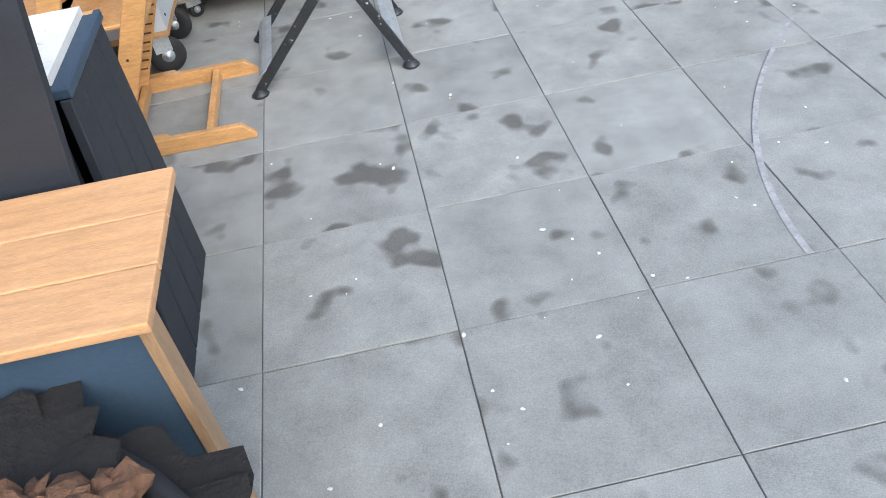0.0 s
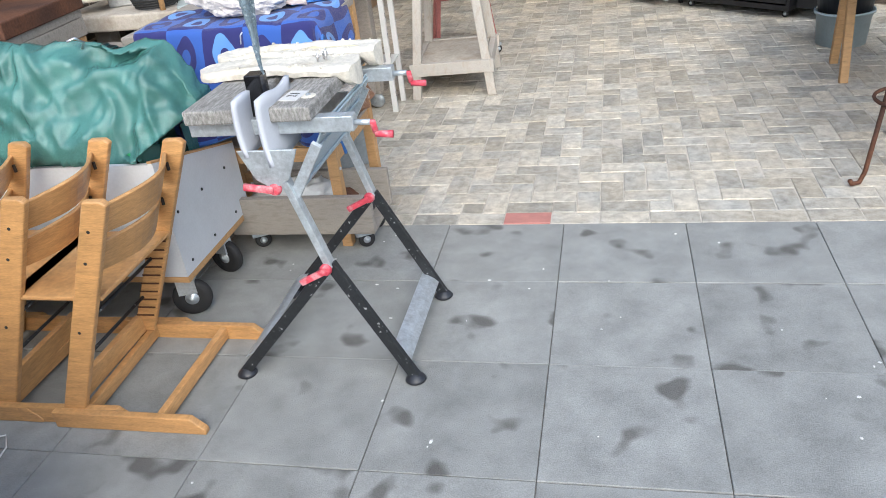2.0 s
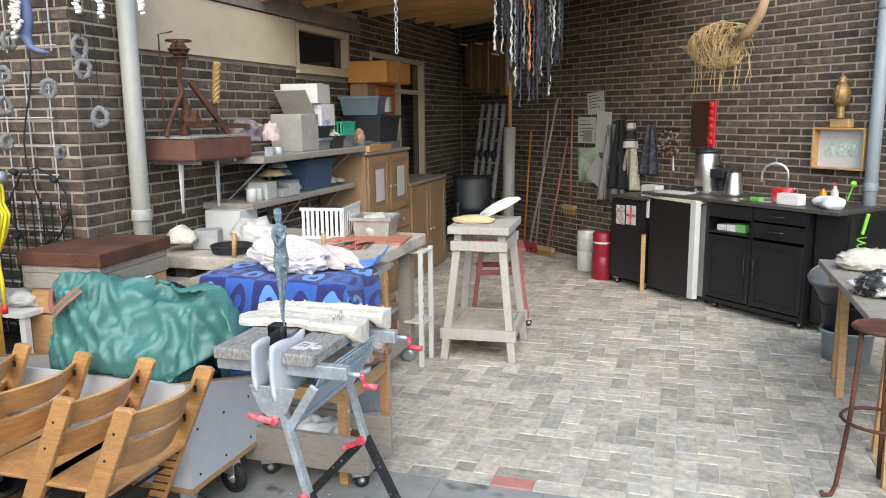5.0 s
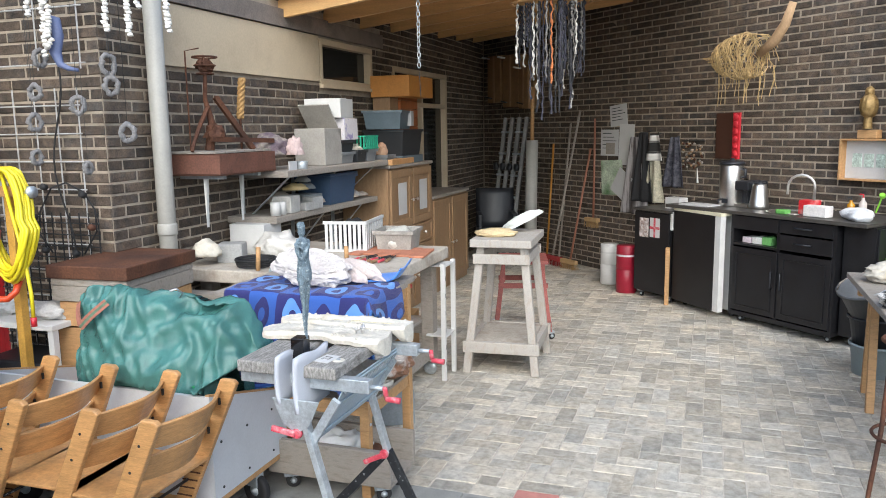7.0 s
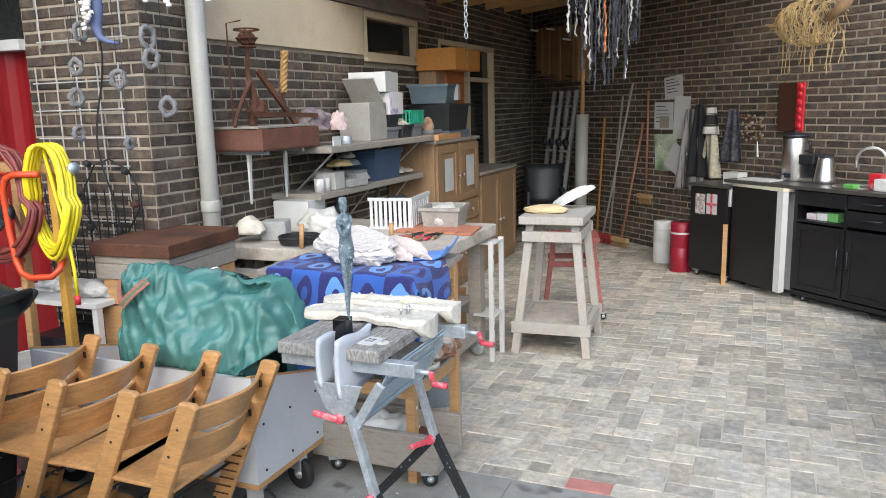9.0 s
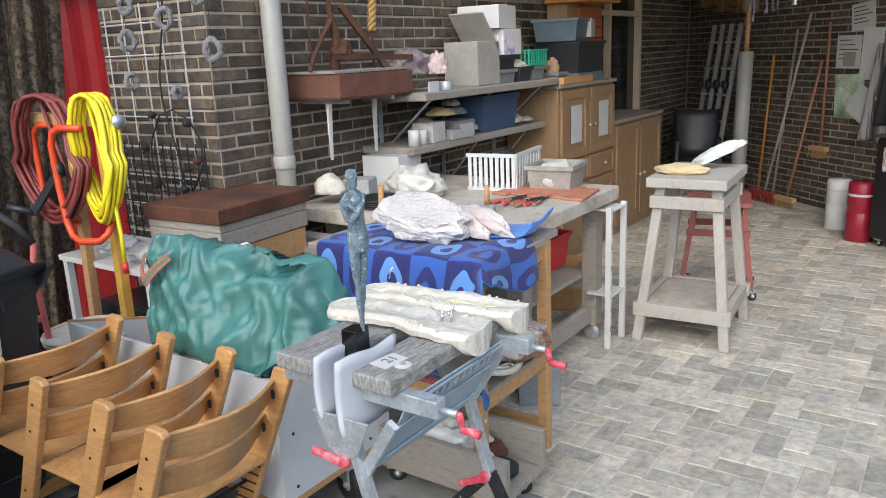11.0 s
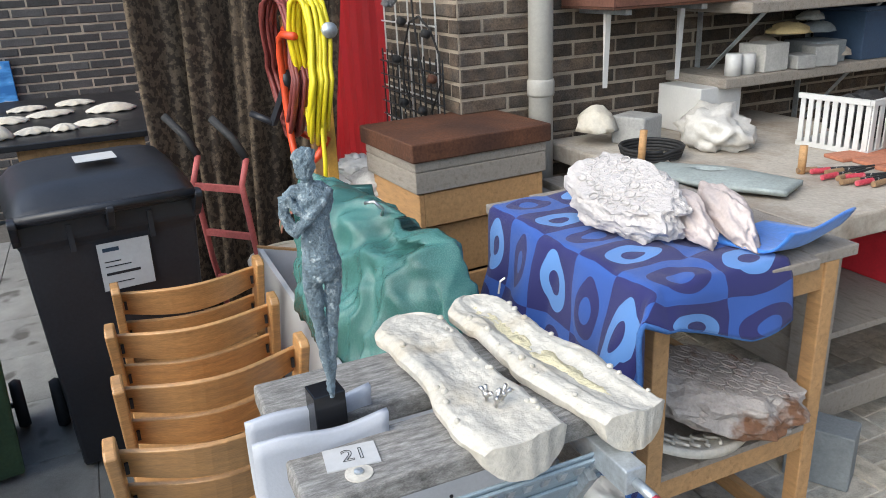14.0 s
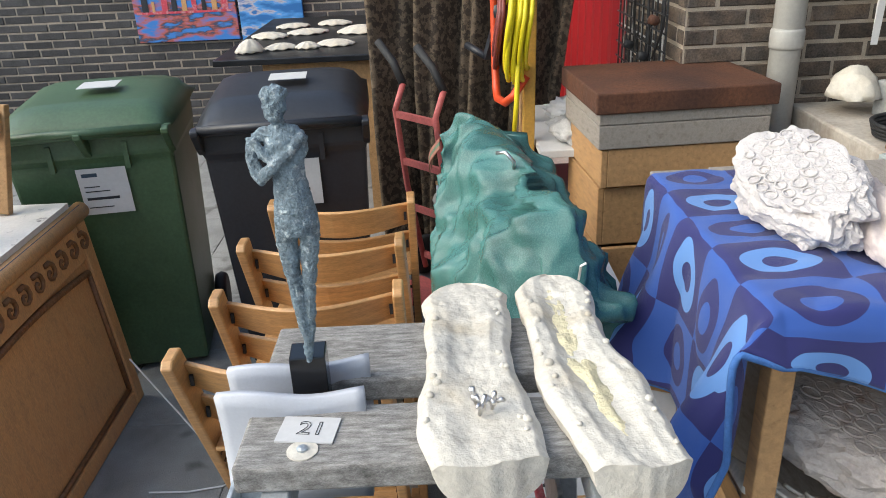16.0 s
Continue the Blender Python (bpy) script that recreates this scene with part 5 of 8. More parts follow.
for i, (x, y, s, c, lab) in enumerate(((1.77, 0.2, (0.07, 0.05, 0.06), (0.6, 0.02, 0.03), "red plastic tub on the worktop"), (1.9, 0.12, (0.1, 0.05, 0.045), (0.75, 0.72, 0.7), "white and red carton on the worktop"),
                                       (2.16, 0.22, (0.13, 0.1, 0.05), (0.75, 0.76, 0.78), "stack of white plastic tubs on the worktop"), (1.6, 0.1, (0.05, 0.035, 0.018), (0.15, 0.42, 0.1), "green cleaning sponge on the worktop"),
                                       (2.26, 0.1, (0.09, 0.07, 0.05), (0.7, 0.72, 0.75), "crumpled clear plastic bag on the worktop"))):
    solo(("tub", "carton", "tub_stack", "sponge", "plastic_bag")[i], lump(*s, 0.08 if i < 4 else 0.3, 2.5, i, 3, None, None, -s[2] * 0.8) if i in (2, 4) else box(-s[0], s[0], -s[1], s[1], 0, 2 * s[2]), mat("goods %d" % i, c, 0.45, vary=0.15, alt=(0.7, 0.66, 0.62) if i == 0 else None, alt_at=0.6), lab, ("tub", "carton", "tub", "sponge", "bag")[i], counter(x, y) if i not in (2, 4) else tuple(Vector(counter(x, y)) + Vector((0, 0, s[2] * 0.8))), RUN, bevel=0.008 if i in (0, 1, 3) else 0, smooth=i in (2, 4))
for x, y, c, h in ((1.98, 0.42, (0.5, 0.24, 0.02), 0.14), (2.06, 0.45, (0.55, 0.5, 0.45), 0.17)):
    b = thing("soap_bottle", "pump soap bottle with amber liquid by the wall", "bottle", counter(x, y), RUN)
    part("body", lathe([(0.028, 0), (0.03, 0.005), (0.03, h * 0.6), (0.012, h * 0.75), (0.012, h * 0.85)], 18), mat("bottle %.2f" % x, c, 0.15, vary=0.05, bump=0), b, smooth=True)
    part("pump", rod([(0, 0, h * 0.85), (0, 0, h), (-0.03, 0, h)], 0.006), REDPLASTIC if x > 2 else GREYBIN, b)
bw = thing("dish_brush", "bright green dish brush standing in a pot", "brush", counter(2.24, 0.33), RUN)
part("stem", rod([(0, 0, 0.05), (0.05, -0.02, 0.17)], 0.007), mat("lime plastic", (0.25, 0.6, 0.05), 0.4), bw)
part("head", lathe([(0.02, 0), (0.022, 0.02), (0.018, 0.03)], 14, None, pose(0.055, -0.02, 0.175, 40, 20, 0)), MATS["lime plastic"], bw)
plates = thing("packets", "colourful packets lying on the open shelf", "packets", tuple(UNIT @ Vector((1.4, 0.12, 0.701))), RUN)
for i, c in enumerate(((0.75, 0.65, 0.7), (0.8, 0.8, 0.75), (0.2, 0.5, 0.15))):
    part("packet", box(-0.15 + i * 0.1, -0.06 + i * 0.1, -0.07, 0.07, 0, 0.05 + 0.01 * i), mat("packet %d" % i, c, 0.5, vary=0.2, scale=30), plates, bevel=0.005)
gh = thing("coiled_hose", "lime green spiral hose with spray gun on the end cabinet", "hose")
gp = UNIT @ Vector((2.45, 0.2, 0.0))
part("coil", rod([gp + Vector((0.03 * math.cos(k * 0.8), 0.03 * math.sin(k * 0.8) - 0.02, 0.78 - 0.006 * k)) for k in range(60)], 0.006, 6), MATS["lime plastic"], gh, smooth=True)
part("spray_gun", beam(gp + Vector((0.0, -0.02, 0.8)), gp + Vector((0.03, -0.03, 0.96)), 0.025, 0.035), MATS["lime plastic"], gh, bevel=0.008)

# on the wall
rb = thing("red_wall_board", "dark brown and red decorated wooden board on the wall", "board")
part("board", box(-0.13, 0.07, -0.22, 0.22, 0, 0.02, None, wall_m(4.4, 1.6, 0.02)), mat("dark brown board", (0.06, 0.025, 0.015), 0.5), rb, bevel=0.003)
part("red_strip", box(0.072, 0.15, -0.22, 0.22, 0.0, 0.025, None, wall_m(4.4, 1.6, 0.02)), REDPLASTIC, rb, bevel=0.003)
for i in range(6):
    part("carving", lump(0.03, 0.03, 0.012, 0.3, 3, i, 2, None, wall_m(4.51, 1.43 + i * 0.07, 0.05)), REDPLASTIC, rb, smooth=True)
pc = thing("shadow_box", "pale wooden box frame with small pictures, fixed to the wall", "picture frame")
pm = wall_m(5.83, 1.41, 0.01)
part("back", box(-0.21, 0.21, -0.155, 0.155, 0, 0.01, None, pm), PAPER, pc)
bm = bmesh.new()
for a in ((-0.225, 0.225, 0.155, 0.17), (-0.225, 0.225, -0.17, -0.155), (-0.225, -0.21, -0.155, 0.155), (0.21, 0.225, -0.155, 0.155)):
    box(a[0], a[1], a[2], a[3], 0, 0.09, bm, pm)
part("frame", bm, RAWWOOD, pc, bevel=0.003)
for i in range(3):
    part("small_picture", box(-0.15 + i * 0.1, -0.07 + i * 0.1, -0.06, 0.05, 0.011, 0.014, None, pm), mat("sketch", (0.45, 0.55, 0.5), 0.7, vary=0.4, scale=30), pc)
bh = solo("buddha_head", lump(0.065, 0.075, 0.1, 0.1, 4, 3, 4), mat("antique gold", (0.3, 0.2, 0.08), 0.45, vary=0.3, metal=0.5, scale=30, bump=0.4), "antique gold sculpted head on a wooden block", "statue", tuple(wall_at(5.83, 1.84, 0.09)), RUN, smooth=True)
tb = bmesh.new()
tb.from_mesh(bh.data)
lump(0.035, 0.035, 0.045, 0.12, 4, 1, 3, tb, pose(0, 0, 0.11))
rod([(0, 0, -0.18), (0, 0, -0.08)], [0.035, 0.03], 14, tb)
tb.to_mesh(bh.data)
tb.free()
solo("wooden_block", box(-0.08, 0.08, -0.04, 0.04, 0, 0.07), RAWWOOD, "small wooden block on the box frame", "block", tuple(wall_at(5.83, 1.582, 0.055)), RUN, bevel=0.004)
gpipe = wall_at(6.12, 0, 0.07)
pipe("downpipe", gpipe.x, gpipe.y, 0.0, 3.1, 0.05, "blue-grey plastic downpipe on the long wall", mat("blue-grey pvc", (0.25, 0.285, 0.31), 0.45, vary=0.08))

for s, z, w, h, roll, off, lab, m in ((2.85, 1.83, 0.28, 0.24, 6, 0.008, "printed white timetable sheet pinned to the wall", PAPER), (2.72, 1.52, 0.3, 0.3, 0, 0.02, "white notice sheet with a photograph on the wall", PAPER), (2.99, 1.5, 0.24, 0.46, -2, 0.012, "perforated white metal board with magnets on the wall", WHITEPLASTIC),
                                      (2.76, 1.12, 0.36, 0.4, 3, 0.012, "green and white printed poster on the wall", mat("green poster", (0.5, 0.58, 0.45), 0.7, vary=0.4, scale=20, alt=(0.1, 0.2, 0.08), alt_at=0.55)), (2.96, 1.06, 0.24, 0.3, -32, 0.05, "white sheet hanging askew on the wall", PAPER)):
    e = thing("notice_sheet", lab, "notice")
    wm = wall_m(s, z, off, roll)
    part("sheet_of_paper", box(-w / 2, w / 2, -h / 2, h / 2, 0, 0.002, None, wm), m, e)
    if m is PAPER and roll > -20:
        for k in range(5):
            part("text_line", box(-w * 0.4, w * (0.1 + 0.28 * ((k * 7) % 3) / 2), h * (0.34 - 0.14 * k), h * (0.34 - 0.14 * k) + 0.008, 0.002, 0.0026, None, wm), GREYBIN, e)
    if s == 2.72:
        part("photo", box(-0.06, 0.09, -0.13, 0.0, 0.002, 0.0028, None, wm), GREYWOOD, e)


def hanging(name, s, z, w, h, off, material, label, wave=4.0, taper=0.6, seed=0):
    m = RIGHT
    hook = rod([m @ Vector((s, 0, z + 0.05)), m @ Vector((s, -0.05, z + 0.04)), m @ Vector((s, -0.055, z + 0.06))], 0.005, 6)
    e = thing(name, label, "cloth")
    part("hook", hook, DARKSTEEL, e, "small dark iron coat hook")
    part("cloth", sheet(18, 16, lambda u, v: tuple(m @ Vector((s + (u - 0.5) * 1.45 * w * (taper + (1 - taper) * (1 - v)), -off - 0.03 * math.sin(wave * math.pi * u + seed) * (1 - 0.5 * v) - 0.01, z + 0.04 - h * (1 - v)))), None, 0.006), material, e, smooth=True)


STRIPED = mat("striped grey apron", (0.32, 0.3, 0.3), 0.9, vary=0.1, alt=(0.09, 0.08, 0.08), alt_at=0.5, alt_scale=26, stretch=(1, 1, 0.05), alt_soft=0.05)
BLACKCLOTH = mat("black cloth", (0.02, 0.02, 0.022), 0.95, vary=0.2)
hanging("apron", 3.2, 1.55, 0.32, 0.85, 0.06, STRIPED, "grey striped apron hanging from a hook", 5, 0.35)
hanging("apron", 3.36, 1.6, 0.22, 0.75, 0.09, BLACKCLOTH, "black apron hanging from a hook", 4, 0.35, 1)
hanging("bag", 3.52, 1.58, 0.16, 0.28, 0.1, mat("striped black and white", (0.6, 0.58, 0.55), 0.9, alt=(0.02, 0.02, 0.02), alt_at=0.5, alt_scale=14, stretch=(0.05, 0.05, 1), alt_soft=0.03), "black and white striped bag hanging on a hook", 2, 0.5)
hanging("tea_towel", 3.5, 1.3, 0.18, 0.45, 0.07, mat("pale printed cloth", (0.5, 0.47, 0.36), 0.9, vary=0.3, scale=25), "pale printed tea towel on a hook", 3, 0.5, 2)
hanging("tea_towel", 3.78, 1.55, 0.2, 0.52, 0.06, mat("dark checked cloth", (0.03, 0.03, 0.045), 0.95, vary=0.2, alt=(0.1, 0.1, 0.12), alt_at=0.5, alt_scale=30), "dark checked tea towel on a hook", 4, 0.4, 1)
ks = thing("key_board", "bunch of many small keys and beads on wall hooks", "keys")
rk = random.Random(8)
for i in range(60):
    s, z = 3.84 + rk.uniform(0, 0.27), 1.28 + rk.uniform(0, 0.25)
    part("bead", lump(0.014, 0.014, 0.014, 0.2, 3, i, 1, None, pose(*wall_at(s, z, 0.03 + rk.uniform(0, 0.02)))), (RUST, OAK, GREYWOOD)[i % 3], ks)
part("rail", rod([wall_at(3.82, 1.55, 0.02), wall_at(4.13, 1.55, 0.02)], 0.005), DARKSTEEL, ks)
part("spoon", rod([wall_at(4.05, 1.28, 0.04), wall_at(4.06, 1.13, 0.04)], [0.004, 0.014], 8), STEEL, ks)


def broom(s0, z0, s1, z1, label, head, colour, off=0.12, width=0.3, pole=GREYWOOD):
    e = thing("broom", label, "broom")
    a, b = wall_at(s0, z0, off), wall_at(s1, z1, 0.03)
    part("handle", rod([a, b], 0.013, 10), pole, e, smooth=True)
    if head:
        m = RIGHT @ pose(s0, -off - 0.02, z0)
        part("brush_head", box(-width / 2, width / 2, -0.03, 0.03, -0.02, 0.03, None, m), colour, e, bevel=0.006)
        bm = bmesh.new()
        r = random.Random(int(s0 * 10))
        for i in range(120):
            x, y = r.uniform(-width / 2, width / 2), r.uniform(-0.03, 0.03)
            rod([m @ Vector((x, y, -0.02)), m @ Vector((x * 1.04, y * 1.5, -0.085))], 0.002, 3, bm)
        part("bristles", bm, colour, e)


broom(2.02, 0.1, 2.2, 1.9, "wide red yard broom leaning on the wall", True, mat("dull red bristle", (0.3, 0.03, 0.03), 0.8), 0.3, 0.38, GREYWOOD)
broom(2.34, 0.09, 2.4, 1.45, "straw-coloured broom leaning on the wall", True, mat("straw bristle", (0.4, 0.26, 0.12), 0.9), 0.28, 0.28, mat("reddish wooden handle", (0.3, 0.13, 0.08), 0.6))
broom(2.5, 0.6, 2.47, 1.8, "small brush with a long wooden handle hanging on the wall", True, MATS["straw bristle"], 0.06, 0.22, MATS["reddish wooden handle"])
broom(1.64, 0.0, 1.68, 1.5, "orange-handled tool leaning on the wall", False, RUST, 0.1, 0.2, mat("orange handle", (0.5, 0.22, 0.03), 0.5))
broom(1.95, 0.0, 2.02, 1.75, "grey wooden tool handle leaning on the wall", False, RUST, 0.15)


def nest():
    e = thing("willow_bird", "hanging bird woven from pale willow around a driftwood neck", "sculpture")
    r = random.Random(5)
    c, ax = wall_at(5.05, 2.3, 0.6), Vector((0.752, -0.659, 0))
    up, out = Vector((0, 0, 1)), Vector((-0.659, -0.752, 0))
    bm = bmesh.new()
    for i in range(190):
        pts = []
        a0, tw, ph = r.uniform(0, 6.28), r.uniform(0.6, 2.2), r.uniform(-0.9, 0.9)
        t = r.uniform(-0.9, 0.3)
        for k in range(7):
            a = a0 + tw * k / 6
            u = t + 0.6 * k / 6 * ph
            rad = math.sqrt(max(0.02, 1 - min(1, abs(u)) ** 2)) * r.uniform(0.88, 1.05)
            pts.append(c + ax * (0.36 * u) + up * (0.19 * rad * math.sin(a) - 0.02) + out * (0.15 * rad * math.cos(a)))
        rod(pts, 0.0035, 4, bm)
    part("willow_weave", bm, STRAW, e)
    part("neck", rod([c + ax * 0.12 - up * 0.02, c + ax * 0.27 + up * 0.08, c + ax * 0.36 + up * 0.2, c + ax * 0.42 + up * 0.36], [0.03, 0.045, 0.04, 0.03], 10), mat("driftwood", (0.42, 0.28, 0.16), 0.8, vary=0.2, stretch=(6, 6, 2)), e, "smooth driftwood neck", smooth=True)
    for i in range(22):
        q = c + ax * r.uniform(-0.3, 0.32) - up * 0.12
        part("loose_twig", rod([q, q - up * r.uniform(0.05, 0.14) + ax * r.uniform(-0.03, 0.03), q - up * r.uniform(0.12, 0.32) + ax * r.uniform(-0.03, 0.03)], 0.003, 5), STRAW, e)
    part("hanging_wire", rod([c + ax * 0.42 + up * 0.36, c + ax * 0.42 + up * 0.62], 0.002, 5), DARKSTEEL, e)
    part("hanging_wire", rod([c - ax * 0.2 + up * 0.14, c - ax * 0.2 + up * 0.62], 0.002, 5), DARKSTEEL, e)


STRAW = mat("pale willow", (0.5, 0.36, 0.17), 0.75, vary=0.3, scale=30, spread=0.25)
nest()


# far corner: ladder, tube, garden chair, wall cases
LADDER = mat("dull aluminium", (0.2, 0.2, 0.2), 0.5, metal=0.5, vary=0.2)


def ladder(s, off):
    e = thing("ladder", "folded aluminium ladder standing against the wall", "ladder")
    for ds in (0, 0.16):
        part("stile", beam(wall_at(s + ds, 0, off), wall_at(s + ds + 0.03, 1.84, off - 0.25), 0.05, 0.06), LADDER, e, bevel=0.003)
        for z in (0.6, 1.2):
            part("hinge", lathe([(0.05, -0.02), (0.05, 0.02)], 16, None, pose(*wall_at(s + ds, z, off - 0.1), 0, 90, 40)), GREYBIN, e, smooth=True)
    for k in range(6):
        part("rung", beam(wall_at(s, 0.25 + 0.28 * k, off - 0.04 * k), wall_at(s + 0.16, 0.25 + 0.28 * k, off - 0.04 * k), 0.025, 0.025), GALV, e)


ladder(0.9, 0.5)
ladder(1.22, 0.5)
tube = thing("cardboard_tube", "thick pale grey tube on a wooden pole", "tube", tuple(wall_at(1.72, 0, 0.42)))
part("tube_body", rod([(0, 0, 0.02), (0.02, 0, 1.55)], 0.075, 24), PVC, tube, smooth=True)
part("pole", rod([(0.02, 0, 1.551), (0.025, 0, 2.2)], 0.025, 12), RAWWOOD, tube, smooth=True)
gc = thing("garden_chair", "dark plastic garden chair in the far corner", "chair", (-2.0, 7.55, 0), 20)
part("seat", box(-0.25, 0.25, -0.24, 0.24, 0.4, 0.44), GREYBIN, gc, bevel=0.01)
part("backrest", sheet(8, 6, lambda u, v: (-0.24 + 0.48 * u, 0.22 + 0.08 * v - 0.06 * math.sin(math.pi * u), 0.44 + 0.5 * v), None, 0.02), GREYBIN, gc, smooth=True)
for x in (-0.23, 0.21):
    for y in (-0.22, 0.2):
        part("leg", box(x, x + 0.03, y, y + 0.03, 0, 0.4), GREYBIN, gc)
    part("armrest", box(x - 0.01, x + 0.04, -0.24, 0.24, 0.62, 0.65), GREYBIN, gc, bevel=0.008)
    part("arm_post", box(x, x + 0.03, -0.22, -0.19, 0.4, 0.62), GREYBIN, gc)
for s, w, z0, z1 in ((0.4, 0.32, 2.05, 2.68), (0.78, 0.36, 1.98, 2.66), (1.15, 0.2, 1.95, 2.5)):
    e = thing("wooden_case", "brown wooden case with metal corners hung high on the wall", "case")
    part("case_body", box(s, s + w, -0.2, -0.005, z0, z1, None, RIGHT), mat("brown plywood case", (0.22, 0.13, 0.06), 0.6, vary=0.2), e, bevel=0.004)
    part("edge_strip", box(s + w * 0.45, s + w * 0.55, -0.21, -0.201, z0, z1, None, RIGHT), OAK, e)
    part("peg", rod([RIGHT @ Vector((s + 0.05, -0.2, z1 - 0.03)), RIGHT @ Vector((s + 0.05, -0.32, z1 - 0.02))], 0.012), WHITEPLASTIC, e)
    part("peg", rod([RIGHT @ Vector((s + 0.1, -0.2, z0 + 0.06)), RIGHT @ Vector((s + 0.1, -0.3, z0 + 0.08))], 0.01), DARKSTEEL, e)


# ---- modelling stand and the red machine frame behind it ----
def modelling_stand():
    e = thing("modelling_stand", "whitewashed wooden modelling stand with splayed legs", "stand", (-0.81, 3.53, 0), 4)
    m0, m1 = 0.19, 0.26
    part("top", box(-0.215, 0.215, -0.31, 0.31, 0.9, 0.955), WHITEWASH, e, bevel=0.006)
    part("collar", box(-0.2, 0.2, -0.28, -0.25, 0.78, 0.85), WHITEWASH, e, bevel=0.004)
    part("collar", box(-0.2, 0.2, 0.25, 0.28, 0.78, 0.85), WHITEWASH, e, bevel=0.004)
    for sx in (-1, 1):
        part("collar", box(0.17 * sx - 0.02, 0.17 * sx + 0.02, -0.249, 0.249, 0.78, 0.85), WHITEWASH, e, bevel=0.004)
        for sy in (-1, 1):
            part("leg", beam((0.245 * sx, 0.3 * sy, 0), (0.15 * sx, 0.22 * sy, 0.9), 0.055, 0.05), WHITEWASH, e, bevel=0.005)
        part("low_rail", box(0.235 * sx - 0.02, 0.235 * sx + 0.02, -0.27, 0.27, 0.15, 0.23), WHITEWASH, e, bevel=0.004)
    for sy in (-1, 1):
        part("low_rail", box(-0.27, 0.27, 0.3 * sy - 0.02, 0.3 * sy + 0.02, 0.15, 0.23), WHITEWASH, e, bevel=0.004)
    part("low_shelf", box(-0.21, 0.21, -0.275, 0.275, 0.2, 0.225), DUSTWOOD, e)


WHITEWASH = mat("whitewashed wood", (0.44, 0.41, 0.37), 0.9, vary=0.15, scale=7, grain=60, bump=0.3, stretch=(5, 5, 2), alt=(0.33, 0.28, 0.23), alt_at=0.6, alt_scale=7)
modelling_stand()
solo("yellow_stone", lump(0.15, 0.09, 0.035, 0.15, 3, 1, 4, None, None, -0.02), mat("pale yellow sandstone", (0.6, 0.47, 0.27), 0.85, vary=0.12, bump=0.4), "flat pale yellow stone on the modelling stand", "stone", (-0.87, 3.42, 0.976), 10, smooth=True)
solo("white_stone", lump(0.16, 0.07, 0.06, 0.2, 2.2, 7, 4, None, pose(0, 0, 0.07, 0, -25, 0), 0.0), mat("pale green-white stone", (0.62, 0.64, 0.6), 0.7, vary=0.08, bump=0.3), "leaning pale stone carving on the modelling stand", "stone", (-0.74, 3.68, 0.956), 25, smooth=True)
rf = thing("machine_frame", "dull red steel machine frame on small castors", "frame", (-0.9, 4.35, 0), 15)
for sx in (-1, 1):
    for sy in (-1, 1):
        part("post", beam((0.22 * sx, 0.2 * sy, 0.06), (0.16 * sx, 0.15 * sy, 0.55), 0.03, 0.03), mat("dull red steel", (0.3, 0.09, 0.075), 0.6, vary=0.25), rf)
    part("brace", beam((0.22 * sx, -0.2, 0.1), (0.17 * sx, 0.15, 0.5), 0.025, 0.02), MATS["dull red steel"], rf)
    part("bar", box(-0.2, 0.2, 0.17 * sx - 0.015, 0.17 * sx + 0.015, 0.42, 0.46), MATS["dull red steel"], rf)
    part("top_bar", box(0.16 * sx - 0.015, 0.16 * sx + 0.015, -0.17, 0.17, 0.47, 0.62), MATS["dull red steel"], rf)
    for sy in (-1, 1):
        castor(rf, 0.22 * sx, 0.2 * sy, 0.03, 0.018, 30, 0.07)
part("plate", box(-0.2, 0.2, -0.2, 0.2, 0.62, 0.65), MATS["dull red steel"], rf)


# ---- right side: trestle table, stool, buckets ----
def iron_stool():
    e = thing("iron_stool", "tall rusty iron stool with a ring stretcher", "stool", (1.42, 1.86, 0), 0)
    for k, a in enumerate((200, 290, 70, 340)):
        c, s = math.cos(radians(a)), math.sin(radians(a))
        part("leg", rod([(0.11 * c, 0.11 * s, 0.78), (0.13 * c, 0.13 * s, 0.4), (0.17 * c, 0.17 * s, 0.06), (0.19 * c, 0.19 * s, 0.012), (0.225 * c, 0.225 * s, 0.012), (0.235 * c, 0.235 * s, 0.03)], 0.0105, 8), RUST, e, smooth=True)
    part("ring_stretcher", rod([(0.15 * math.cos(k * 0.2618), 0.15 * math.sin(k * 0.2618), 0.36) for k in range(24)], 0.008, 6, None, True), RUST, e, smooth=True)
    part("seat_ring", rod([(0.13 * math.cos(k * 0.2618), 0.13 * math.sin(k * 0.2618), 0.785) for k in range(24)], 0.01, 6, None, True), RUST, e, smooth=True)
    part("seat_plate", lathe([(0.01, 0.78), (0.125, 0.78), (0.125, 0.788), (0.01, 0.788)], 24), RUST, e)


iron_stool()


def trestle_table():
    e = thing("trestle_table", "grey wooden table on raw pine trestles", "table", (1.4, 2.45, 0), 0)
    part("tabletop", box(0.0, 0.9, -0.55, 1.15, 0.735, 0.77), GREYWOOD, e, bevel=0.005)
    for y in (-0.3, 0.9):
        for x in (0.12, 0.75):
            for d in (-1, 1):
                part("trestle_leg", beam((x + 0.02 * d, y + 0.2 * d, 0), (x, y + 0.03 * d, 0.72), 0.045, 0.04), RAWWOOD, e, bevel=0.003)
        part("trestle_beam", box(0.03, 0.87, y - 0.02, y + 0.02, 0.67, 0.734), RAWWOOD, e, bevel=0.003)


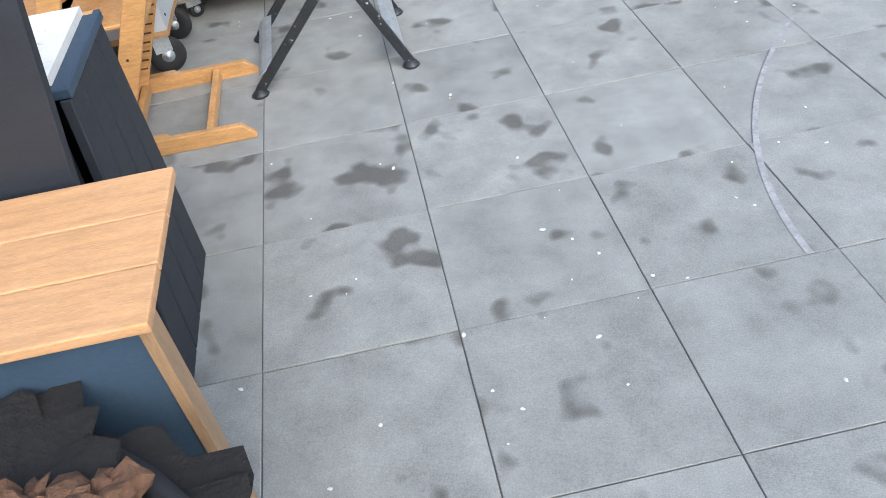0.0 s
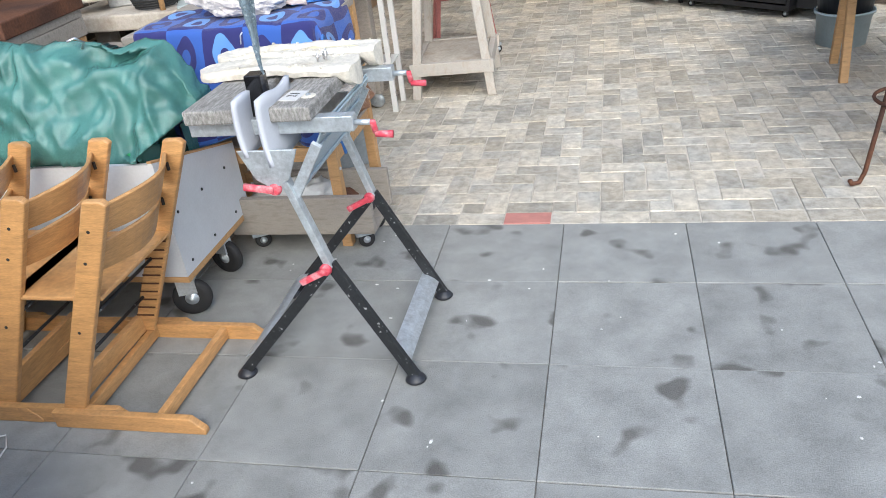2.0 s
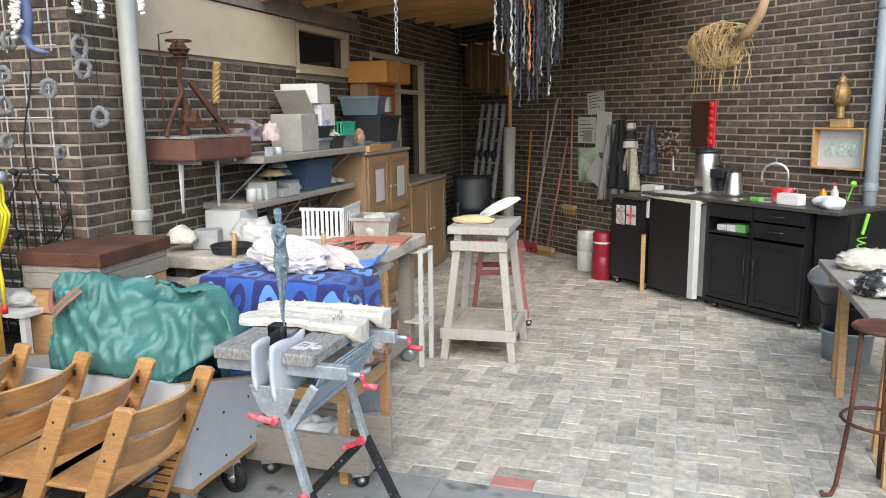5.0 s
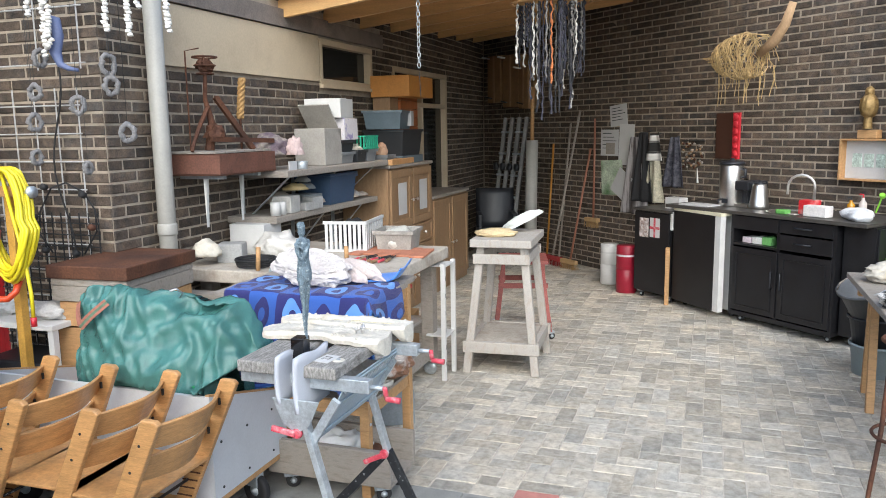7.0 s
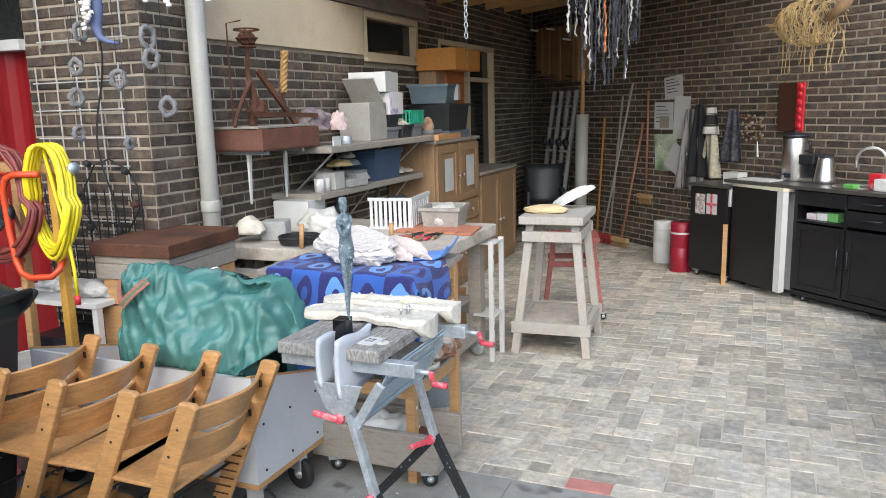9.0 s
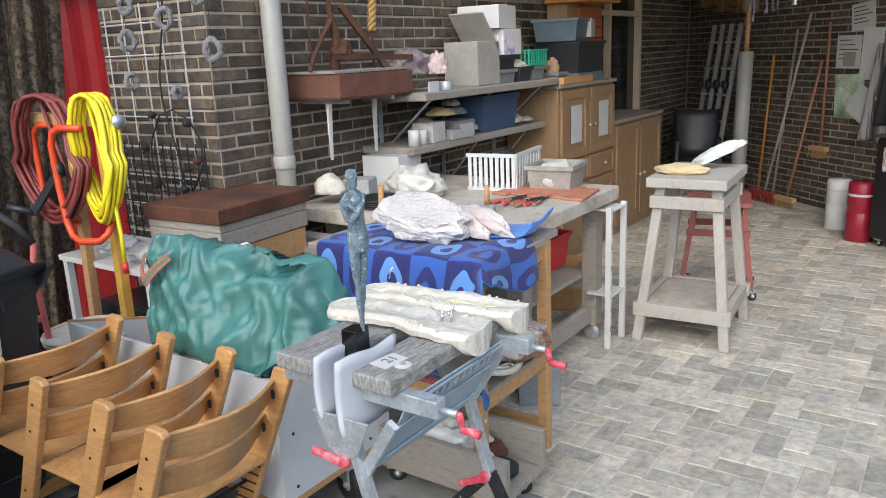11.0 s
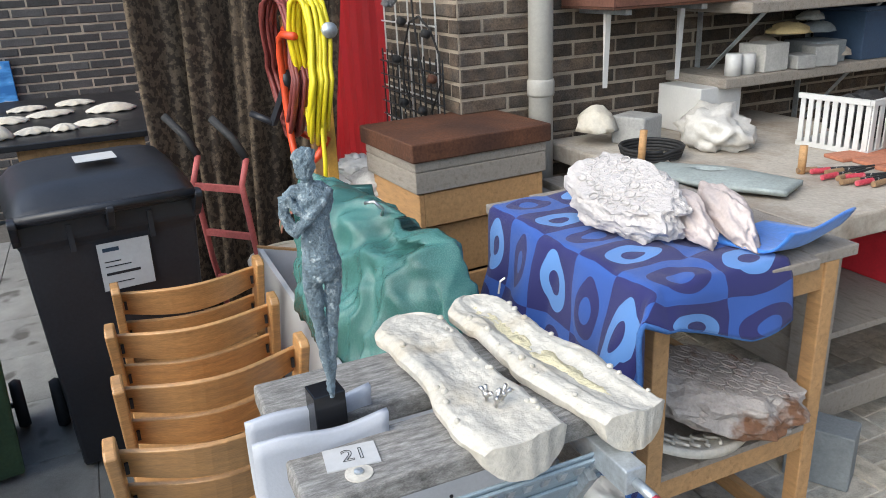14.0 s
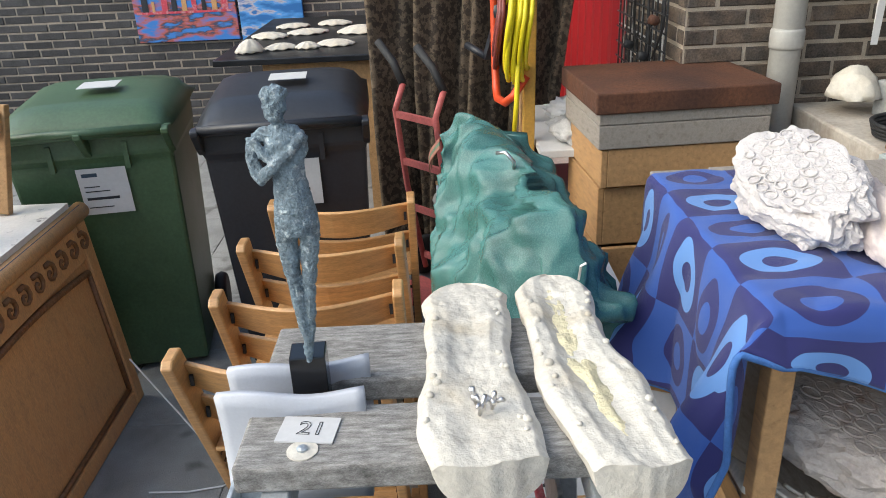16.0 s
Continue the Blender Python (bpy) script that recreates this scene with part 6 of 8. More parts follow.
trestle_table()
for i, (x, y, s, m, lab) in enumerate(((1.62, 3.3, (0.17, 0.12, 0.075), PLASTER, "white plaster lattice form on the trestle table"), (1.6, 2.6, (0.2, 0.13, 0.08), mat("black and white ceramic", (0.02, 0.02, 0.02), 0.5, vary=0.2, alt=(0.7, 0.68, 0.65), alt_at=0.5, alt_scale=9, alt_soft=0.04), "black and white textured ceramic form on the table"), (1.85, 2.95, (0.09, 0.09, 0.07), PLASTER, "white ceramic pot on the table"), (1.8, 3.4, (0.05, 0.05, 0.05), OAK, "small brown onion-shaped form on the table"))):
    solo("ceramic_form", lump(*s, 0.22 if i < 2 else 0.05, 5, i * 3.3, 4, None, None, -s[2] * 0.7), m, lab, "ceramic", (x, y, 0.771 + s[2] * 0.7), 20 * i, smooth=True)


def bucket(at, r0, r1, h, material, label, tilt=0):
    e = thing("bucket", label, "bucket", at)
    m = pose(0, 0, 0, tilt, -tilt, 0)
    part("shell", lathe([(r0, 0), (r1, h), (r1 + 0.012, h), (r1 + 0.012, h - 0.02), (r1 - 0.004, h - 0.004), (r0 - 0.006, 0.01), (0.01, 0.01)], 28, None, m), material, e, smooth=True)
    part("handle", rod([m @ Vector((r1 * math.cos(a), 0.02, h + 0.09 * math.sin(a))) for a in (0, 0.5, 1, 1.57, 2.1, 2.6, 3.14)], 0.006, 6), GREYWOOD, e, smooth=True)


bucket((1.68, 3.98, 0), 0.15, 0.17, 0.22, mat("pale blue-grey plastic", (0.35, 0.42, 0.45), 0.5, vary=0.1), "pale blue-grey plastic tub under the table")
bucket((1.68, 3.98, 0.16), 0.15, 0.19, 0.25, GREYBIN, "black plastic bucket stacked in the tub")
bucket((1.62, 3.95, 0.4), 0.11, 0.17, 0.24, mat("smoky plastic", (0.12, 0.125, 0.13), 0.4), "smoky grey bucket tilted on the stack", 14)
hk = solo("iron_hook", rod([(0.06 * math.cos(a) * (1 - a / 14), 0.06 * math.sin(a) * (1 - a / 14), 0.012) for a in [k * 0.35 for k in range(20)]], 0.008, 6), DARKSTEEL, "curled dark iron hook lying on the paving", "hook", (1.62, 1.62, 0), smooth=True)


# ---- wheeled bins, dark table, paintings, curtain, hand truck, hose ----
def wheeled_bin(name, at, material, label, w=0.56, turn=0):
    e = thing(name, label, "bin", at, turn)
    d0, d1, H = 0.42, 0.54, 0.99
    bm = bmesh.new()
    rings = []
    for z, k in ((0.02, 0.0), (0.08, 0.05), (0.88, 0.93), (0.9, 1.06), (H, 1.08)):
        dep, wid = d0 + (d1 - d0) * k, (w - 0.09) + 0.07 * k
        rings.append([bm.verts.new((x, y, z)) for x, y in ((0 - 0.52, -wid / 2), (dep - 0.52, -wid / 2), (dep - 0.52, wid / 2), (-0.52, wid / 2))])
    for a, b in zip(rings, rings[1:]):
        for i in range(4):
            bm.faces.new((a[i], a[(i + 1) % 4], b[(i + 1) % 4], b[i]))
    bm.faces.new(rings[0][::-1])
    bm.faces.new(rings[-1])
    body = part("body", bm, material, e, bevel=0.018)
    lid = sheet(14, 12, lambda u, v: (-0.56 + 0.63 * u, (v - 0.5) * (w + 0.03 - 0.04 * u ** 3), H + 0.012 + 0.075 * (1 - (2 * v - 1) ** 6) ** 0.7 * min(1.0, 5 * (1 - u)) ** 0.8 * min(1.0, 6 * u + 0.2) - 0.015 * u), None, 0.012)
    l = part("lid", lid, material, e, smooth=True)
    part("lid_lip", rod([(0.075, -w / 2, H - 0.0), (0.082, 0, H + 0.004), (0.075, w / 2, H - 0.0)], 0.016, 10), material, l, smooth=True)
    part("handle_bar", rod([(0.092, -w / 2 + 0.02, H + 0.012), (0.092, w / 2 - 0.02, H + 0.012)], 0.014, 12), material, e, smooth=True)
    for y in (-w / 2 + 0.01, 0.0, w / 2 - 0.01):
        part("hinge_ear", prism([(0.02, 0.9), (0.06, 0.93), (0.11, 0.985), (0.112, 1.0), (0.095, 1.008), (0.03, 1.0)], -0.012, 0.012, None, Matrix(((1, 0, 0, 0), (0, 0, 1, y), (0, 1, 0, 0), (0, 0, 0, 1)))), material, e, bevel=0.004)
    for y in (-0.12, 0.12):
        part("rib", box(-0.01, 0.035, y - 0.008, y + 0.008, 0.86, 0.95), material, body)
    part("sticker", box(-0.0225, -0.021, -0.055, 0.105, 0.69, 0.86, None, pose(0, 0, 0, 0, 6.8, 0) @ pose(-0.06, 0, 0)), PAPER, body, "white printed collection sticker")
    for k, (z, h) in enumerate(((0.83, 0.013), (0.792, 0.003), (0.775, 0.003), (0.745, 0.009), (0.715, 0.003))):
        part("print_bar", box(-0.021, -0.0195, -0.04, (0.01 if k < 2 else 0.065 if k == 3 else 0.04), z, z + h, None, pose(0, 0, 0, 0, 6.8, 0) @ pose(-0.06, 0, 0)), BLUEBOARD if k == 0 else GREYBIN, body)
    part("lid_sticker", box(-0.3, -0.18, -0.05, 0.08, H + 0.102, H + 0.104), WHITEPLASTIC, l, "worn pale sticker")
    part("axle", rod([(-0.5, -w / 2 + 0.02, 0.1), (-0.5, w / 2 - 0.02, 0.1)], 0.012), DARKSTEEL, e)
    for y in (-w / 2 + 0.01, w / 2 - 0.01):
        wh = part("wheel", lathe([(0.03, -0.02), (0.09, -0.022), (0.1, 0), (0.09, 0.022), (0.03, 0.02)], 24, None, pose(-0.5, y, 0.1, 90, 0, 0)), RUBBER, e, "black rubber wheel", smooth=True)


wheeled_bin("wheeled_bin", (-2.27, -0.45, 0), GREENBIN, "dark green plastic wheeled bin with a white sticker", 0.56, 9)
wheeled_bin("wheeled_bin", (-2.27, 0.205, 0), GREYBIN, "anthracite plastic wheeled bin with a white sticker", 0.56, 6)

bt = thing("dark_table", "black topped table holding pale shells by the dark wall", "table", (-4.4, 0.05, 0), 0)
part("tabletop", box(-0.8, 0.82, -0.42, 0.41, 0.95, 0.98), BLACKPAINT, bt, bevel=0.004)
part("apron", box(-0.7, 0.72, -0.2, 0.36, 0.82, 0.949), RAWWOOD, bt)
for x in (-0.7, 0.66):
    for y in (-0.2, 0.3):
        part("leg", box(x, x + 0.06, y, y + 0.06, 0, 0.82), RAWWOOD, bt)
rs = random.Random(6)
for i, (x, y, k, hgt) in enumerate(((-3.78, -0.22, 0.7, 2.6), (-3.86, -0.08, 0.8, 1.0), (-3.84, 0.06, 0.6, 1.2), (-3.92, 0.2, 1.0, 1.0), (-4.3, -0.22, 1.1, 1.0), (-4.4, -0.02, 1.1, 0.9), (-4.34, 0.3, 1.2, 1.6), (-4.7, -0.15, 1.0, 0.8), (-4.75, 0.1, 1.0, 1.0))):
    def valve(u, v):
        a, r = 2 * math.pi * u, v
        rim = 1 + 0.16 * noise.noise(Vector((math.cos(a) * 1.6 + i, math.sin(a) * 1.6, i)))
        return (0.11 * k * r * rim * math.cos(a), 0.075 * k * r * rim * math.sin(a), 0.006 + 0.024 * hgt * (1 - r * r) + 0.004 * math.sin(9 * a) * r)
    solo("shell", sheet(36, 8, valve, None, 0.005), PLASTER, "pale plaster shell form on the dark table", "shell", (x, y, 0.982), rs.uniform(60, 120), "shells on the dark table", smooth=True)


def painting_material(name, a, b, c):
    m = bpy.data.materials.new(name)
    m.use_nodes = True
    t = m.node_tree
    bs = t.nodes["Principled BSDF"]
    co = t.nodes.new("ShaderNodeTexCoord")
    nz = t.nodes.new("ShaderNodeTexNoise")
    nz.inputs["Scale"].default_value = 5
    nz.inputs["Detail"].default_value = 8
    mp = t.nodes.new("ShaderNodeMapping")
    mp.inputs["Scale"].default_value = (1, 1, 3)
    t.links.new(co.outputs["Object"], mp.inputs[0])
    t.links.new(mp.outputs[0], nz.inputs["Vector"])
    rp = t.nodes.new("ShaderNodeValToRGB")
    rp.color_ramp.interpolation = "LINEAR"
    e = rp.color_ramp.elements
    e[0].position, e[0].color = 0.4, (*a, 1)
    e[1].position, e[1].color = 0.52, (*b, 1)
    k = e.new(0.58)
    k.color = (*c, 1)
    k = e.new(0.64)
    k.color = (*a, 1)
    t.links.new(nz.outputs["Fac"], rp.inputs[0])
    t.links.new(rp.outputs[0], bs.inputs["Base Color"])
    bs.inputs["Roughness"].default_value = 0.5
    return m


def painting(y0, y1, z0, z1, m, label):
    e = thing("painting", label, "painting")
    part("canvas", box(-6.085, -6.05, y0, y1, z0, z1), m, e, bevel=0.004)
    return e


p1 = painting(-1.62, -0.82, 0.74, 1.2, painting_material("harbour painting", (0.05, 0.22, 0.6), (0.5, 0.12, 0.09), (0.06, 0.06, 0.09)), "blue and red abstract harbour painting on canvas")
pr = random.Random(2)
for i in range(9):
    y = -1.55 + 0.078 * i
    part("tower_stroke", box(-6.049, -6.046, y, y + pr.uniform(0.02, 0.05), 0.97, 0.99 + pr.uniform(0.05, 0.17)), (GREYBIN, HEADWOOD, FADEDRED)[i % 3], p1)
part("shore_stroke", box(-6.0485, -6.0455, -1.6, -0.85, 0.955, 0.972), FADEDRED, p1)
painting(-0.8, -0.3, 0.7, 1.16, painting_material("snow painting", (0.03, 0.16, 0.45), (0.1, 0.35, 0.75), (0.55, 0.5, 0.52)), "blue bordered painting of a pale shore")
painting(-1.7, -0.95, 1.22, 1.7, painting_material("orange painting", (0.05, 0.06, 0.4), (0.55, 0.12, 0.03), (0.7, 0.4, 0.05)), "orange and blue abstract painting on canvas")


def curtain():
    nu, nv = 90, 30

    def f(u, v):
        top = Vector((-3.5 - 0.2 * u, 0.45 + 1.18 * u, 2.75))
        foot = Vector((-3.36 - 0.09 * u, 0.45 + 0.75 * u, 0.03))
        p = top * v + foot * (1 - v)
        d = 0.06 * math.sin(24 * u + 1.5 * math.sin(3 * v)) + 0.03 * math.sin(61 * u) + 0.02 * noise.noise(Vector((u * 8, v * 5, 1)))
        return p + Vector((0.8 * d, -0.5 * d, 0))

    return solo("camouflage_curtain", sheet(nu, nv, f, None, 0.006), mat("brown patterned cloth", (0.135, 0.1, 0.066), 0.9, vary=0.3, scale=12, alt=(0.05, 0.036, 0.024), alt_at=0.5, alt_scale=34, alt_soft=0.03), "dark brown patterned cloth hanging in long folds", "curtain", smooth=True)


curtain()
PALERED = mat("faded red steel", (0.48, 0.12, 0.11), 0.55, vary=0.2)


def hand_truck():
    e = thing("hand_truck", "faded red steel hand truck with black grips", "hand truck", (-2.88, 0.64, 0), 42)
    for x in (-0.125, 0.125):
        part("side_tube", rod([(x, 0.1, 0.08), (x, 0.02, 0.5), (x, -0.02, 0.85), (x, 0.03, 0.95)], 0.013, 10), PALERED, e, smooth=True)
        part("grip", rod([(x, 0.03, 0.95), (x - 0.06, 0.035, 1.03), (x - 0.15, 0.03, 1.11)], 0.017, 10), RUBBER, e, "black rubber grip", smooth=True)
        part("wheel", lathe([(0.03, -0.025), (0.09, -0.025), (0.1, 0), (0.09, 0.025), (0.03, 0.025)], 22, None, pose(x * 1.6, 0.16, 0.1, 0, 90, 0)), RUBBER, e, smooth=True)
    for z, y in ((0.15, 0.09), (0.4, 0.035), (0.62, 0.005), (0.83, -0.018)):
        part("cross_bar", box(-0.125, 0.125, y - 0.008, y + 0.008, z - 0.014, z + 0.014), PALERED, e)
    part("toe_plate", box(-0.16, 0.16, -0.12, 0.1, 0.01, 0.02), PALERED, e)
    part("axle", rod([(-0.16, 0.16, 0.1), (0.16, 0.16, 0.1)], 0.01), DARKSTEEL, e)


hand_truck()


def hose_trolley():
    e = thing("hose_trolley", "orange steel frame and timber posts carrying coiled hoses", "hose trolley", (-2.72, 1.06, 0), 0)
    ORANGE = mat("orange-red enamel", (0.62, 0.07, 0.02), 0.4, vary=0.1)
    YPOST = mat("yellow-brown painted wood", (0.5, 0.28, 0.05), 0.6, vary=0.2)
    part("post", beam((0.02, 0, 0), (0.0, 0.02, 1.42), 0.045, 0.045), YPOST, e, bevel=0.004)
    part("post", beam((-0.3, 0.02, 0), (-0.28, 0.04, 1.4), 0.045, 0.045), RAWWOOD, e, bevel=0.004)
    part("arm", beam((-0.5, 0.0, 1.45), (0.12, 0.02, 1.44), 0.05, 0.05), RAWWOOD, e, bevel=0.004)
    part("end_cap", rod([(0.12, 0.02, 1.44), (0.15, 0.02, 1.44)], 0.03, 14), GALV, e, smooth=True)
    loop = [(0.03, -0.09, 1.42), (-0.12, -0.1, 1.42), (-0.18, -0.1, 1.4), (-0.21, -0.1, 1.34), (-0.2, -0.1, 1.15), (-0.18, -0.1, 0.99), (-0.15, -0.1, 0.93), (-0.09, -0.1, 0.91), (0.03, -0.08, 0.92), (0.05, -0.05, 0.95), (0.04, 0.0, 1.02)]
    part("orange_tube", rod(loop, 0.016, 10), ORANGE, e, smooth=True)
    part("orange_tube", rod([(-0.28, 0.0, 1.42), (-0.44, -0.02, 1.42), (-0.5, -0.02, 1.38), (-0.5, -0.02, 1.1), (-0.46, -0.02, 1.0), (-0.4, -0.02, 0.97), (-0.26, 0.0, 0.97)], 0.015, 10), ORANGE, e, smooth=True)
    crank = part("crank_arm", beam((-0.22, -0.08, 1.22), (-0.42, -0.12, 1.02), 0.02, 0.035), GREYBIN, e, "black plastic crank arm")
    part("crank_hub", lathe([(0.04, 0), (0.04, 0.03), (0.02, 0.04)], 18, None, pose(-0.22, -0.07, 1.23, 90, 0, 0)), GREYBIN, crank, smooth=True)
    part("crank_grip", rod([(-0.42, -0.12, 1.02), (-0.5, -0.2, 1.06)], 0.016, 10), GREYBIN, crank, smooth=True)

    def coil(cx, cy, cz, w, h, n, r, material, label, seed, tail):
        q = random.Random(seed)
        pts = []
        for i in range(n):
            dw, dh, dy = q.uniform(-0.025, 0.025), q.uniform(-0.045, 0.03), q.uniform(-0.04, 0.04)
            for k in range(30):
                a = math.pi / 2 - 2 * math.pi * k / 30
                z = math.sin(a)
                ww = (w + dw) * (0.75 if z > 0 else 1.0)
                pts.append((cx + ww * math.cos(a) + 0.01 * dw, cy + dy + 0.02 * math.sin(a * 2), cz + (h + dh) * z - (dh if z > 0.9 else 0)))
        pts += tail
        h_ob = part("hose", rod(pts, r, 7), material, e, label, smooth=True)
        part("connector", rod([Vector(tail[-1]), Vector(tail[-1]) - Vector((0, 0, 0.045))], 0.014, 10), REDPLASTIC, h_ob, "red tap connector", smooth=True)

    coil(0.03, -0.03, 1.29, 0.14, 0.27, 13, 0.0095, mat("yellow hose", (0.75, 0.62, 0.02), 0.4, vary=0.08), "bright yellow garden hose", 1, [(0.12, -0.04, 1.1), (0.15, -0.05, 0.95), (0.16, -0.06, 0.83)])
    coil(-0.32, -0.05, 1.28, 0.27, 0.28, 13, 0.0095, mat("brown-red hose", (0.2, 0.045, 0.04), 0.5, vary=0.2), "brown-red garden hose", 2, [(-0.2, -0.03, 1.1), (-0.18, -0.04, 1.08)])


hose_trolley()


def white_table():
    e = thing("white_metal_table", "low white metal table against the return wall", "table", (-2.9, 1.3, 0), 0)
    part("top", box(-0.4, 0.34, -0.2, 0.25, 0.73, 0.76), WHITEPLASTIC, e, bevel=0.004)
    for x in (-0.38, 0.3):
        for y in (-0.19, 0.21):
            part("leg", box(x, x + 0.035, y, y + 0.035, 0, 0.73), WHITEPLASTIC, e)
    part("shelf", box(-0.38, 0.33, -0.18, 0.23, 0.2, 0.22), WHITEPLASTIC, e)


white_table()
solo("grey_stone", lump(0.14, 0.09, 0.05, 0.25, 2.5, 11, 4, None, None, -0.035), mat("grey white stone", (0.5, 0.49, 0.47), 0.8, vary=0.2, scale=14, bump=0.4), "rough grey-white stone on the white table", "stone", (-2.72, 1.25, 0.796), 10, smooth=True)
solo("plastic_wrapped_stone", lump(0.1, 0.08, 0.05, 0.35, 3.5, 15, 4, None, None, -0.035), WHITEPLASTIC, "stone wrapped in crumpled white plastic", "stone", (-3.02, 1.28, 0.796), 40, smooth=True)
cr = solo("black_crate", box(-0.2, 0.2, -0.15, 0.15, 0, 0.3), GREYBIN, "black plastic crate on the table's lower shelf", "crate", (-2.95, 1.33, 0.221), 0, bevel=0.01)
wb = thing("paint_tub", "wide off-white tub with a dirty lid", "tub", (-2.72, 0.88, 0))
part("shell", lathe([(0.16, 0.0), (0.185, 0.5), (0.195, 0.5), (0.195, 0.52), (0.18, 0.525), (0.01, 0.522)], 32), PLASTER, wb, smooth=True)
part("lid_rim", rod([(0.19 * math.cos(k * 0.2618), 0.19 * math.sin(k * 0.2618), 0.525) for k in range(24)], 0.01, 6, None, True), PLASTER, wb, smooth=True)


def hive_boxes():
    e = thing("stacked_boxes", "stack of old wooden boxes under a rusty sheet lid", "boxes", (-2.22, 1.25, 0), 4)
    W, D = 0.42, 0.55
    for z0, z1, m, dx in ((0.02, 0.26, RAWWOOD, 0.0), (0.27, 0.5, RAWWOOD, 0.01), (0.51, 0.72, RAWWOOD, -0.005), (0.73, 0.86, RAWWOOD, 0.02)):
        for q in ((-W + dx, dx, 0, 0.022), (-W + dx, dx, D - 0.022, D), (dx - 0.022, dx, 0.022, D - 0.022), (-W + dx, -W + 0.022 + dx, 0.022, D - 0.022)):
            part("box_board", box(q[0], q[1], q[2], q[3], z0, z1), m, e, bevel=0.003)
    for z0, z1 in ((0.865, 0.945), (0.947, 1.0)):
        part("grey_board", box(-W - 0.01, 0.03, -0.015, D + 0.01, z0, z1), GREYWOOD, e, bevel=0.004)
    part("rusty_lid", box(-W - 0.025, 0.045, -0.03, D + 0.025, 0.985, 1.055), RUST, e, "rusty brown sheet metal lid", bevel=0.006)


hive_boxes()


# ---- steel mesh and ornaments on the return wall ----
WIRE = mat("zinc wire", (0.5, 0.5, 0.49), 0.5, metal=0.2, vary=0.2)


def mesh_panel(x0, x1, z0, z1, step, label, y=1.585, r=0.0042):
    e = thing("steel_mesh", label, "mesh")
    x = x0 + 0.02
    while x < x1:
        part("wire", rod([(x, y, z0), (x, y, z1)], r, 5), WIRE, e)
        x += step
    z = z0 + 0.03
    while z < z1:
        part("wire", rod([(x0, y - 0.007, z), (x1, y - 0.007, z)], r, 5), WIRE, e)
        z += step
    return e


mesh_panel(-3.38, -2.72, 0.45, 1.97, 0.155, "galvanised steel mesh hung on the brick return wall")
mesh_panel(-3.32, -2.66, 2.07, 2.7, 0.3, "upper steel mesh on the brick return wall", 1.588, 0.0045)
low_mesh = mesh_panel(-3.4, -2.64, 0.4, 1.28, 0.066, "rusty dark reinforcing mesh standing against the return wall", 1.57, 0.004)
for ob in low_mesh.children:
    ob.data.materials[0] = DARKSTEEL
vine = thing("bulb_cord", "dark twisted cord with small lamp holders on the mesh", "cord")
cp = [(-2.86 + 0.05 * math.sin(k * 0.5), 1.55, 2.25 - 0.075 * k) for k in range(20)]
part("cord", rod(cp, 0.005, 6), RUBBER, vine, smooth=True)
part("cord", rod([(-2.84, 1.55, 1.45), (-2.95, 1.55, 1.42), (-3.05, 1.55, 1.28), (-3.06, 1.55, 1.15), (-2.98, 1.55, 1.05)], 0.005, 6), RUBBER, vine, smooth=True)
part("cord", rod([(-2.84, 1.55, 1.45), (-2.72, 1.55, 1.4), (-2.66, 1.56, 1.3), (-2.66, 1.56, 1.18), (-2.75, 1.55, 1.05)], 0.005, 6), RUBBER, vine, smooth=True)
for x, z in ((-2.97, 1.42), (-3.06, 1.25), (-3.0, 1.06), (-2.7, 1.38), (-2.655, 1.2), (-2.78, 1.05)):
    part("lamp_holder", lathe([(0.01, 0), (0.018, 0.008), (0.018, 0.036), (0.01, 0.04)], 12, None, pose(x, 1.54, z, 70, 10, 0)), RUST if x == -2.655 else RUBBER, vine, smooth=True)
CORAL = mat("grey white knotted cord", (0.24, 0.235, 0.24), 0.85, vary=0.3, scale=60, bump=0.8, grain=200)
for i, (x, y, z, rr, turn) in enumerate(((-2.7, 1.27, 1.93, 0.045, 20), (-2.73, 1.28, 1.78, 0.05, 70), (-2.74, 1.28, 1.6, 0.042, 80), (-2.42, 1.26, 1.86, 0.05, 30), (-2.25, 1.3, 2.05, 0.06, 75), (-2.24, 1.3, 1.95, 0.05, 50), (-2.12, 1.25, 1.72, 0.05, 35), (-2.38, 1.25, 1.55, 0.03, 85), (-2.68, 1.3, 2.1, 0.05, 80))):
    e = thing("knotted_ring", "small grey knotted ring hanging on a thread", "ornament", (x, y, z), turn, "hanging knotted rings")
    rr *= 0.8
    part("ring", rod([((0.75 + 0.1 * math.sin(k * 2.3 + i)) * rr * math.cos(k * 0.349), 0.006 * math.sin(k * 3), rr * (1 + 0.1 * math.sin(k * 1.7 + i)) * math.sin(k * 0.349)) for k in range(18)], [0.009 + 0.006 * abs(math.sin(k * 2.1 + i)) for k in range(18)], 8, None, True), CORAL, e, smooth=True)
    part("thread", rod([(0, 0, rr), (0, 0, 2.85 - z)], 0.0012, 4), DARKSTEEL, e)
structure("trim", box(-3.6, 6.3, 1.2, 1.3, 2.85, 3.0), RAWWOOD, "timber beam from which the ornaments hang")
structure("trim", box(6.1, 6.25, 1.18, 1.32, 0, 2.85), RAWWOOD, "timber post under the beam")
rb = random.Random(9)
SHELL = mat("white shell", (0.72, 0.7, 0.66), 0.5, vary=0.15)
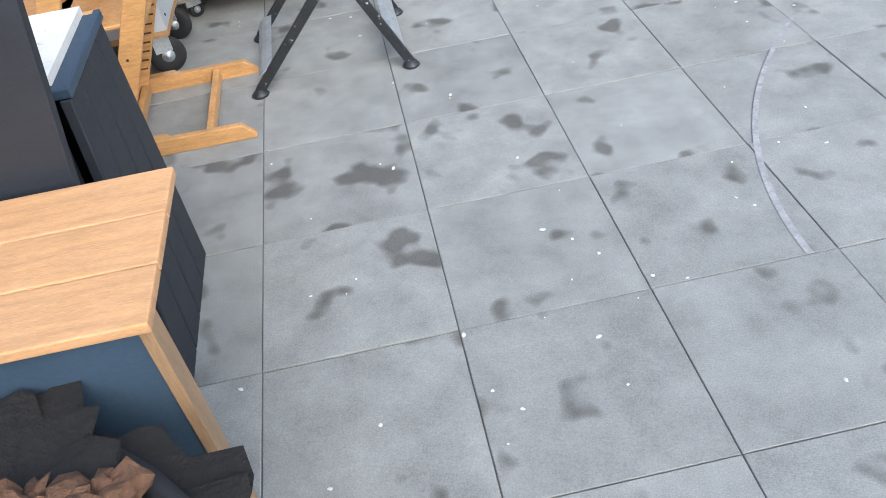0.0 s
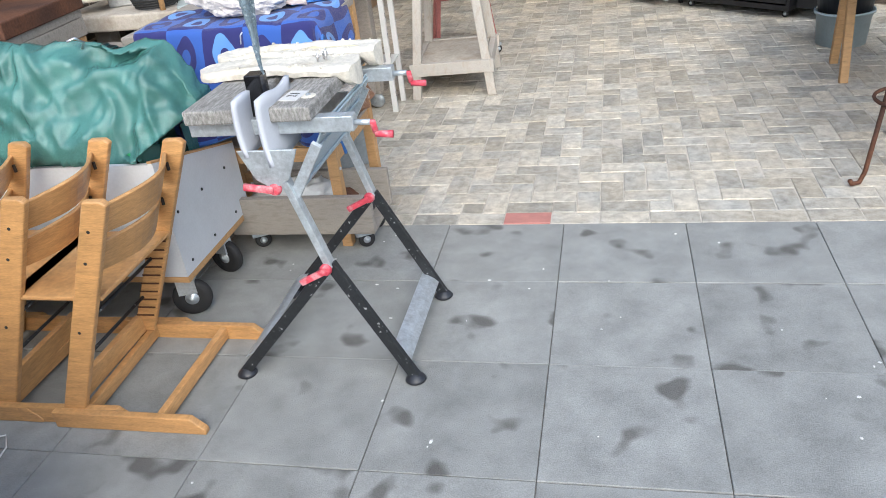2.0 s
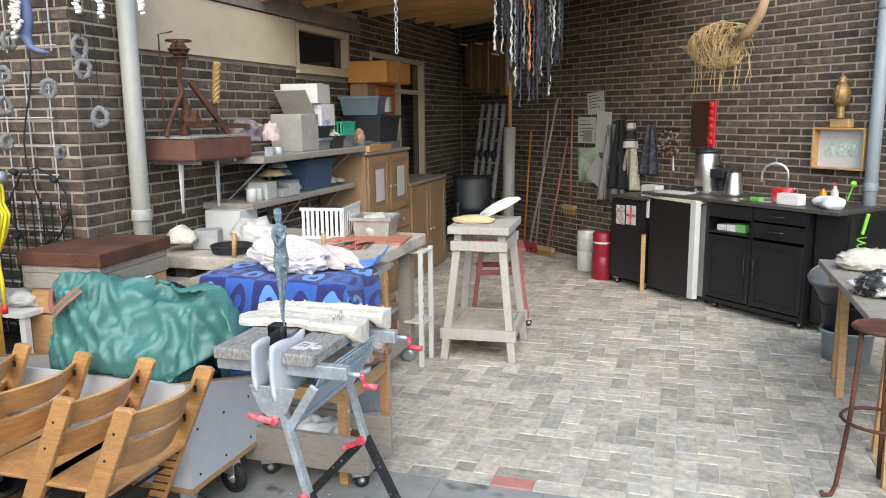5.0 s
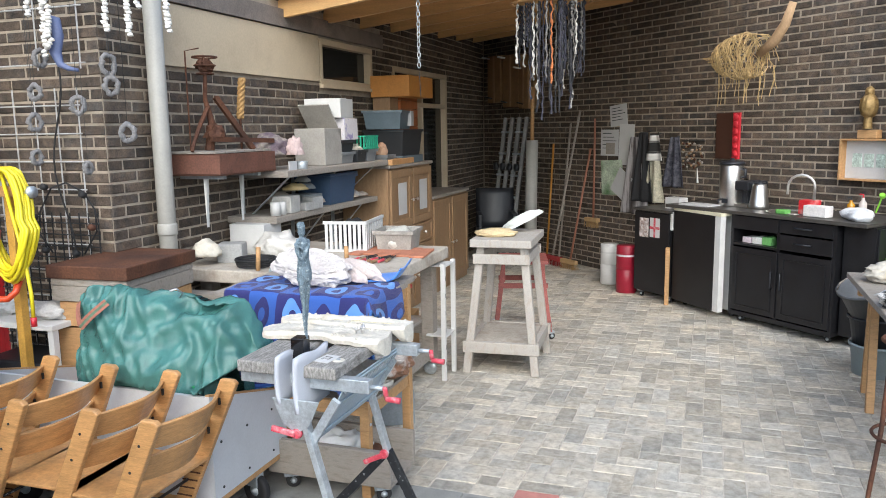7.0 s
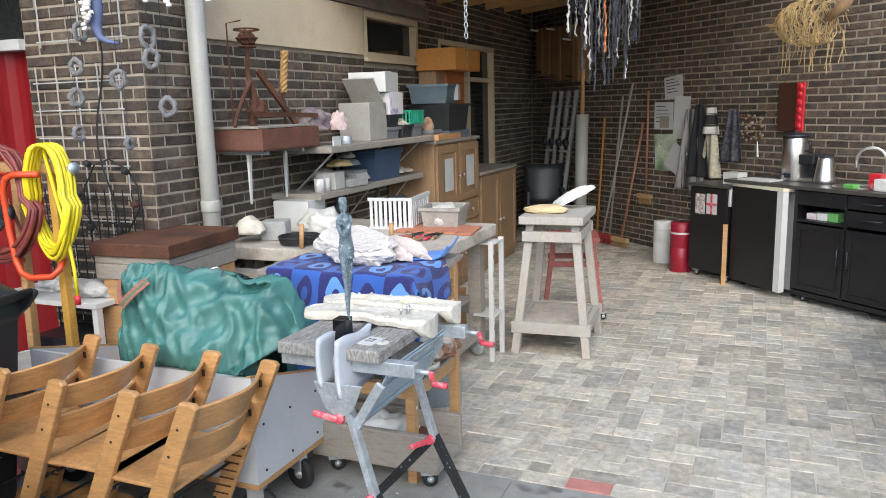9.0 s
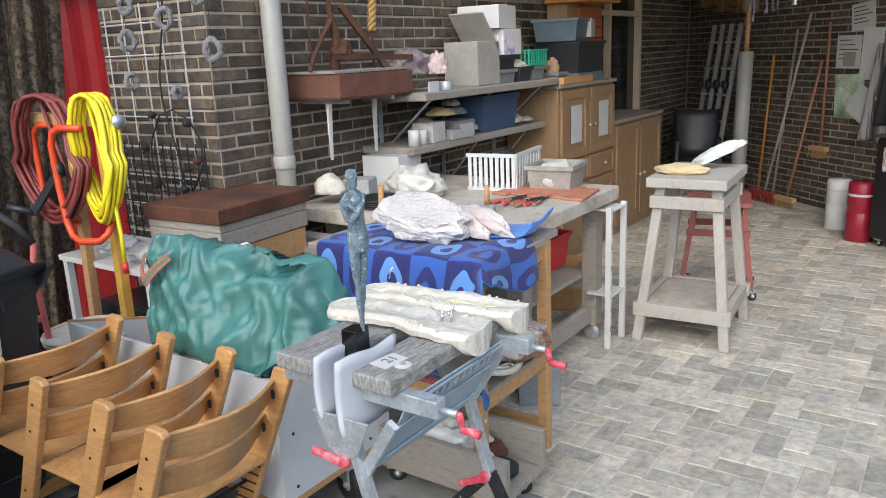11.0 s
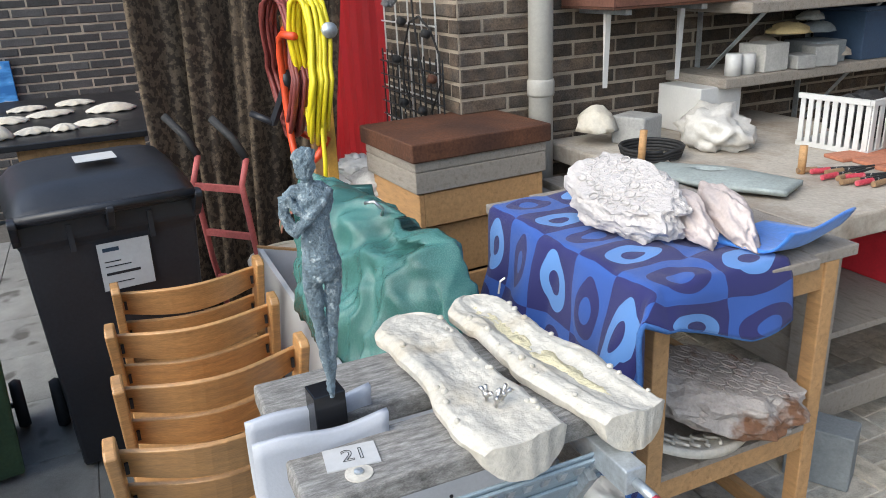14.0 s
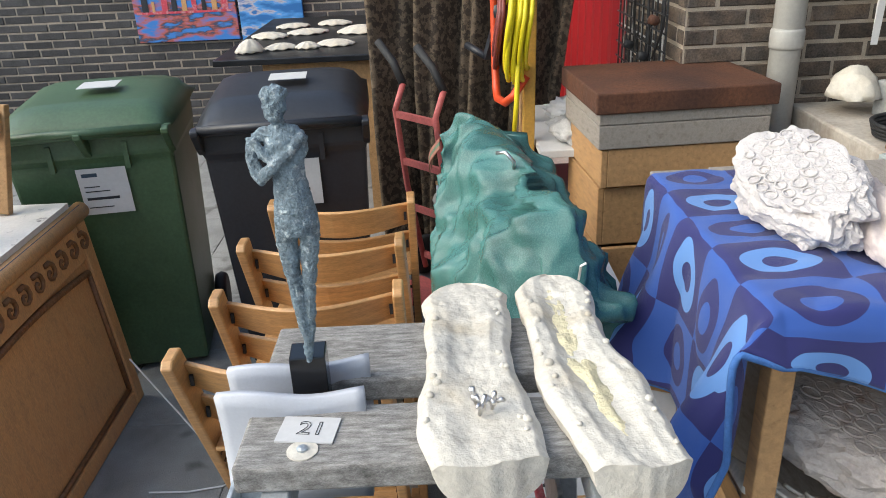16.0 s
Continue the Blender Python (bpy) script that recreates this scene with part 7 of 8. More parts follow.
for i, (x, y, z0, n) in enumerate(((-2.62, 1.2, 2.3, 2), (-2.53, 1.2, 2.1, 4), (-2.5, 1.2, 2.14, 4), (-2.15, 1.2, 2.2, 3), (-2.02, 1.2, 2.17, 4), (-1.98, 1.22, 2.3, 2), (-1.82, 1.22, 2.18, 3))):
    e = thing("shell_string", "string of small white shells hanging from the beam", "ornament", (x, y, 0), 0, "hanging shell strings")
    z = z0
    while z < 2.72:
        part("shell", lump(0.016, 0.016, 0.012, 0.35, 5, z * 9, 1, None, pose(rb.uniform(-0.008, 0.008), rb.uniform(-0.008, 0.008), z)), SHELL, e)
        z += 0.017
    part("thread", rod([(0, 0, z0), (0, 0, 2.85)], 0.0015, 4), DARKSTEEL, e)
sea = thing("seahorse", "flat slate-blue seahorse ornament on a thread", "ornament", (-2.52, 1.26, 2.12), 15)
part("body", rod([(-0.04, 0, 0.17), (-0.0, 0, 0.15), (0.01, 0, 0.08), (-0.01, 0, 0.0), (0.01, 0, -0.06), (0.05, 0, -0.08), (0.1, 0, -0.09)], [0.014, 0.03, 0.028, 0.03, 0.018, 0.012, 0.008], 8), mat("slate blue paint", (0.12, 0.15, 0.28), 0.6), sea, smooth=True)
part("thread", rod([(0, 0, 0.17), (0, 0, 0.73)], 0.0012, 4), DARKSTEEL, sea)


# ---- rusty tray with iron sculptures ----
def iron_tray():
    e = thing("rusty_tray", "rusty iron tray with a slatted lid on wall brackets", "tray", (0, 0, 0))
    x0, x1, y0, y1 = -2.58, -2.21, 2.1, 2.72
    for q in ((x0, x1, y0, y0 + 0.012), (x0, x1, y1 - 0.012, y1), (x0, x0 + 0.012, y0 + 0.012, y1 - 0.012), (x1 - 0.012, x1, y0 + 0.012, y1 - 0.012)):
        part("tray_side", box(q[0], q[1], q[2], q[3], 1.465, 1.585), RUSTRED, e, bevel=0.002)
    part("tray_floor", box(x0, x1, y0, y1, 1.455, 1.464), RUST, e)
    for i in range(6):
        part("slat", box(x0 - 0.01, x1 - 0.02, y0 - 0.01 + i * 0.104, y0 + 0.085 + i * 0.104, 1.587, 1.602), GREYWOOD, e, bevel=0.003)
    for y in (2.2, 2.58):
        part("bracket", beam((-2.57, y, 1.44), (-2.25, y, 1.44), 0.03, 0.02), GALV, e)
        part("bracket_arm", prism([(0, 0), (0.022, 0), (0.006, -0.3)], -0.012, 0.012, None, pose(-2.4, y, 1.43, 90, 0, 0)), WHITEPLASTIC, e)


RUSTRED = mat("red-brown rusted iron", (0.14, 0.06, 0.04), 0.75, vary=0.3, scale=10, bump=0.25)
iron_tray()
isc = thing("iron_sculpture", "rusty iron and rope sculpture with a basket head", "sculpture", (-2.42, 2.3, 1.603))
part("stem", rod([(0, 0, 0), (0.01, 0.02, 0.18), (-0.02, 0.01, 0.32), (0, 0, 0.47)], [0.03, 0.022, 0.014, 0.012], 8), RUST, isc)
for k in range(3):
    part("basket_ring", rod([((0.05 + 0.012 * k) * math.cos(a * 0.5236), (0.05 + 0.012 * k) * math.sin(a * 0.5236), 0.47 + 0.05 * k) for a in range(12)], 0.006, 5, None, True), RUST, isc)
part("basket_fill", lump(0.05, 0.05, 0.045, 0.4, 4, 3, 3, None, pose(0, 0, 0.52)), RUST, isc)
part("thin_rod", rod([(-0.05, -0.12, 0), (-0.05, -0.12, 0.6), (0.0, -0.05, 0.62)], 0.005, 5), RUST, isc)
part("lean_bar", beam((0.12, 0.3, 0.0), (0.02, 0.06, 0.33), 0.03, 0.03), RUST, isc)
part("cross_bar", beam((0.05, -0.05, 0.07), (0.15, 0.5, 0.05), 0.025, 0.03), RUST, isc)
part("root", rod([(0, 0, 0.26), (0.02, -0.1, 0.17), (0.04, -0.2, 0.06), (0.05, -0.24, 0)], [0.016, 0.014, 0.012, 0.01], 7), RUST, isc)
part("block", lump(0.06, 0.07, 0.09, 0.25, 3, 6, 3, None, pose(0.02, 0.03, 0.08), 0.0), RUST, isc)
rope = thing("twisted_rope", "upright piece of thick golden twisted rope", "rope", (-2.36, 2.56, 1.603))
for k in range(3):
    part("strand", rod([(0.014 * math.cos(a * 0.7 + k * 2.09) + 0.0012 * a, 0.014 * math.sin(a * 0.7 + k * 2.09), 0.2 + 0.011 * a) for a in range(24)], 0.013, 6), mat("golden rope", (0.4, 0.24, 0.09), 0.8, vary=0.3), rope, smooth=True)
part("support", rod([(0, 0, 0), (0, 0, 0.2)], 0.008, 6), RUST, rope)


# ---- goods on the shelves ----
TUBS = {"grey": mat("grey tub plastic", (0.2, 0.21, 0.22), 0.5, vary=0.12), "dark": mat("dark tub plastic", (0.03, 0.033, 0.037), 0.45, vary=0.15), "blue": mat("dusty blue tub plastic", (0.05, 0.085, 0.15), 0.5, vary=0.12), "slate": mat("slate tub plastic", (0.12, 0.16, 0.19), 0.45, vary=0.12), "green": mat("green crate plastic", (0.04, 0.35, 0.22), 0.45), "white": WHITEPLASTIC}


def tub(at, w, d, h, material, label, rz=0.0, lid=None, wall=0.006):
    e = thing("storage_tub", label, "tub", at, rz)
    bm = bmesh.new()
    a, b = 0.88, 1.0
    o0 = [(-w / 2 * a, -d / 2 * a), (w / 2 * a, -d / 2 * a), (w / 2 * a, d / 2 * a), (-w / 2 * a, d / 2 * a)]
    o1 = [(-w / 2, -d / 2), (w / 2, -d / 2), (w / 2, d / 2), (-w / 2, d / 2)]
    k = 1 - 2 * wall / min(w, d)
    levels = [(o0, 0), (o1, h), ([(x * k, y * k) for x, y in o1], h), ([(x * k, y * k) for x, y in o0], wall)]
    rings = [[bm.verts.new((x, y, z)) for x, y in o] for o, z in levels]
    for p, q in zip(rings, rings[1:]):
        for i in range(4):
            bm.faces.new((p[i], p[(i + 1) % 4], q[(i + 1) % 4], q[i]))
    bm.faces.new(rings[0][::-1])
    bm.faces.new(rings[-1])
    part("shell", bm, material, e, bevel=0.004)
    r = bmesh.new()
    for q in ((-w / 2 - 0.01, w / 2 + 0.01, -d / 2 - 0.01, -d / 2), (-w / 2 - 0.01, w / 2 + 0.01, d / 2, d / 2 + 0.01), (-w / 2 - 0.01, -w / 2, -d / 2, d / 2), (w / 2, w / 2 + 0.01, -d / 2, d / 2)):
        box(q[0], q[1], q[2], q[3], h - 0.022, h + 0.001, r)
    part("rim", r, material, e)
    if lid:
        part("lid", box(-w / 2 - 0.012, w / 2 + 0.012, -d / 2 - 0.012, d / 2 + 0.012, h + 0.002, h + 0.022), lid, e, bevel=0.006)
    return e


S1, S2 = 1.451, 1.141
# upper shelf
e = thing("concrete_box", "grey concrete box with a slanted open lid", "box", (-2.33, 3.55, S1))
part("body", box(-0.13, 0.13, -0.14, 0.14, 0, 0.28), mat("pale concrete", (0.34, 0.32, 0.29), 0.9, vary=0.15, scale=8, bump=0.3), e, bevel=0.006)
part("lid", box(-0.13, 0.13, -0.2, 0.1, 0.0, 0.012, None, pose(0, 0.06, 0.3, -50, 0, 0)), MATS["pale concrete"], e)
tub((-2.3, 3.8, S1), 0.2, 0.22, 0.09, TUBS["grey"], "grey plastic tray on the upper shelf")
tub((-2.3, 3.8, S1 + 0.092), 0.2, 0.22, 0.09, TUBS["dark"], "dark plastic tray stacked on a grey one")
solo("cardboard_carton", box(-0.13, 0.13, -0.14, 0.14, 0, 0.17), mat("printed carton", (0.72, 0.68, 0.7), 0.6, vary=0.1, alt=(0.35, 0.3, 0.5), alt_at=0.6, alt_scale=12, alt_soft=0.04), "white printed carton on the trays", "carton", (-2.33, 3.86, S1 + 0.186), 4, bevel=0.003)
wbx = thing("white_carton", "white cardboard carton with an open flap", "carton", (-2.36, 3.8, S1 + 0.36), 8)
part("body", box(-0.15, 0.15, -0.15, 0.16, 0, 0.15), WHITEPLASTIC, wbx, bevel=0.003)
part("flap", box(-0.15, 0.15, -0.15, 0.0, 0.0, 0.005, None, pose(0, 0, 0.152, 12, 0, 0)), WHITEPLASTIC, wbx)
tub((-2.28, 4.02, S1), 0.2, 0.18, 0.1, TUBS["dark"], "dark tray with white plaster pieces")
solo("plaster_pieces", lump(0.09, 0.08, 0.05, 0.4, 4, 3, 3), PLASTER, "heap of white plaster pieces in a tray", "plaster", (-2.28, 4.02, S1 + 0.1), 0)
tub((-2.28, 4.22, S1), 0.2, 0.18, 0.1, TUBS["grey"], "grey tray on the upper shelf")
e = thing("green_crate", "small green slotted plastic crate", "crate", (-2.28, 4.2, S1 + 0.103))
for k in range(7):
    part("slat", box(-0.1 + k * 0.031, -0.085 + k * 0.031, -0.13, -0.124, 0.012, 0.1), TUBS["green"], e)
    part("slat", box(0.106, 0.112, -0.12 + k * 0.036, -0.1 + k * 0.036, 0.012, 0.1), TUBS["green"], e)
part("rim", box(-0.11, 0.112, -0.13, 0.13, 0.1, 0.112), TUBS["green"], e)
part("bottom", box(-0.11, 0.112, -0.13, 0.13, 0, 0.012), TUBS["green"], e)
tub((-2.22, 4.5, 1.401), 0.18, 0.16, 0.09, TUBS["grey"], "small grey tray with clay heads")
solo("clay_head", lump(0.06, 0.05, 0.075, 0.25, 3, 3, 3), mat("terracotta clay", (0.42, 0.27, 0.18), 0.85), "small terracotta clay head in a tray", "clay head", (-2.22, 4.5, 1.401 + 0.12))
basket = thing("wicker_basket", "dark brown wicker basket on the cupboard", "basket", (-2.42, 4.12, S1 + 0.26), 0)
for k in range(7):
    part("hoop", rod([(0.11 * math.cos(a * 0.5236), 0.13 * math.sin(a * 0.5236), 0.02 + k * 0.025) for a in range(12)], 0.008, 5, None, True), OAK, basket)
part("bottom", box(-0.1, 0.1, -0.12, 0.12, -0.045, 0.015), OAK, basket)
big = tub((-2.32, 4.62, 1.4), 0.4, 0.5, 0.24, TUBS["dark"], "large dark storage tub on the oak cupboard")
big.location = (-2.32, 5.02, 1.47)
part("side_crate", box(-0.2, 0.2, -0.25, 0.25, -0.068, -0.001), TUBS["slate"], big)
tub((-2.34, 4.95, 1.715), 0.36, 0.5, 0.17, TUBS["slate"], "slate blue storage tub stacked on the dark one", 10)
solo("paper_stack", box(-0.12, 0.12, -0.1, 0.1, 0, 0.14), PAPER, "white papers standing in the slate tub", "papers", (-2.3, 5.15, 1.745), 15)
solo("brick_tiles", box(-0.14, 0.14, -0.3, 0.3, 0, 0.05), HEADWOOD, "pile of thin reddish tiles on the cupboard", "tiles", (-2.24, 4.72, 1.401), 3, bevel=0.004)
cabn = thing("red_wood_cabinet", "orange-brown slatted wooden cabinet front", "cabinet", (-2.45, 5.5, 1.404))
for k in range(9):
    part("slat", box(-0.1, 0.1, -0.2, 0.25, 0.0 + k * 0.085, 0.08 + k * 0.085), mat("orange-brown wood", (0.36, 0.12, 0.04), 0.55, vary=0.15), cabn, bevel=0.003)
bx_ = thing("wooden_crate", "orange wooden crate hung high on a chain", "crate", (-2.36, 5.4, 2.02), 0)
part("body", box(-0.2, 0.2, -0.35, 0.3, 0, 0.2), mat("orange plywood", (0.5, 0.22, 0.05), 0.55, vary=0.12), bx_, bevel=0.004)
part("rest", box(-0.2, -0.02, -0.3, 0.25, -0.13, -0.001), OAK, bx_)
lv = thing("purple_cloth", "grey-purple patterned cloth heaped on the shelf", "cloth", (-2.36, 2.98, S1))
part("cloth_fold", lump(0.12, 0.16, 0.14, 0.3, 2.5, 5, 4, None, pose(0, -0.08, 0.1), 0.0), mat("grey-purple cloth", (0.16, 0.12, 0.14), 0.95, vary=0.3, alt=(0.4, 0.36, 0.3), alt_at=0.56, alt_scale=10), lv, smooth=True)
solo("pink_figure", lump(0.06, 0.06, 0.12, 0.3, 3, 8, 4, None, pose(0, 0, 0.1), 0.0), mat("pale pink clay", (0.55, 0.42, 0.4), 0.8), "pale pink clay figure on the shelf edge", "clay figure", (-2.2, 2.96, S1), smooth=True)
solo("small_tin", lathe([(0.04, 0), (0.042, 0.005), (0.042, 0.05), (0.04, 0.055)], 20), GALV, "small round tin on the shelf edge", "tin", (-2.16, 2.98, S1), smooth=True)
solo("name_card", box(-0.004, 0.004, -0.05, 0.05, 0, 0.06), PAPER, "folded white name card on the shelf edge", "card", (-2.15, 2.84, S1))
solo("wood_peg", rod([(0, 0, 0), (0, 0, 0.13)], 0.02, 12), RAWWOOD, "turned wooden peg on the shelf", "peg", (-2.28, 2.76, S1), smooth=True)
# lower shelf
tub((-2.36, 3.72, S2), 0.3, 0.46, 0.22, TUBS["blue"], "large dusty blue storage tub with a lid", 0, TUBS["blue"])
rg = random.Random(12)
STONES = [mat("stone %d" % i, c, 0.85, vary=0.15, scale=10, bump=0.4) for i, c in enumerate(((0.34, 0.34, 0.33), (0.5, 0.49, 0.46), (0.52, 0.4, 0.2), (0.24, 0.26, 0.27), (0.42, 0.36, 0.3)))]
for i, (x, y, sx, sy, sz, m, kind) in enumerate(((-2.26, 2.77, 0.035, 0.035, 0.09, 1, "c"), (-2.26, 2.85, 0.033, 0.033, 0.085, 1, "c"), (-2.3, 2.98, 0.075, 0.075, 0.12, 1, "b"), (-2.25, 3.14, 0.06, 0.05, 0.06, 0, "b"), (-2.24, 3.26, 0.05, 0.06, 0.09, 0, "b"), (-2.36, 3.36, 0.1, 0.09, 0.1, 3, "b"), (-2.4, 3.08, 0.11, 0.1, 0.13, 4, "l"), (-2.27, 3.98, 0.05, 0.05, 0.06, 4, "l"), (-2.3, 4.06, 0.06, 0.06, 0.07, 0, "l"), (-2.28, 4.18, 0.06, 0.07, 0.05, 4, "l"), (-2.36, 4.12, 0.06, 0.07, 0.08, 2, "l"))):
    bm = lathe([(sx, 0), (sx, sz), (sx * 0.9, sz + 0.003)], 20) if kind == "c" else (box(-sx, sx, -sy, sy, 0, sz) if kind == "b" else lump(sx, sy, sz * 0.6, 0.25, 2.5, i, 3, None, pose(0, 0, sz * 0.4), 0.0))
    solo({"c": "plaster_cup", "b": "stone_block", "l": "rough_stone"}[kind], bm, WHITEPLASTIC if kind == "c" else STONES[m], {"c": "small white plaster cup on the lower shelf", "b": "squared pale stone block on the lower shelf", "l": "rough uncut stone on the lower shelf"}[kind], "stone" if kind != "c" else "cup", (x, y, S2), rg.uniform(-12, 12), smooth=kind != "b", bevel=0.005 if kind == "b" else 0)
for i, (x, y, z, sx, sy, sz, m) in enumerate(((-2.3, 3.12, S2 + 0.12, 0.09, 0.1, 0.045, 2), (-2.36, 3.36, S2 + 0.103, 0.08, 0.075, 0.05, 3), (-2.33, 3.28, S2 + 0.17, 0.06, 0.06, 0.04, 0), (-2.3, 3.46, S2, 0.05, 0.06, 0.04, 4))):
    solo("rough_stone", lump(sx, sy, sz, 0.2, 2.5, i + 30, 3, None, pose(0, 0, sz * 0.7), 0.0), STONES[m], "smooth uncut stone resting on other stones", "stone", (x, y, z), 20 * i, smooth=True)

# ---- goods on the workbench ----
WB = 0.901
e = thing("white_crate", "white slotted plastic crate on the workbench", "crate", (-1.78, 3.0, WB), 8)
for k in range(9):
    part("slat", box(0.145, 0.151, -0.2 + k * 0.047, -0.175 + k * 0.047, 0.02, 0.19), WHITEPLASTIC, e)
    part("slat", box(-0.14 + k * 0.033, -0.12 + k * 0.033, -0.206, -0.2, 0.02, 0.19), WHITEPLASTIC, e)
part("rim", box(0.14, 0.156, -0.21, 0.21, 0.19, 0.21), WHITEPLASTIC, e)
part("rim", box(-0.15, 0.139, -0.212, -0.196, 0.19, 0.21), WHITEPLASTIC, e)
part("bottom", box(-0.15, 0.15, -0.2, 0.21, 0.0, 0.02), WHITEPLASTIC, e)
part("dark_bundle", lump(0.12, 0.17, 0.09, 0.3, 4, 4, 3, None, pose(0, 0, 0.11)), RUBBER, e)
solo("white_carton", box(-0.13, 0.13, -0.12, 0.12, 0, 0.2), WHITEPLASTIC, "white carton at the back of the workbench", "carton", (-2.38, 2.7, WB), 3, bevel=0.004)
tub((-1.46, 3.03, WB), 0.26, 0.28, 0.14, mat("pale grey concrete trough", (0.32, 0.3, 0.27), 0.9, vary=0.2, bump=0.4), "grey trough holding a wrapped stone", 8)
solo("wrapped_stone", lump(0.11, 0.13, 0.12, 0.12, 2, 9, 4, None, None, -0.03), mat("cloudy plastic wrap", (0.5, 0.49, 0.44), 0.35, vary=0.1, bump=0.3), "stone wrapped in cloudy plastic", "stone", (-1.46, 3.03, WB + 0.04), smooth=True)
solo("torso_stone", lump(0.2, 0.13, 0.1, 0.35, 2.0, 21, 4, None, None, -0.06), mat("cloudy alabaster", (0.6, 0.58, 0.54), 0.4, vary=0.1, bump=0.2), "twisting cloudy alabaster carving on the workbench", "stone", (-2.08, 2.52, WB + 0.06), -20, smooth=True)
solo("stone_block", box(-0.08, 0.08, -0.07, 0.07, 0, 0.12), STONES[0], "grey stone block on the workbench", "stone", (-2.3, 2.3, WB), 20, bevel=0.008)
solo("white_stone", lump(0.09, 0.08, 0.09, 0.3, 2.5, 41, 3, None, pose(0, 0, 0.06), 0.0), PLASTER, "pointed white stone on the workbench", "stone", (-2.38, 2.15, WB), smooth=True)
mask = solo("stone_mask", sheet(26, 18, lambda u, v: ((u - 0.5) * 0.5, (v - 0.5) * (0.26 - 0.1 * abs(2 * u - 1)), 0.02 + 0.022 * (1 - (2 * u - 1) ** 2) * (1 - (2 * v - 1) ** 2) - (0.05 if (u - 0.42) ** 2 * 9 + (v - 0.5) ** 2 * 22 < 0.1 else 0)), None, 0.018), mat("grey-green soapstone", (0.32, 0.36, 0.35), 0.55, vary=0.2, scale=14), "flat grey-green carved stone with a hollow", "stone", (-1.62, 2.12, WB + 0.012), 25, smooth=True)
for i in range(9):
    t_ = thing("chisel", "steel stone chisel with a red handle lying on the bench", "chisel", (-1.55 + 0.028 * i, 2.5 + 0.03 * (i % 3), WB + 0.012), 70 + (i * 37) % 30, "row of chisels")
    part("blade", rod([(0, 0, 0), (0.14, 0, 0)], [0.006, 0.004], 6), DARKSTEEL, t_)
    part("handle", rod([(-0.07, 0, 0), (-0.0, 0, 0)], 0.01, 8), FADEDRED if i % 2 else OAK, t_)
for i in range(5):
    solo("terracotta_tile", box(-0.05, 0.05, -0.16, 0.16, 0, 0.014), mat("terracotta", (0.42, 0.17, 0.1), 0.85, vary=0.2), "thin terracotta strip lying on the workbench", "tile", (-1.62 + 0.1 * i, 2.85 + 0.02 * (i % 2), WB), -8 + 4 * i, "terracotta strips", bevel=0.003)
for x, y, h, tl in ((-1.57, 2.45, 0.1, 0), (-1.96, 1.86 + 0.2, 0.14, 8)):
    solo("wooden_peg", rod([(0, 0, 0), (0.01 * tl / 8, 0, h)], 0.014, 10), RAWWOOD, "short wooden peg standing on the bench", "peg", (x, y, WB), smooth=True)
solo("cable_coil", rod([((0.11 + 0.004 * (k // 20)) * math.cos(k * 0.314), (0.11 + 0.004 * (k // 20)) * math.sin(k * 0.314), 0.012 + 0.012 * (k // 20)) for k in range(80)], 0.007, 6), RUBBER, "coil of black cable on the bench end", "cable", (-2.05, 2.18, WB), smooth=True)
bd = thing("bench_boards", "loose weathered boards stacked behind the boxes", "boards")
for i, (y0, z) in enumerate(((1.78, 0.72), (1.9, 0.74))):
    part("board", box(-2.42, -1.72, y0, y0 + 0.1, z, z + 0.035), GREYWOOD, bd, bevel=0.004)
for x in (-2.35, -1.8):
    part("support", box(x, x + 0.05, 1.82, 1.96, 0, 0.719), GREYWOOD, bd)


def white_rack():
    e = thing("white_rack", "slim white slotted steel rack at the end of the workbench", "rack", (-1.14, 3.0, 0))
    for x in (0.0,):
        for y in (-0.02, 0.19):
            part("upright", box(x, x + 0.03, y, y + 0.025, 0, 0.815), WHITEPLASTIC, e)
    for z in (0.3, 0.79):
        part("shelf", box(-0.12, 0.03, 0.006, 0.189, z, z + 0.012), WHITEPLASTIC, e)
    for k in range(6):
        part("slot", box(0.0302, 0.0308, -0.008, -0.002, 0.1 + k * 0.12, 0.13 + k * 0.12), DARKSTEEL, e)


white_rack()
tub((-1.6, 2.75, 0.3), 0.36, 0.3, 0.2, REDPLASTIC, "red plastic tub under the workbench").location = (-1.6, 2.98, 0.43)
solo("under_shelf", box(-2.35, -1.28, 2.2, 2.98, 0.405, 0.428), GREYWOOD, "rough board shelf under the workbench", "shelf")
tub((-2.0, 2.5, 0.429), 0.3, 0.3, 0.2, TUBS["dark"], "dark tub under the workbench")
solo("grey_block", box(-0.1, 0.1, -0.06, 0.06, 0, 0.2), STONES[3], "dark grey stone blocks under the bench", "stone", (-1.15, 2.2, 0), 30, bevel=0.006)
cbx = solo("cardboard_box", box(-0.12, 0.12, -0.15, 0.15, 0, 0.3), mat("brown cardboard", (0.42, 0.24, 0.1), 0.8), "brown cardboard box behind the workbench", "box", (-1.7, 3.6, 0), 10, bevel=0.003)


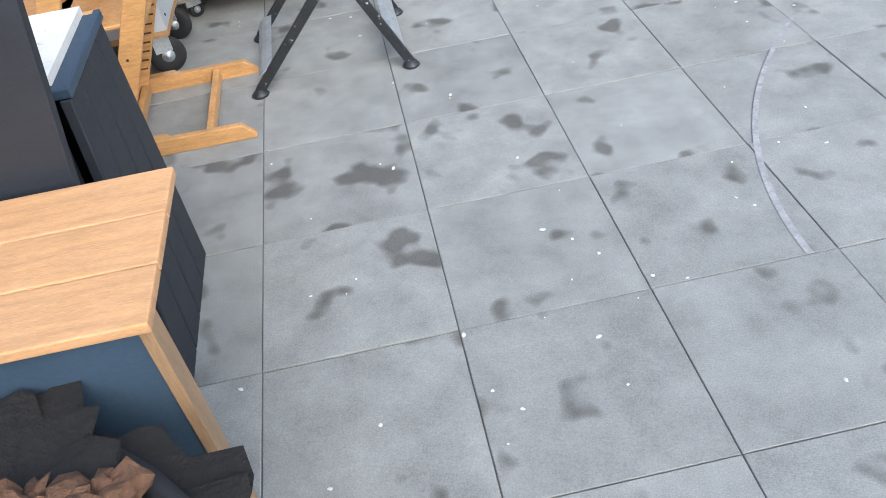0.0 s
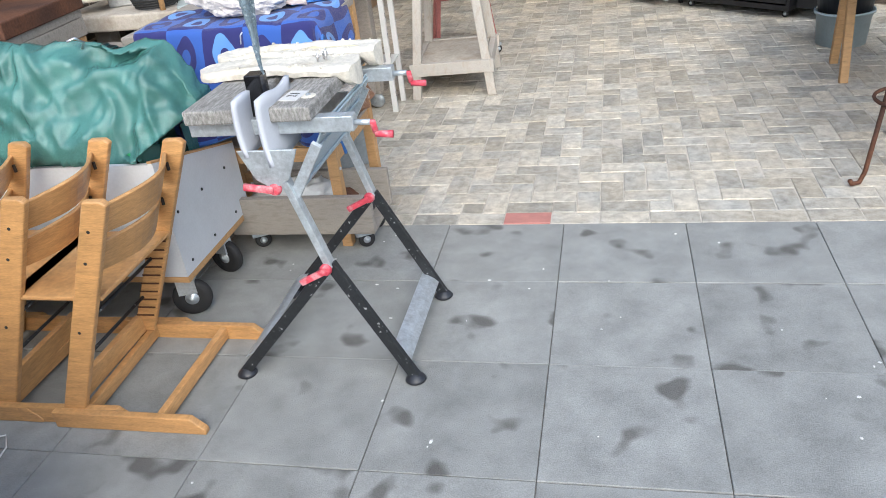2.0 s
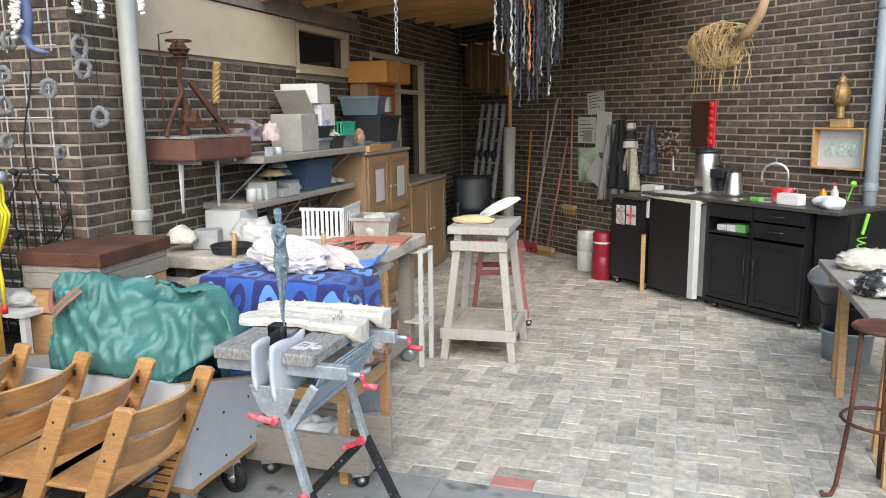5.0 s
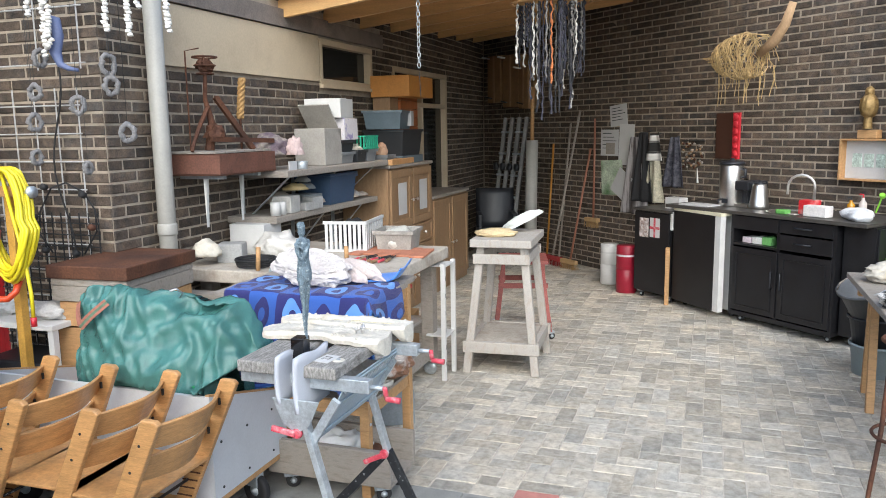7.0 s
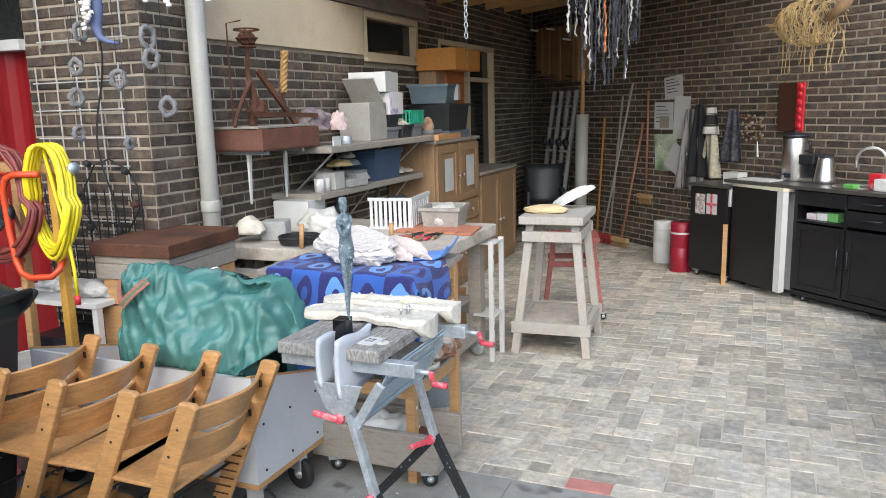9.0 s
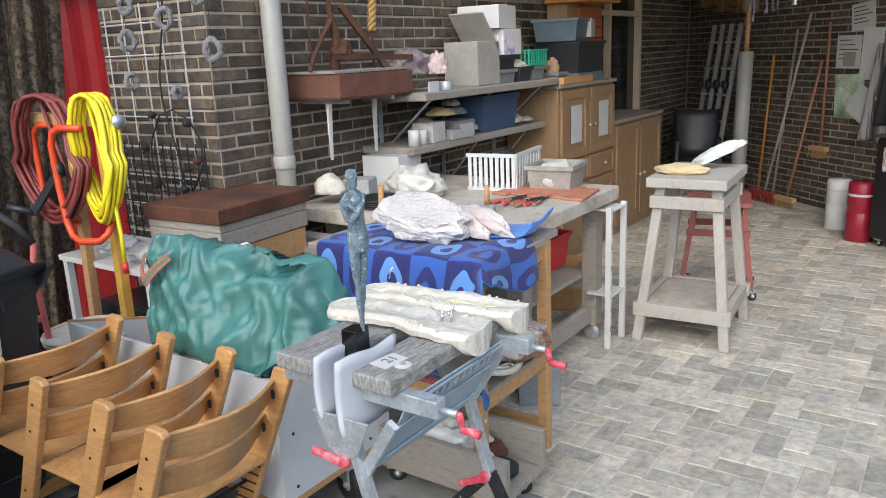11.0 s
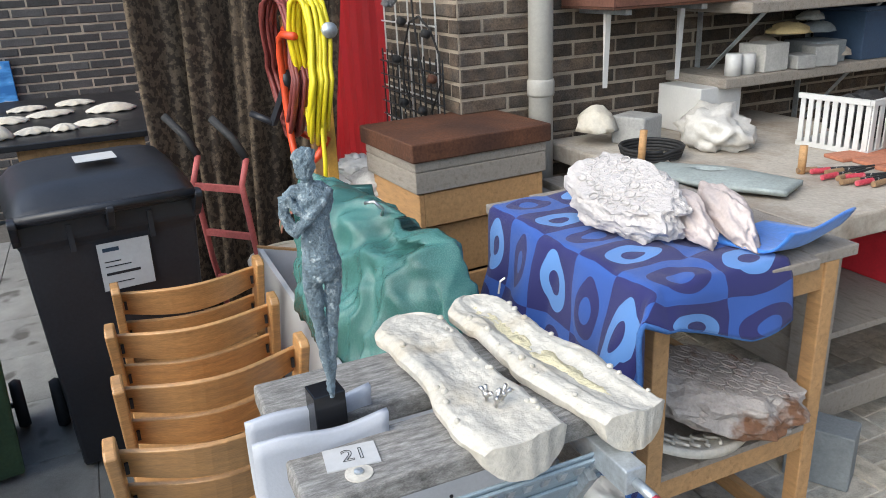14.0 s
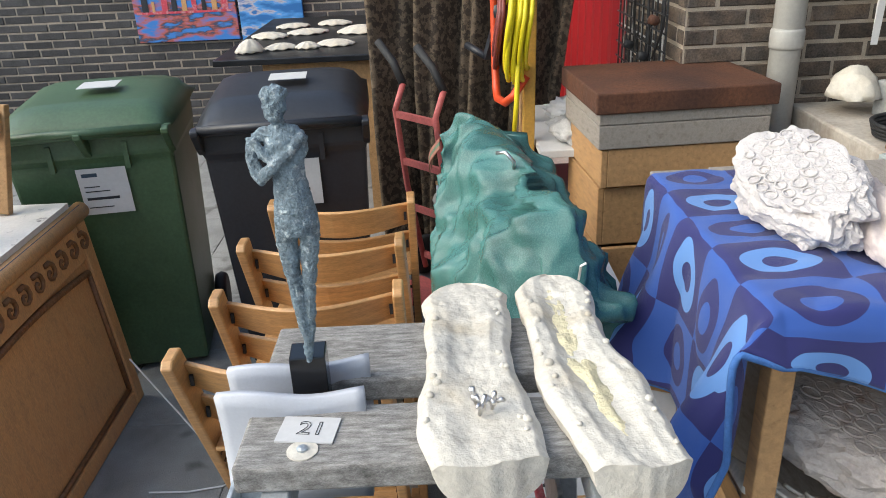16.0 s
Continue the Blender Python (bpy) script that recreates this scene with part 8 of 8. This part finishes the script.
# ---- hanging totem of knotted cords, chain ----
def totem():
    e = thing("cord_chandelier", "hanging ring of black, white and orange knotted cords", "ornament", (-0.6, 4.0, 0))
    r = random.Random(21)
    cols = [mat("cord %d" % i, c, 0.85, vary=0.3, scale=60, bump=0.6) for i, c in enumerate(((0.03, 0.03, 0.035), (0.55, 0.53, 0.5), (0.2, 0.19, 0.18), (0.05, 0.05, 0.07), (0.5, 0.17, 0.06)))]
    part("ring", rod([(0.3 * math.cos(k * 0.2618), 0.22 * math.sin(k * 0.2618), 2.62) for k in range(24)], 0.008, 6, None, True), RAWWOOD, e)
    for i in range(62):
        a = r.uniform(0, 6.28)
        k = r.uniform(0.3, 1)
        x, y = 0.29 * k * math.cos(a), 0.2 * k * math.sin(a)
        low = 1.74 + 0.35 * r.random() + 0.18 * abs(x) / 0.3 if abs(x) < 0.16 else 2.05 + 0.3 * r.random()
        n = 22
        pts = [(x + r.uniform(-0.008, 0.008), y + r.uniform(-0.008, 0.008), 2.62 - (2.62 - low) * j / n) for j in range(n + 1)]
        part("cord", rod(pts, [0.004 + 0.009 * r.random() ** 2 for _ in pts], 6), cols[4 if i == 7 else r.choice((0, 0, 0, 1, 2, 3, 3))], e)
    for a in (0, 2.1, 4.2):
        part("suspension", rod([(0.3 * math.cos(a), 0.22 * math.sin(a), 2.62), (0, 0, 2.93)], 0.003, 4), DARKSTEEL, e)


totem()
ch = thing("chain", "steel chain with a wooden handle hanging from the ceiling", "chain", (-1.5, 3.6, 0))
for k in range(16):
    z = 2.72 - 0.036 * k
    part("chain_link", rod([(0.011 * math.cos(a * 0.785) * (1 if k % 2 else 0.2), 0.011 * math.cos(a * 0.785) * (0.2 if k % 2 else 1), z + 0.024 * math.sin(a * 0.785)) for a in range(8)], 0.0035, 5, None, True), GALV, ch, smooth=True)
part("wire", rod([(0, 0, 2.13), (0.01, 0, 1.95)], 0.003, 5), DARKSTEEL, ch)

# small litter on the slabs
rl = random.Random(33)
bm = bmesh.new()
for i in range(130):
    x, y = rl.uniform(-1.2, 2.4), rl.uniform(-1.8, 1.4)
    k = rl.uniform(0.002, 0.006)
    lump(k * rl.uniform(0.8, 2), k, 0.0025, 0.3, 4, i, 1, bm, pose(x, y, 0.002, 0, 0, rl.uniform(0, 180)))
tagged(part("stone_chips", bm, WHITEPLASTIC), "scattered small white stone chips on the slabs", "chips", "", "stuff")
CHALK = mat("chalky trace", (0.34, 0.345, 0.35), 0.9, vary=0.2, alt=(0.27, 0.27, 0.28), alt_at=0.5, alt_scale=30)
solo("chalk_trace", sheet(40, 1, lambda u, v: (0.425 + 0.6 * (1 - u) ** 2 + (v - 0.5) * 0.02, 0.2 - 1.2 * u, 0.0022)), CHALK, "faint pale curved trace on the slabs", "mark")
solo("loose_string", rod([(-1.95, -0.33, 0.3), (-1.86, -0.18, 0.16), (-1.76, -0.04, 0.05), (-1.7, 0.05, 0.006), (-1.66, 0.0, 0.005), (-1.64, -0.1, 0.006), (-1.64, -0.22, 0.01)], 0.003, 5), WHITEPLASTIC, "loose white string on the slabs", "string")


# ---- pieces of the setting: slabs, pavers and bricks ----
def piece_mesh(name, x, y, z, material, chamfer=0.004):
    """A block with a chamfered upper (outer) face: x by y, from -z to 0."""
    me = bpy.data.meshes.new(name)
    c = chamfer
    v = [(0, 0, -z), (x, 0, -z), (x, y, -z), (0, y, -z), (0, 0, -c), (x, 0, -c), (x, y, -c), (0, y, -c), (c, c, 0), (x - c, c, 0), (x - c, y - c, 0), (c, y - c, 0)]
    f = [(3, 2, 1, 0), (8, 9, 10, 11)]
    for a in (0, 4):
        f += [(a + i, a + (i + 1) % 4, a + 4 + (i + 1) % 4, a + 4 + i) for i in range(4)]
    me.from_pydata(v, [], f)
    me.materials.append(material)
    return me


def lay(name, me, parent, m):
    ob = new(name, me)
    ob.parent = parent
    ob.matrix_basis = m
    return ob


def stuff(name, blocks, material, label, parent=None):
    """Many blocks joined: each is a pose and a size."""
    verts, faces = [], []
    for m, (x, y, z) in blocks:
        c = 0.004
        k = len(verts)
        for p in ((0, 0, -z), (x, 0, -z), (x, y, -z), (0, y, -z), (0, 0, -c), (x, 0, -c), (x, y, -c), (0, y, -c), (c, c, 0), (x - c, c, 0), (x - c, y - c, 0), (c, y - c, 0)):
            verts.append(tuple(m @ Vector(p)))
        faces.append(tuple(k + i for i in (8, 9, 10, 11)))
        for a in (0, 4):
            faces += [(k + a + i, k + a + (i + 1) % 4, k + a + 4 + (i + 1) % 4, k + a + 4 + i) for i in range(4)]
    me = bpy.data.meshes.new(name)
    me.from_pydata(verts, [], faces)
    me.materials.append(material)
    ob = new(name, me)
    ob.parent = parent
    return tagged(ob, label, "", "", "stuff")


rng = random.Random(4)
SANDJOINT = mat("pale sand joint", (0.5, 0.46, 0.4), 0.95, vary=0.2)
# slabs: half a metre square, up to the edge at y = 1.47
slab_floor = structure("floor", box(-6.0, 6.7, -7.9, 1.462, -0.052, -0.005), JOINT, "terrace of large grey concrete slabs with dark damp stains")
slab = piece_mesh("slab", 0.4972, 0.4972, 0.045, SLAB, 0.0018)
for i in range(-11, 13):
    for j in range(-12, 3):
        if j == 2:
            continue
        lay("slab", slab, slab_floor, pose(i * 0.5 + 0.0017, j * 0.5 + 0.0017, rng.uniform(-0.0015, 0.0015), 0, 0, 0))
half = piece_mesh("slab", 0.4972, 0.464, 0.045, SLAB, 0.0018)
for i in range(-11, 13):
    lay("slab", half, slab_floor, pose(i * 0.5 + 0.0017, 1.0017, rng.uniform(-0.001, 0.001)))

paving = structure("pavement", box(-6.0, 6.7, 1.462, 9.6, -0.052, -0.004), SANDJOINT, "brick-size grey concrete pavers in herringbone bond")
PX, PY = 0.208, 0.104


def in_paving(x, y):
    return -2.58 < x < 4.5 and y < 8.2 - 0.877 * (x + 0.92)


# a row of stretchers along the slabs, then herringbone at right angles
U = PY
blocks = []
for a in range(-12, 24):
    blocks.append((-0.265 + a * PX, 1.47, PX, PY, 0))
for a in range(-24, 48):
    for b in range(0, 76):
        X0, Y0 = -0.265 + a * U, 1.47 + U + b * U
        if not in_paving(X0, Y0):
            continue
        d = (a - b) % 4
        if d == 0:
            blocks.append((X0, Y0, PX, PY, 0))
        elif d == 3:
            blocks.append((X0, Y0, PX, PY, 1))
        elif d == 2 and b == 0:
            blocks.append((X0, Y0, PY, PY, 0))
paver = piece_mesh("paver", PX - 0.005, PY - 0.005, 0.045, PAVER, 0.003)
paver_red = piece_mesh("paver", PX - 0.005, PY - 0.005, 0.045, REDPAVER, 0.003)
blocks.sort(key=lambda q: (q[0] - 0.3) ** 2 + (q[1] - 1.4) ** 2)
rest, count = [], 0
for X0, Y0, w, h, turn in blocks:
    m = pose(X0 + 0.002 + (PY - 0.005 if turn else 0), Y0 + 0.002, rng.uniform(-0.003, 0.002), rng.uniform(-0.5, 0.5), rng.uniform(-0.5, 0.5), 90 if turn else 0)
    if count < 300 and w > 0.15:
        lay("paver", paver_red if abs(X0 + 0.265) < 0.01 and Y0 < 1.48 else paver, paving, m)
        count += 1
    else:
        rest.append((m, (w - 0.005, h - 0.005, 0.045)))
stuff("paver_field", rest, PAVER, "more grey pavers of the same bond", paving)


def brick_face(parent, m, x0, x1, z0, z1, holes, material, near, seed, course=0.0655, length=0.222, joint=0.0135):
    """Half-bond bricks on a wall face, 6 mm proud; those within near (x0, x1, z0, z1) are pieces."""
    r = random.Random(seed)
    face = m @ pose(0, -0.006, 0, 90, 0, 0)
    whole = piece_mesh("brick", length - joint, course - joint, 0.03, material)
    many, count = [], 0
    row = int(math.ceil(z0 / course))
    while (row + 1) * course <= z1 + 1e-6:
        z = row * course + joint / 2
        x = x0 - (row % 2) * length / 2
        while x < x1:
            a, b = max(x + joint / 2, x0 + 0.002), min(x + length - joint / 2, x1 - 0.002)
            x += length
            if b - a < 0.03:
                continue
            if any(a < hx1 and b > hx0 and z < hz1 and z + course - joint > hz0 for hx0, hx1, hz0, hz1 in holes):
                cut = [(hx0, hx1) for hx0, hx1, hz0, hz1 in holes if z < hz1 and z + course - joint > hz0]
                for hx0, hx1 in cut:
                    if a < hx0 < b:
                        b = hx0 - 0.002
                    elif a < hx1 < b:
                        a = hx1 + 0.002
                    elif hx0 <= a and b <= hx1:
                        b = a
                if b - a < 0.03:
                    continue
            q = face @ pose(a, z, r.uniform(-0.003, 0.003), r.uniform(-1.6, 1.6), r.uniform(-0.8, 0.8), r.uniform(-0.3, 0.3))
            if count < 300 and near[0] <= a and b <= near[1] and near[2] <= z <= near[3] and abs(b - a - length + joint) < 0.002:
                lay("brick", whole, parent, q)
                count += 1
            else:
                many.append((q, (b - a + r.uniform(-0.003, 0.003), course - joint + r.uniform(-0.002, 0.002), 0.03)))
        row += 1
    stuff("brick_field", many, material, "more bricks of the same wall", parent)


brick_face(wall_left, LEFT, 0.0, 7.4, 0.0, CEIL, ((0.5, 2.44, 2.1, 2.5), (0.4, 3.75, 2.49, 2.64), (2.48, 3.54, 2.05, 2.5), (4.05, 5.75, 0, 2.36)), BRICK, (0.0, 2.2, 0.9, 2.2), 1)
brick_face(wall_pier, PIER, 0.0, 0.86, 0.0, CEIL, (), BRICK, (0.0, 0.86, 0.5, CEIL), 2)
brick_face(wall_right, RIGHT, 0.0, 8.6, 0.0, 3.7, (), BRICK, (2.4, 5.2, 1.25, 2.1), 3)
brick_face(wall_west, WEST, 3.0, 10.0, 0.0, 2.9, (), DARKBRICK, (4.6, 7.4, 0.3, 0.9), 4)
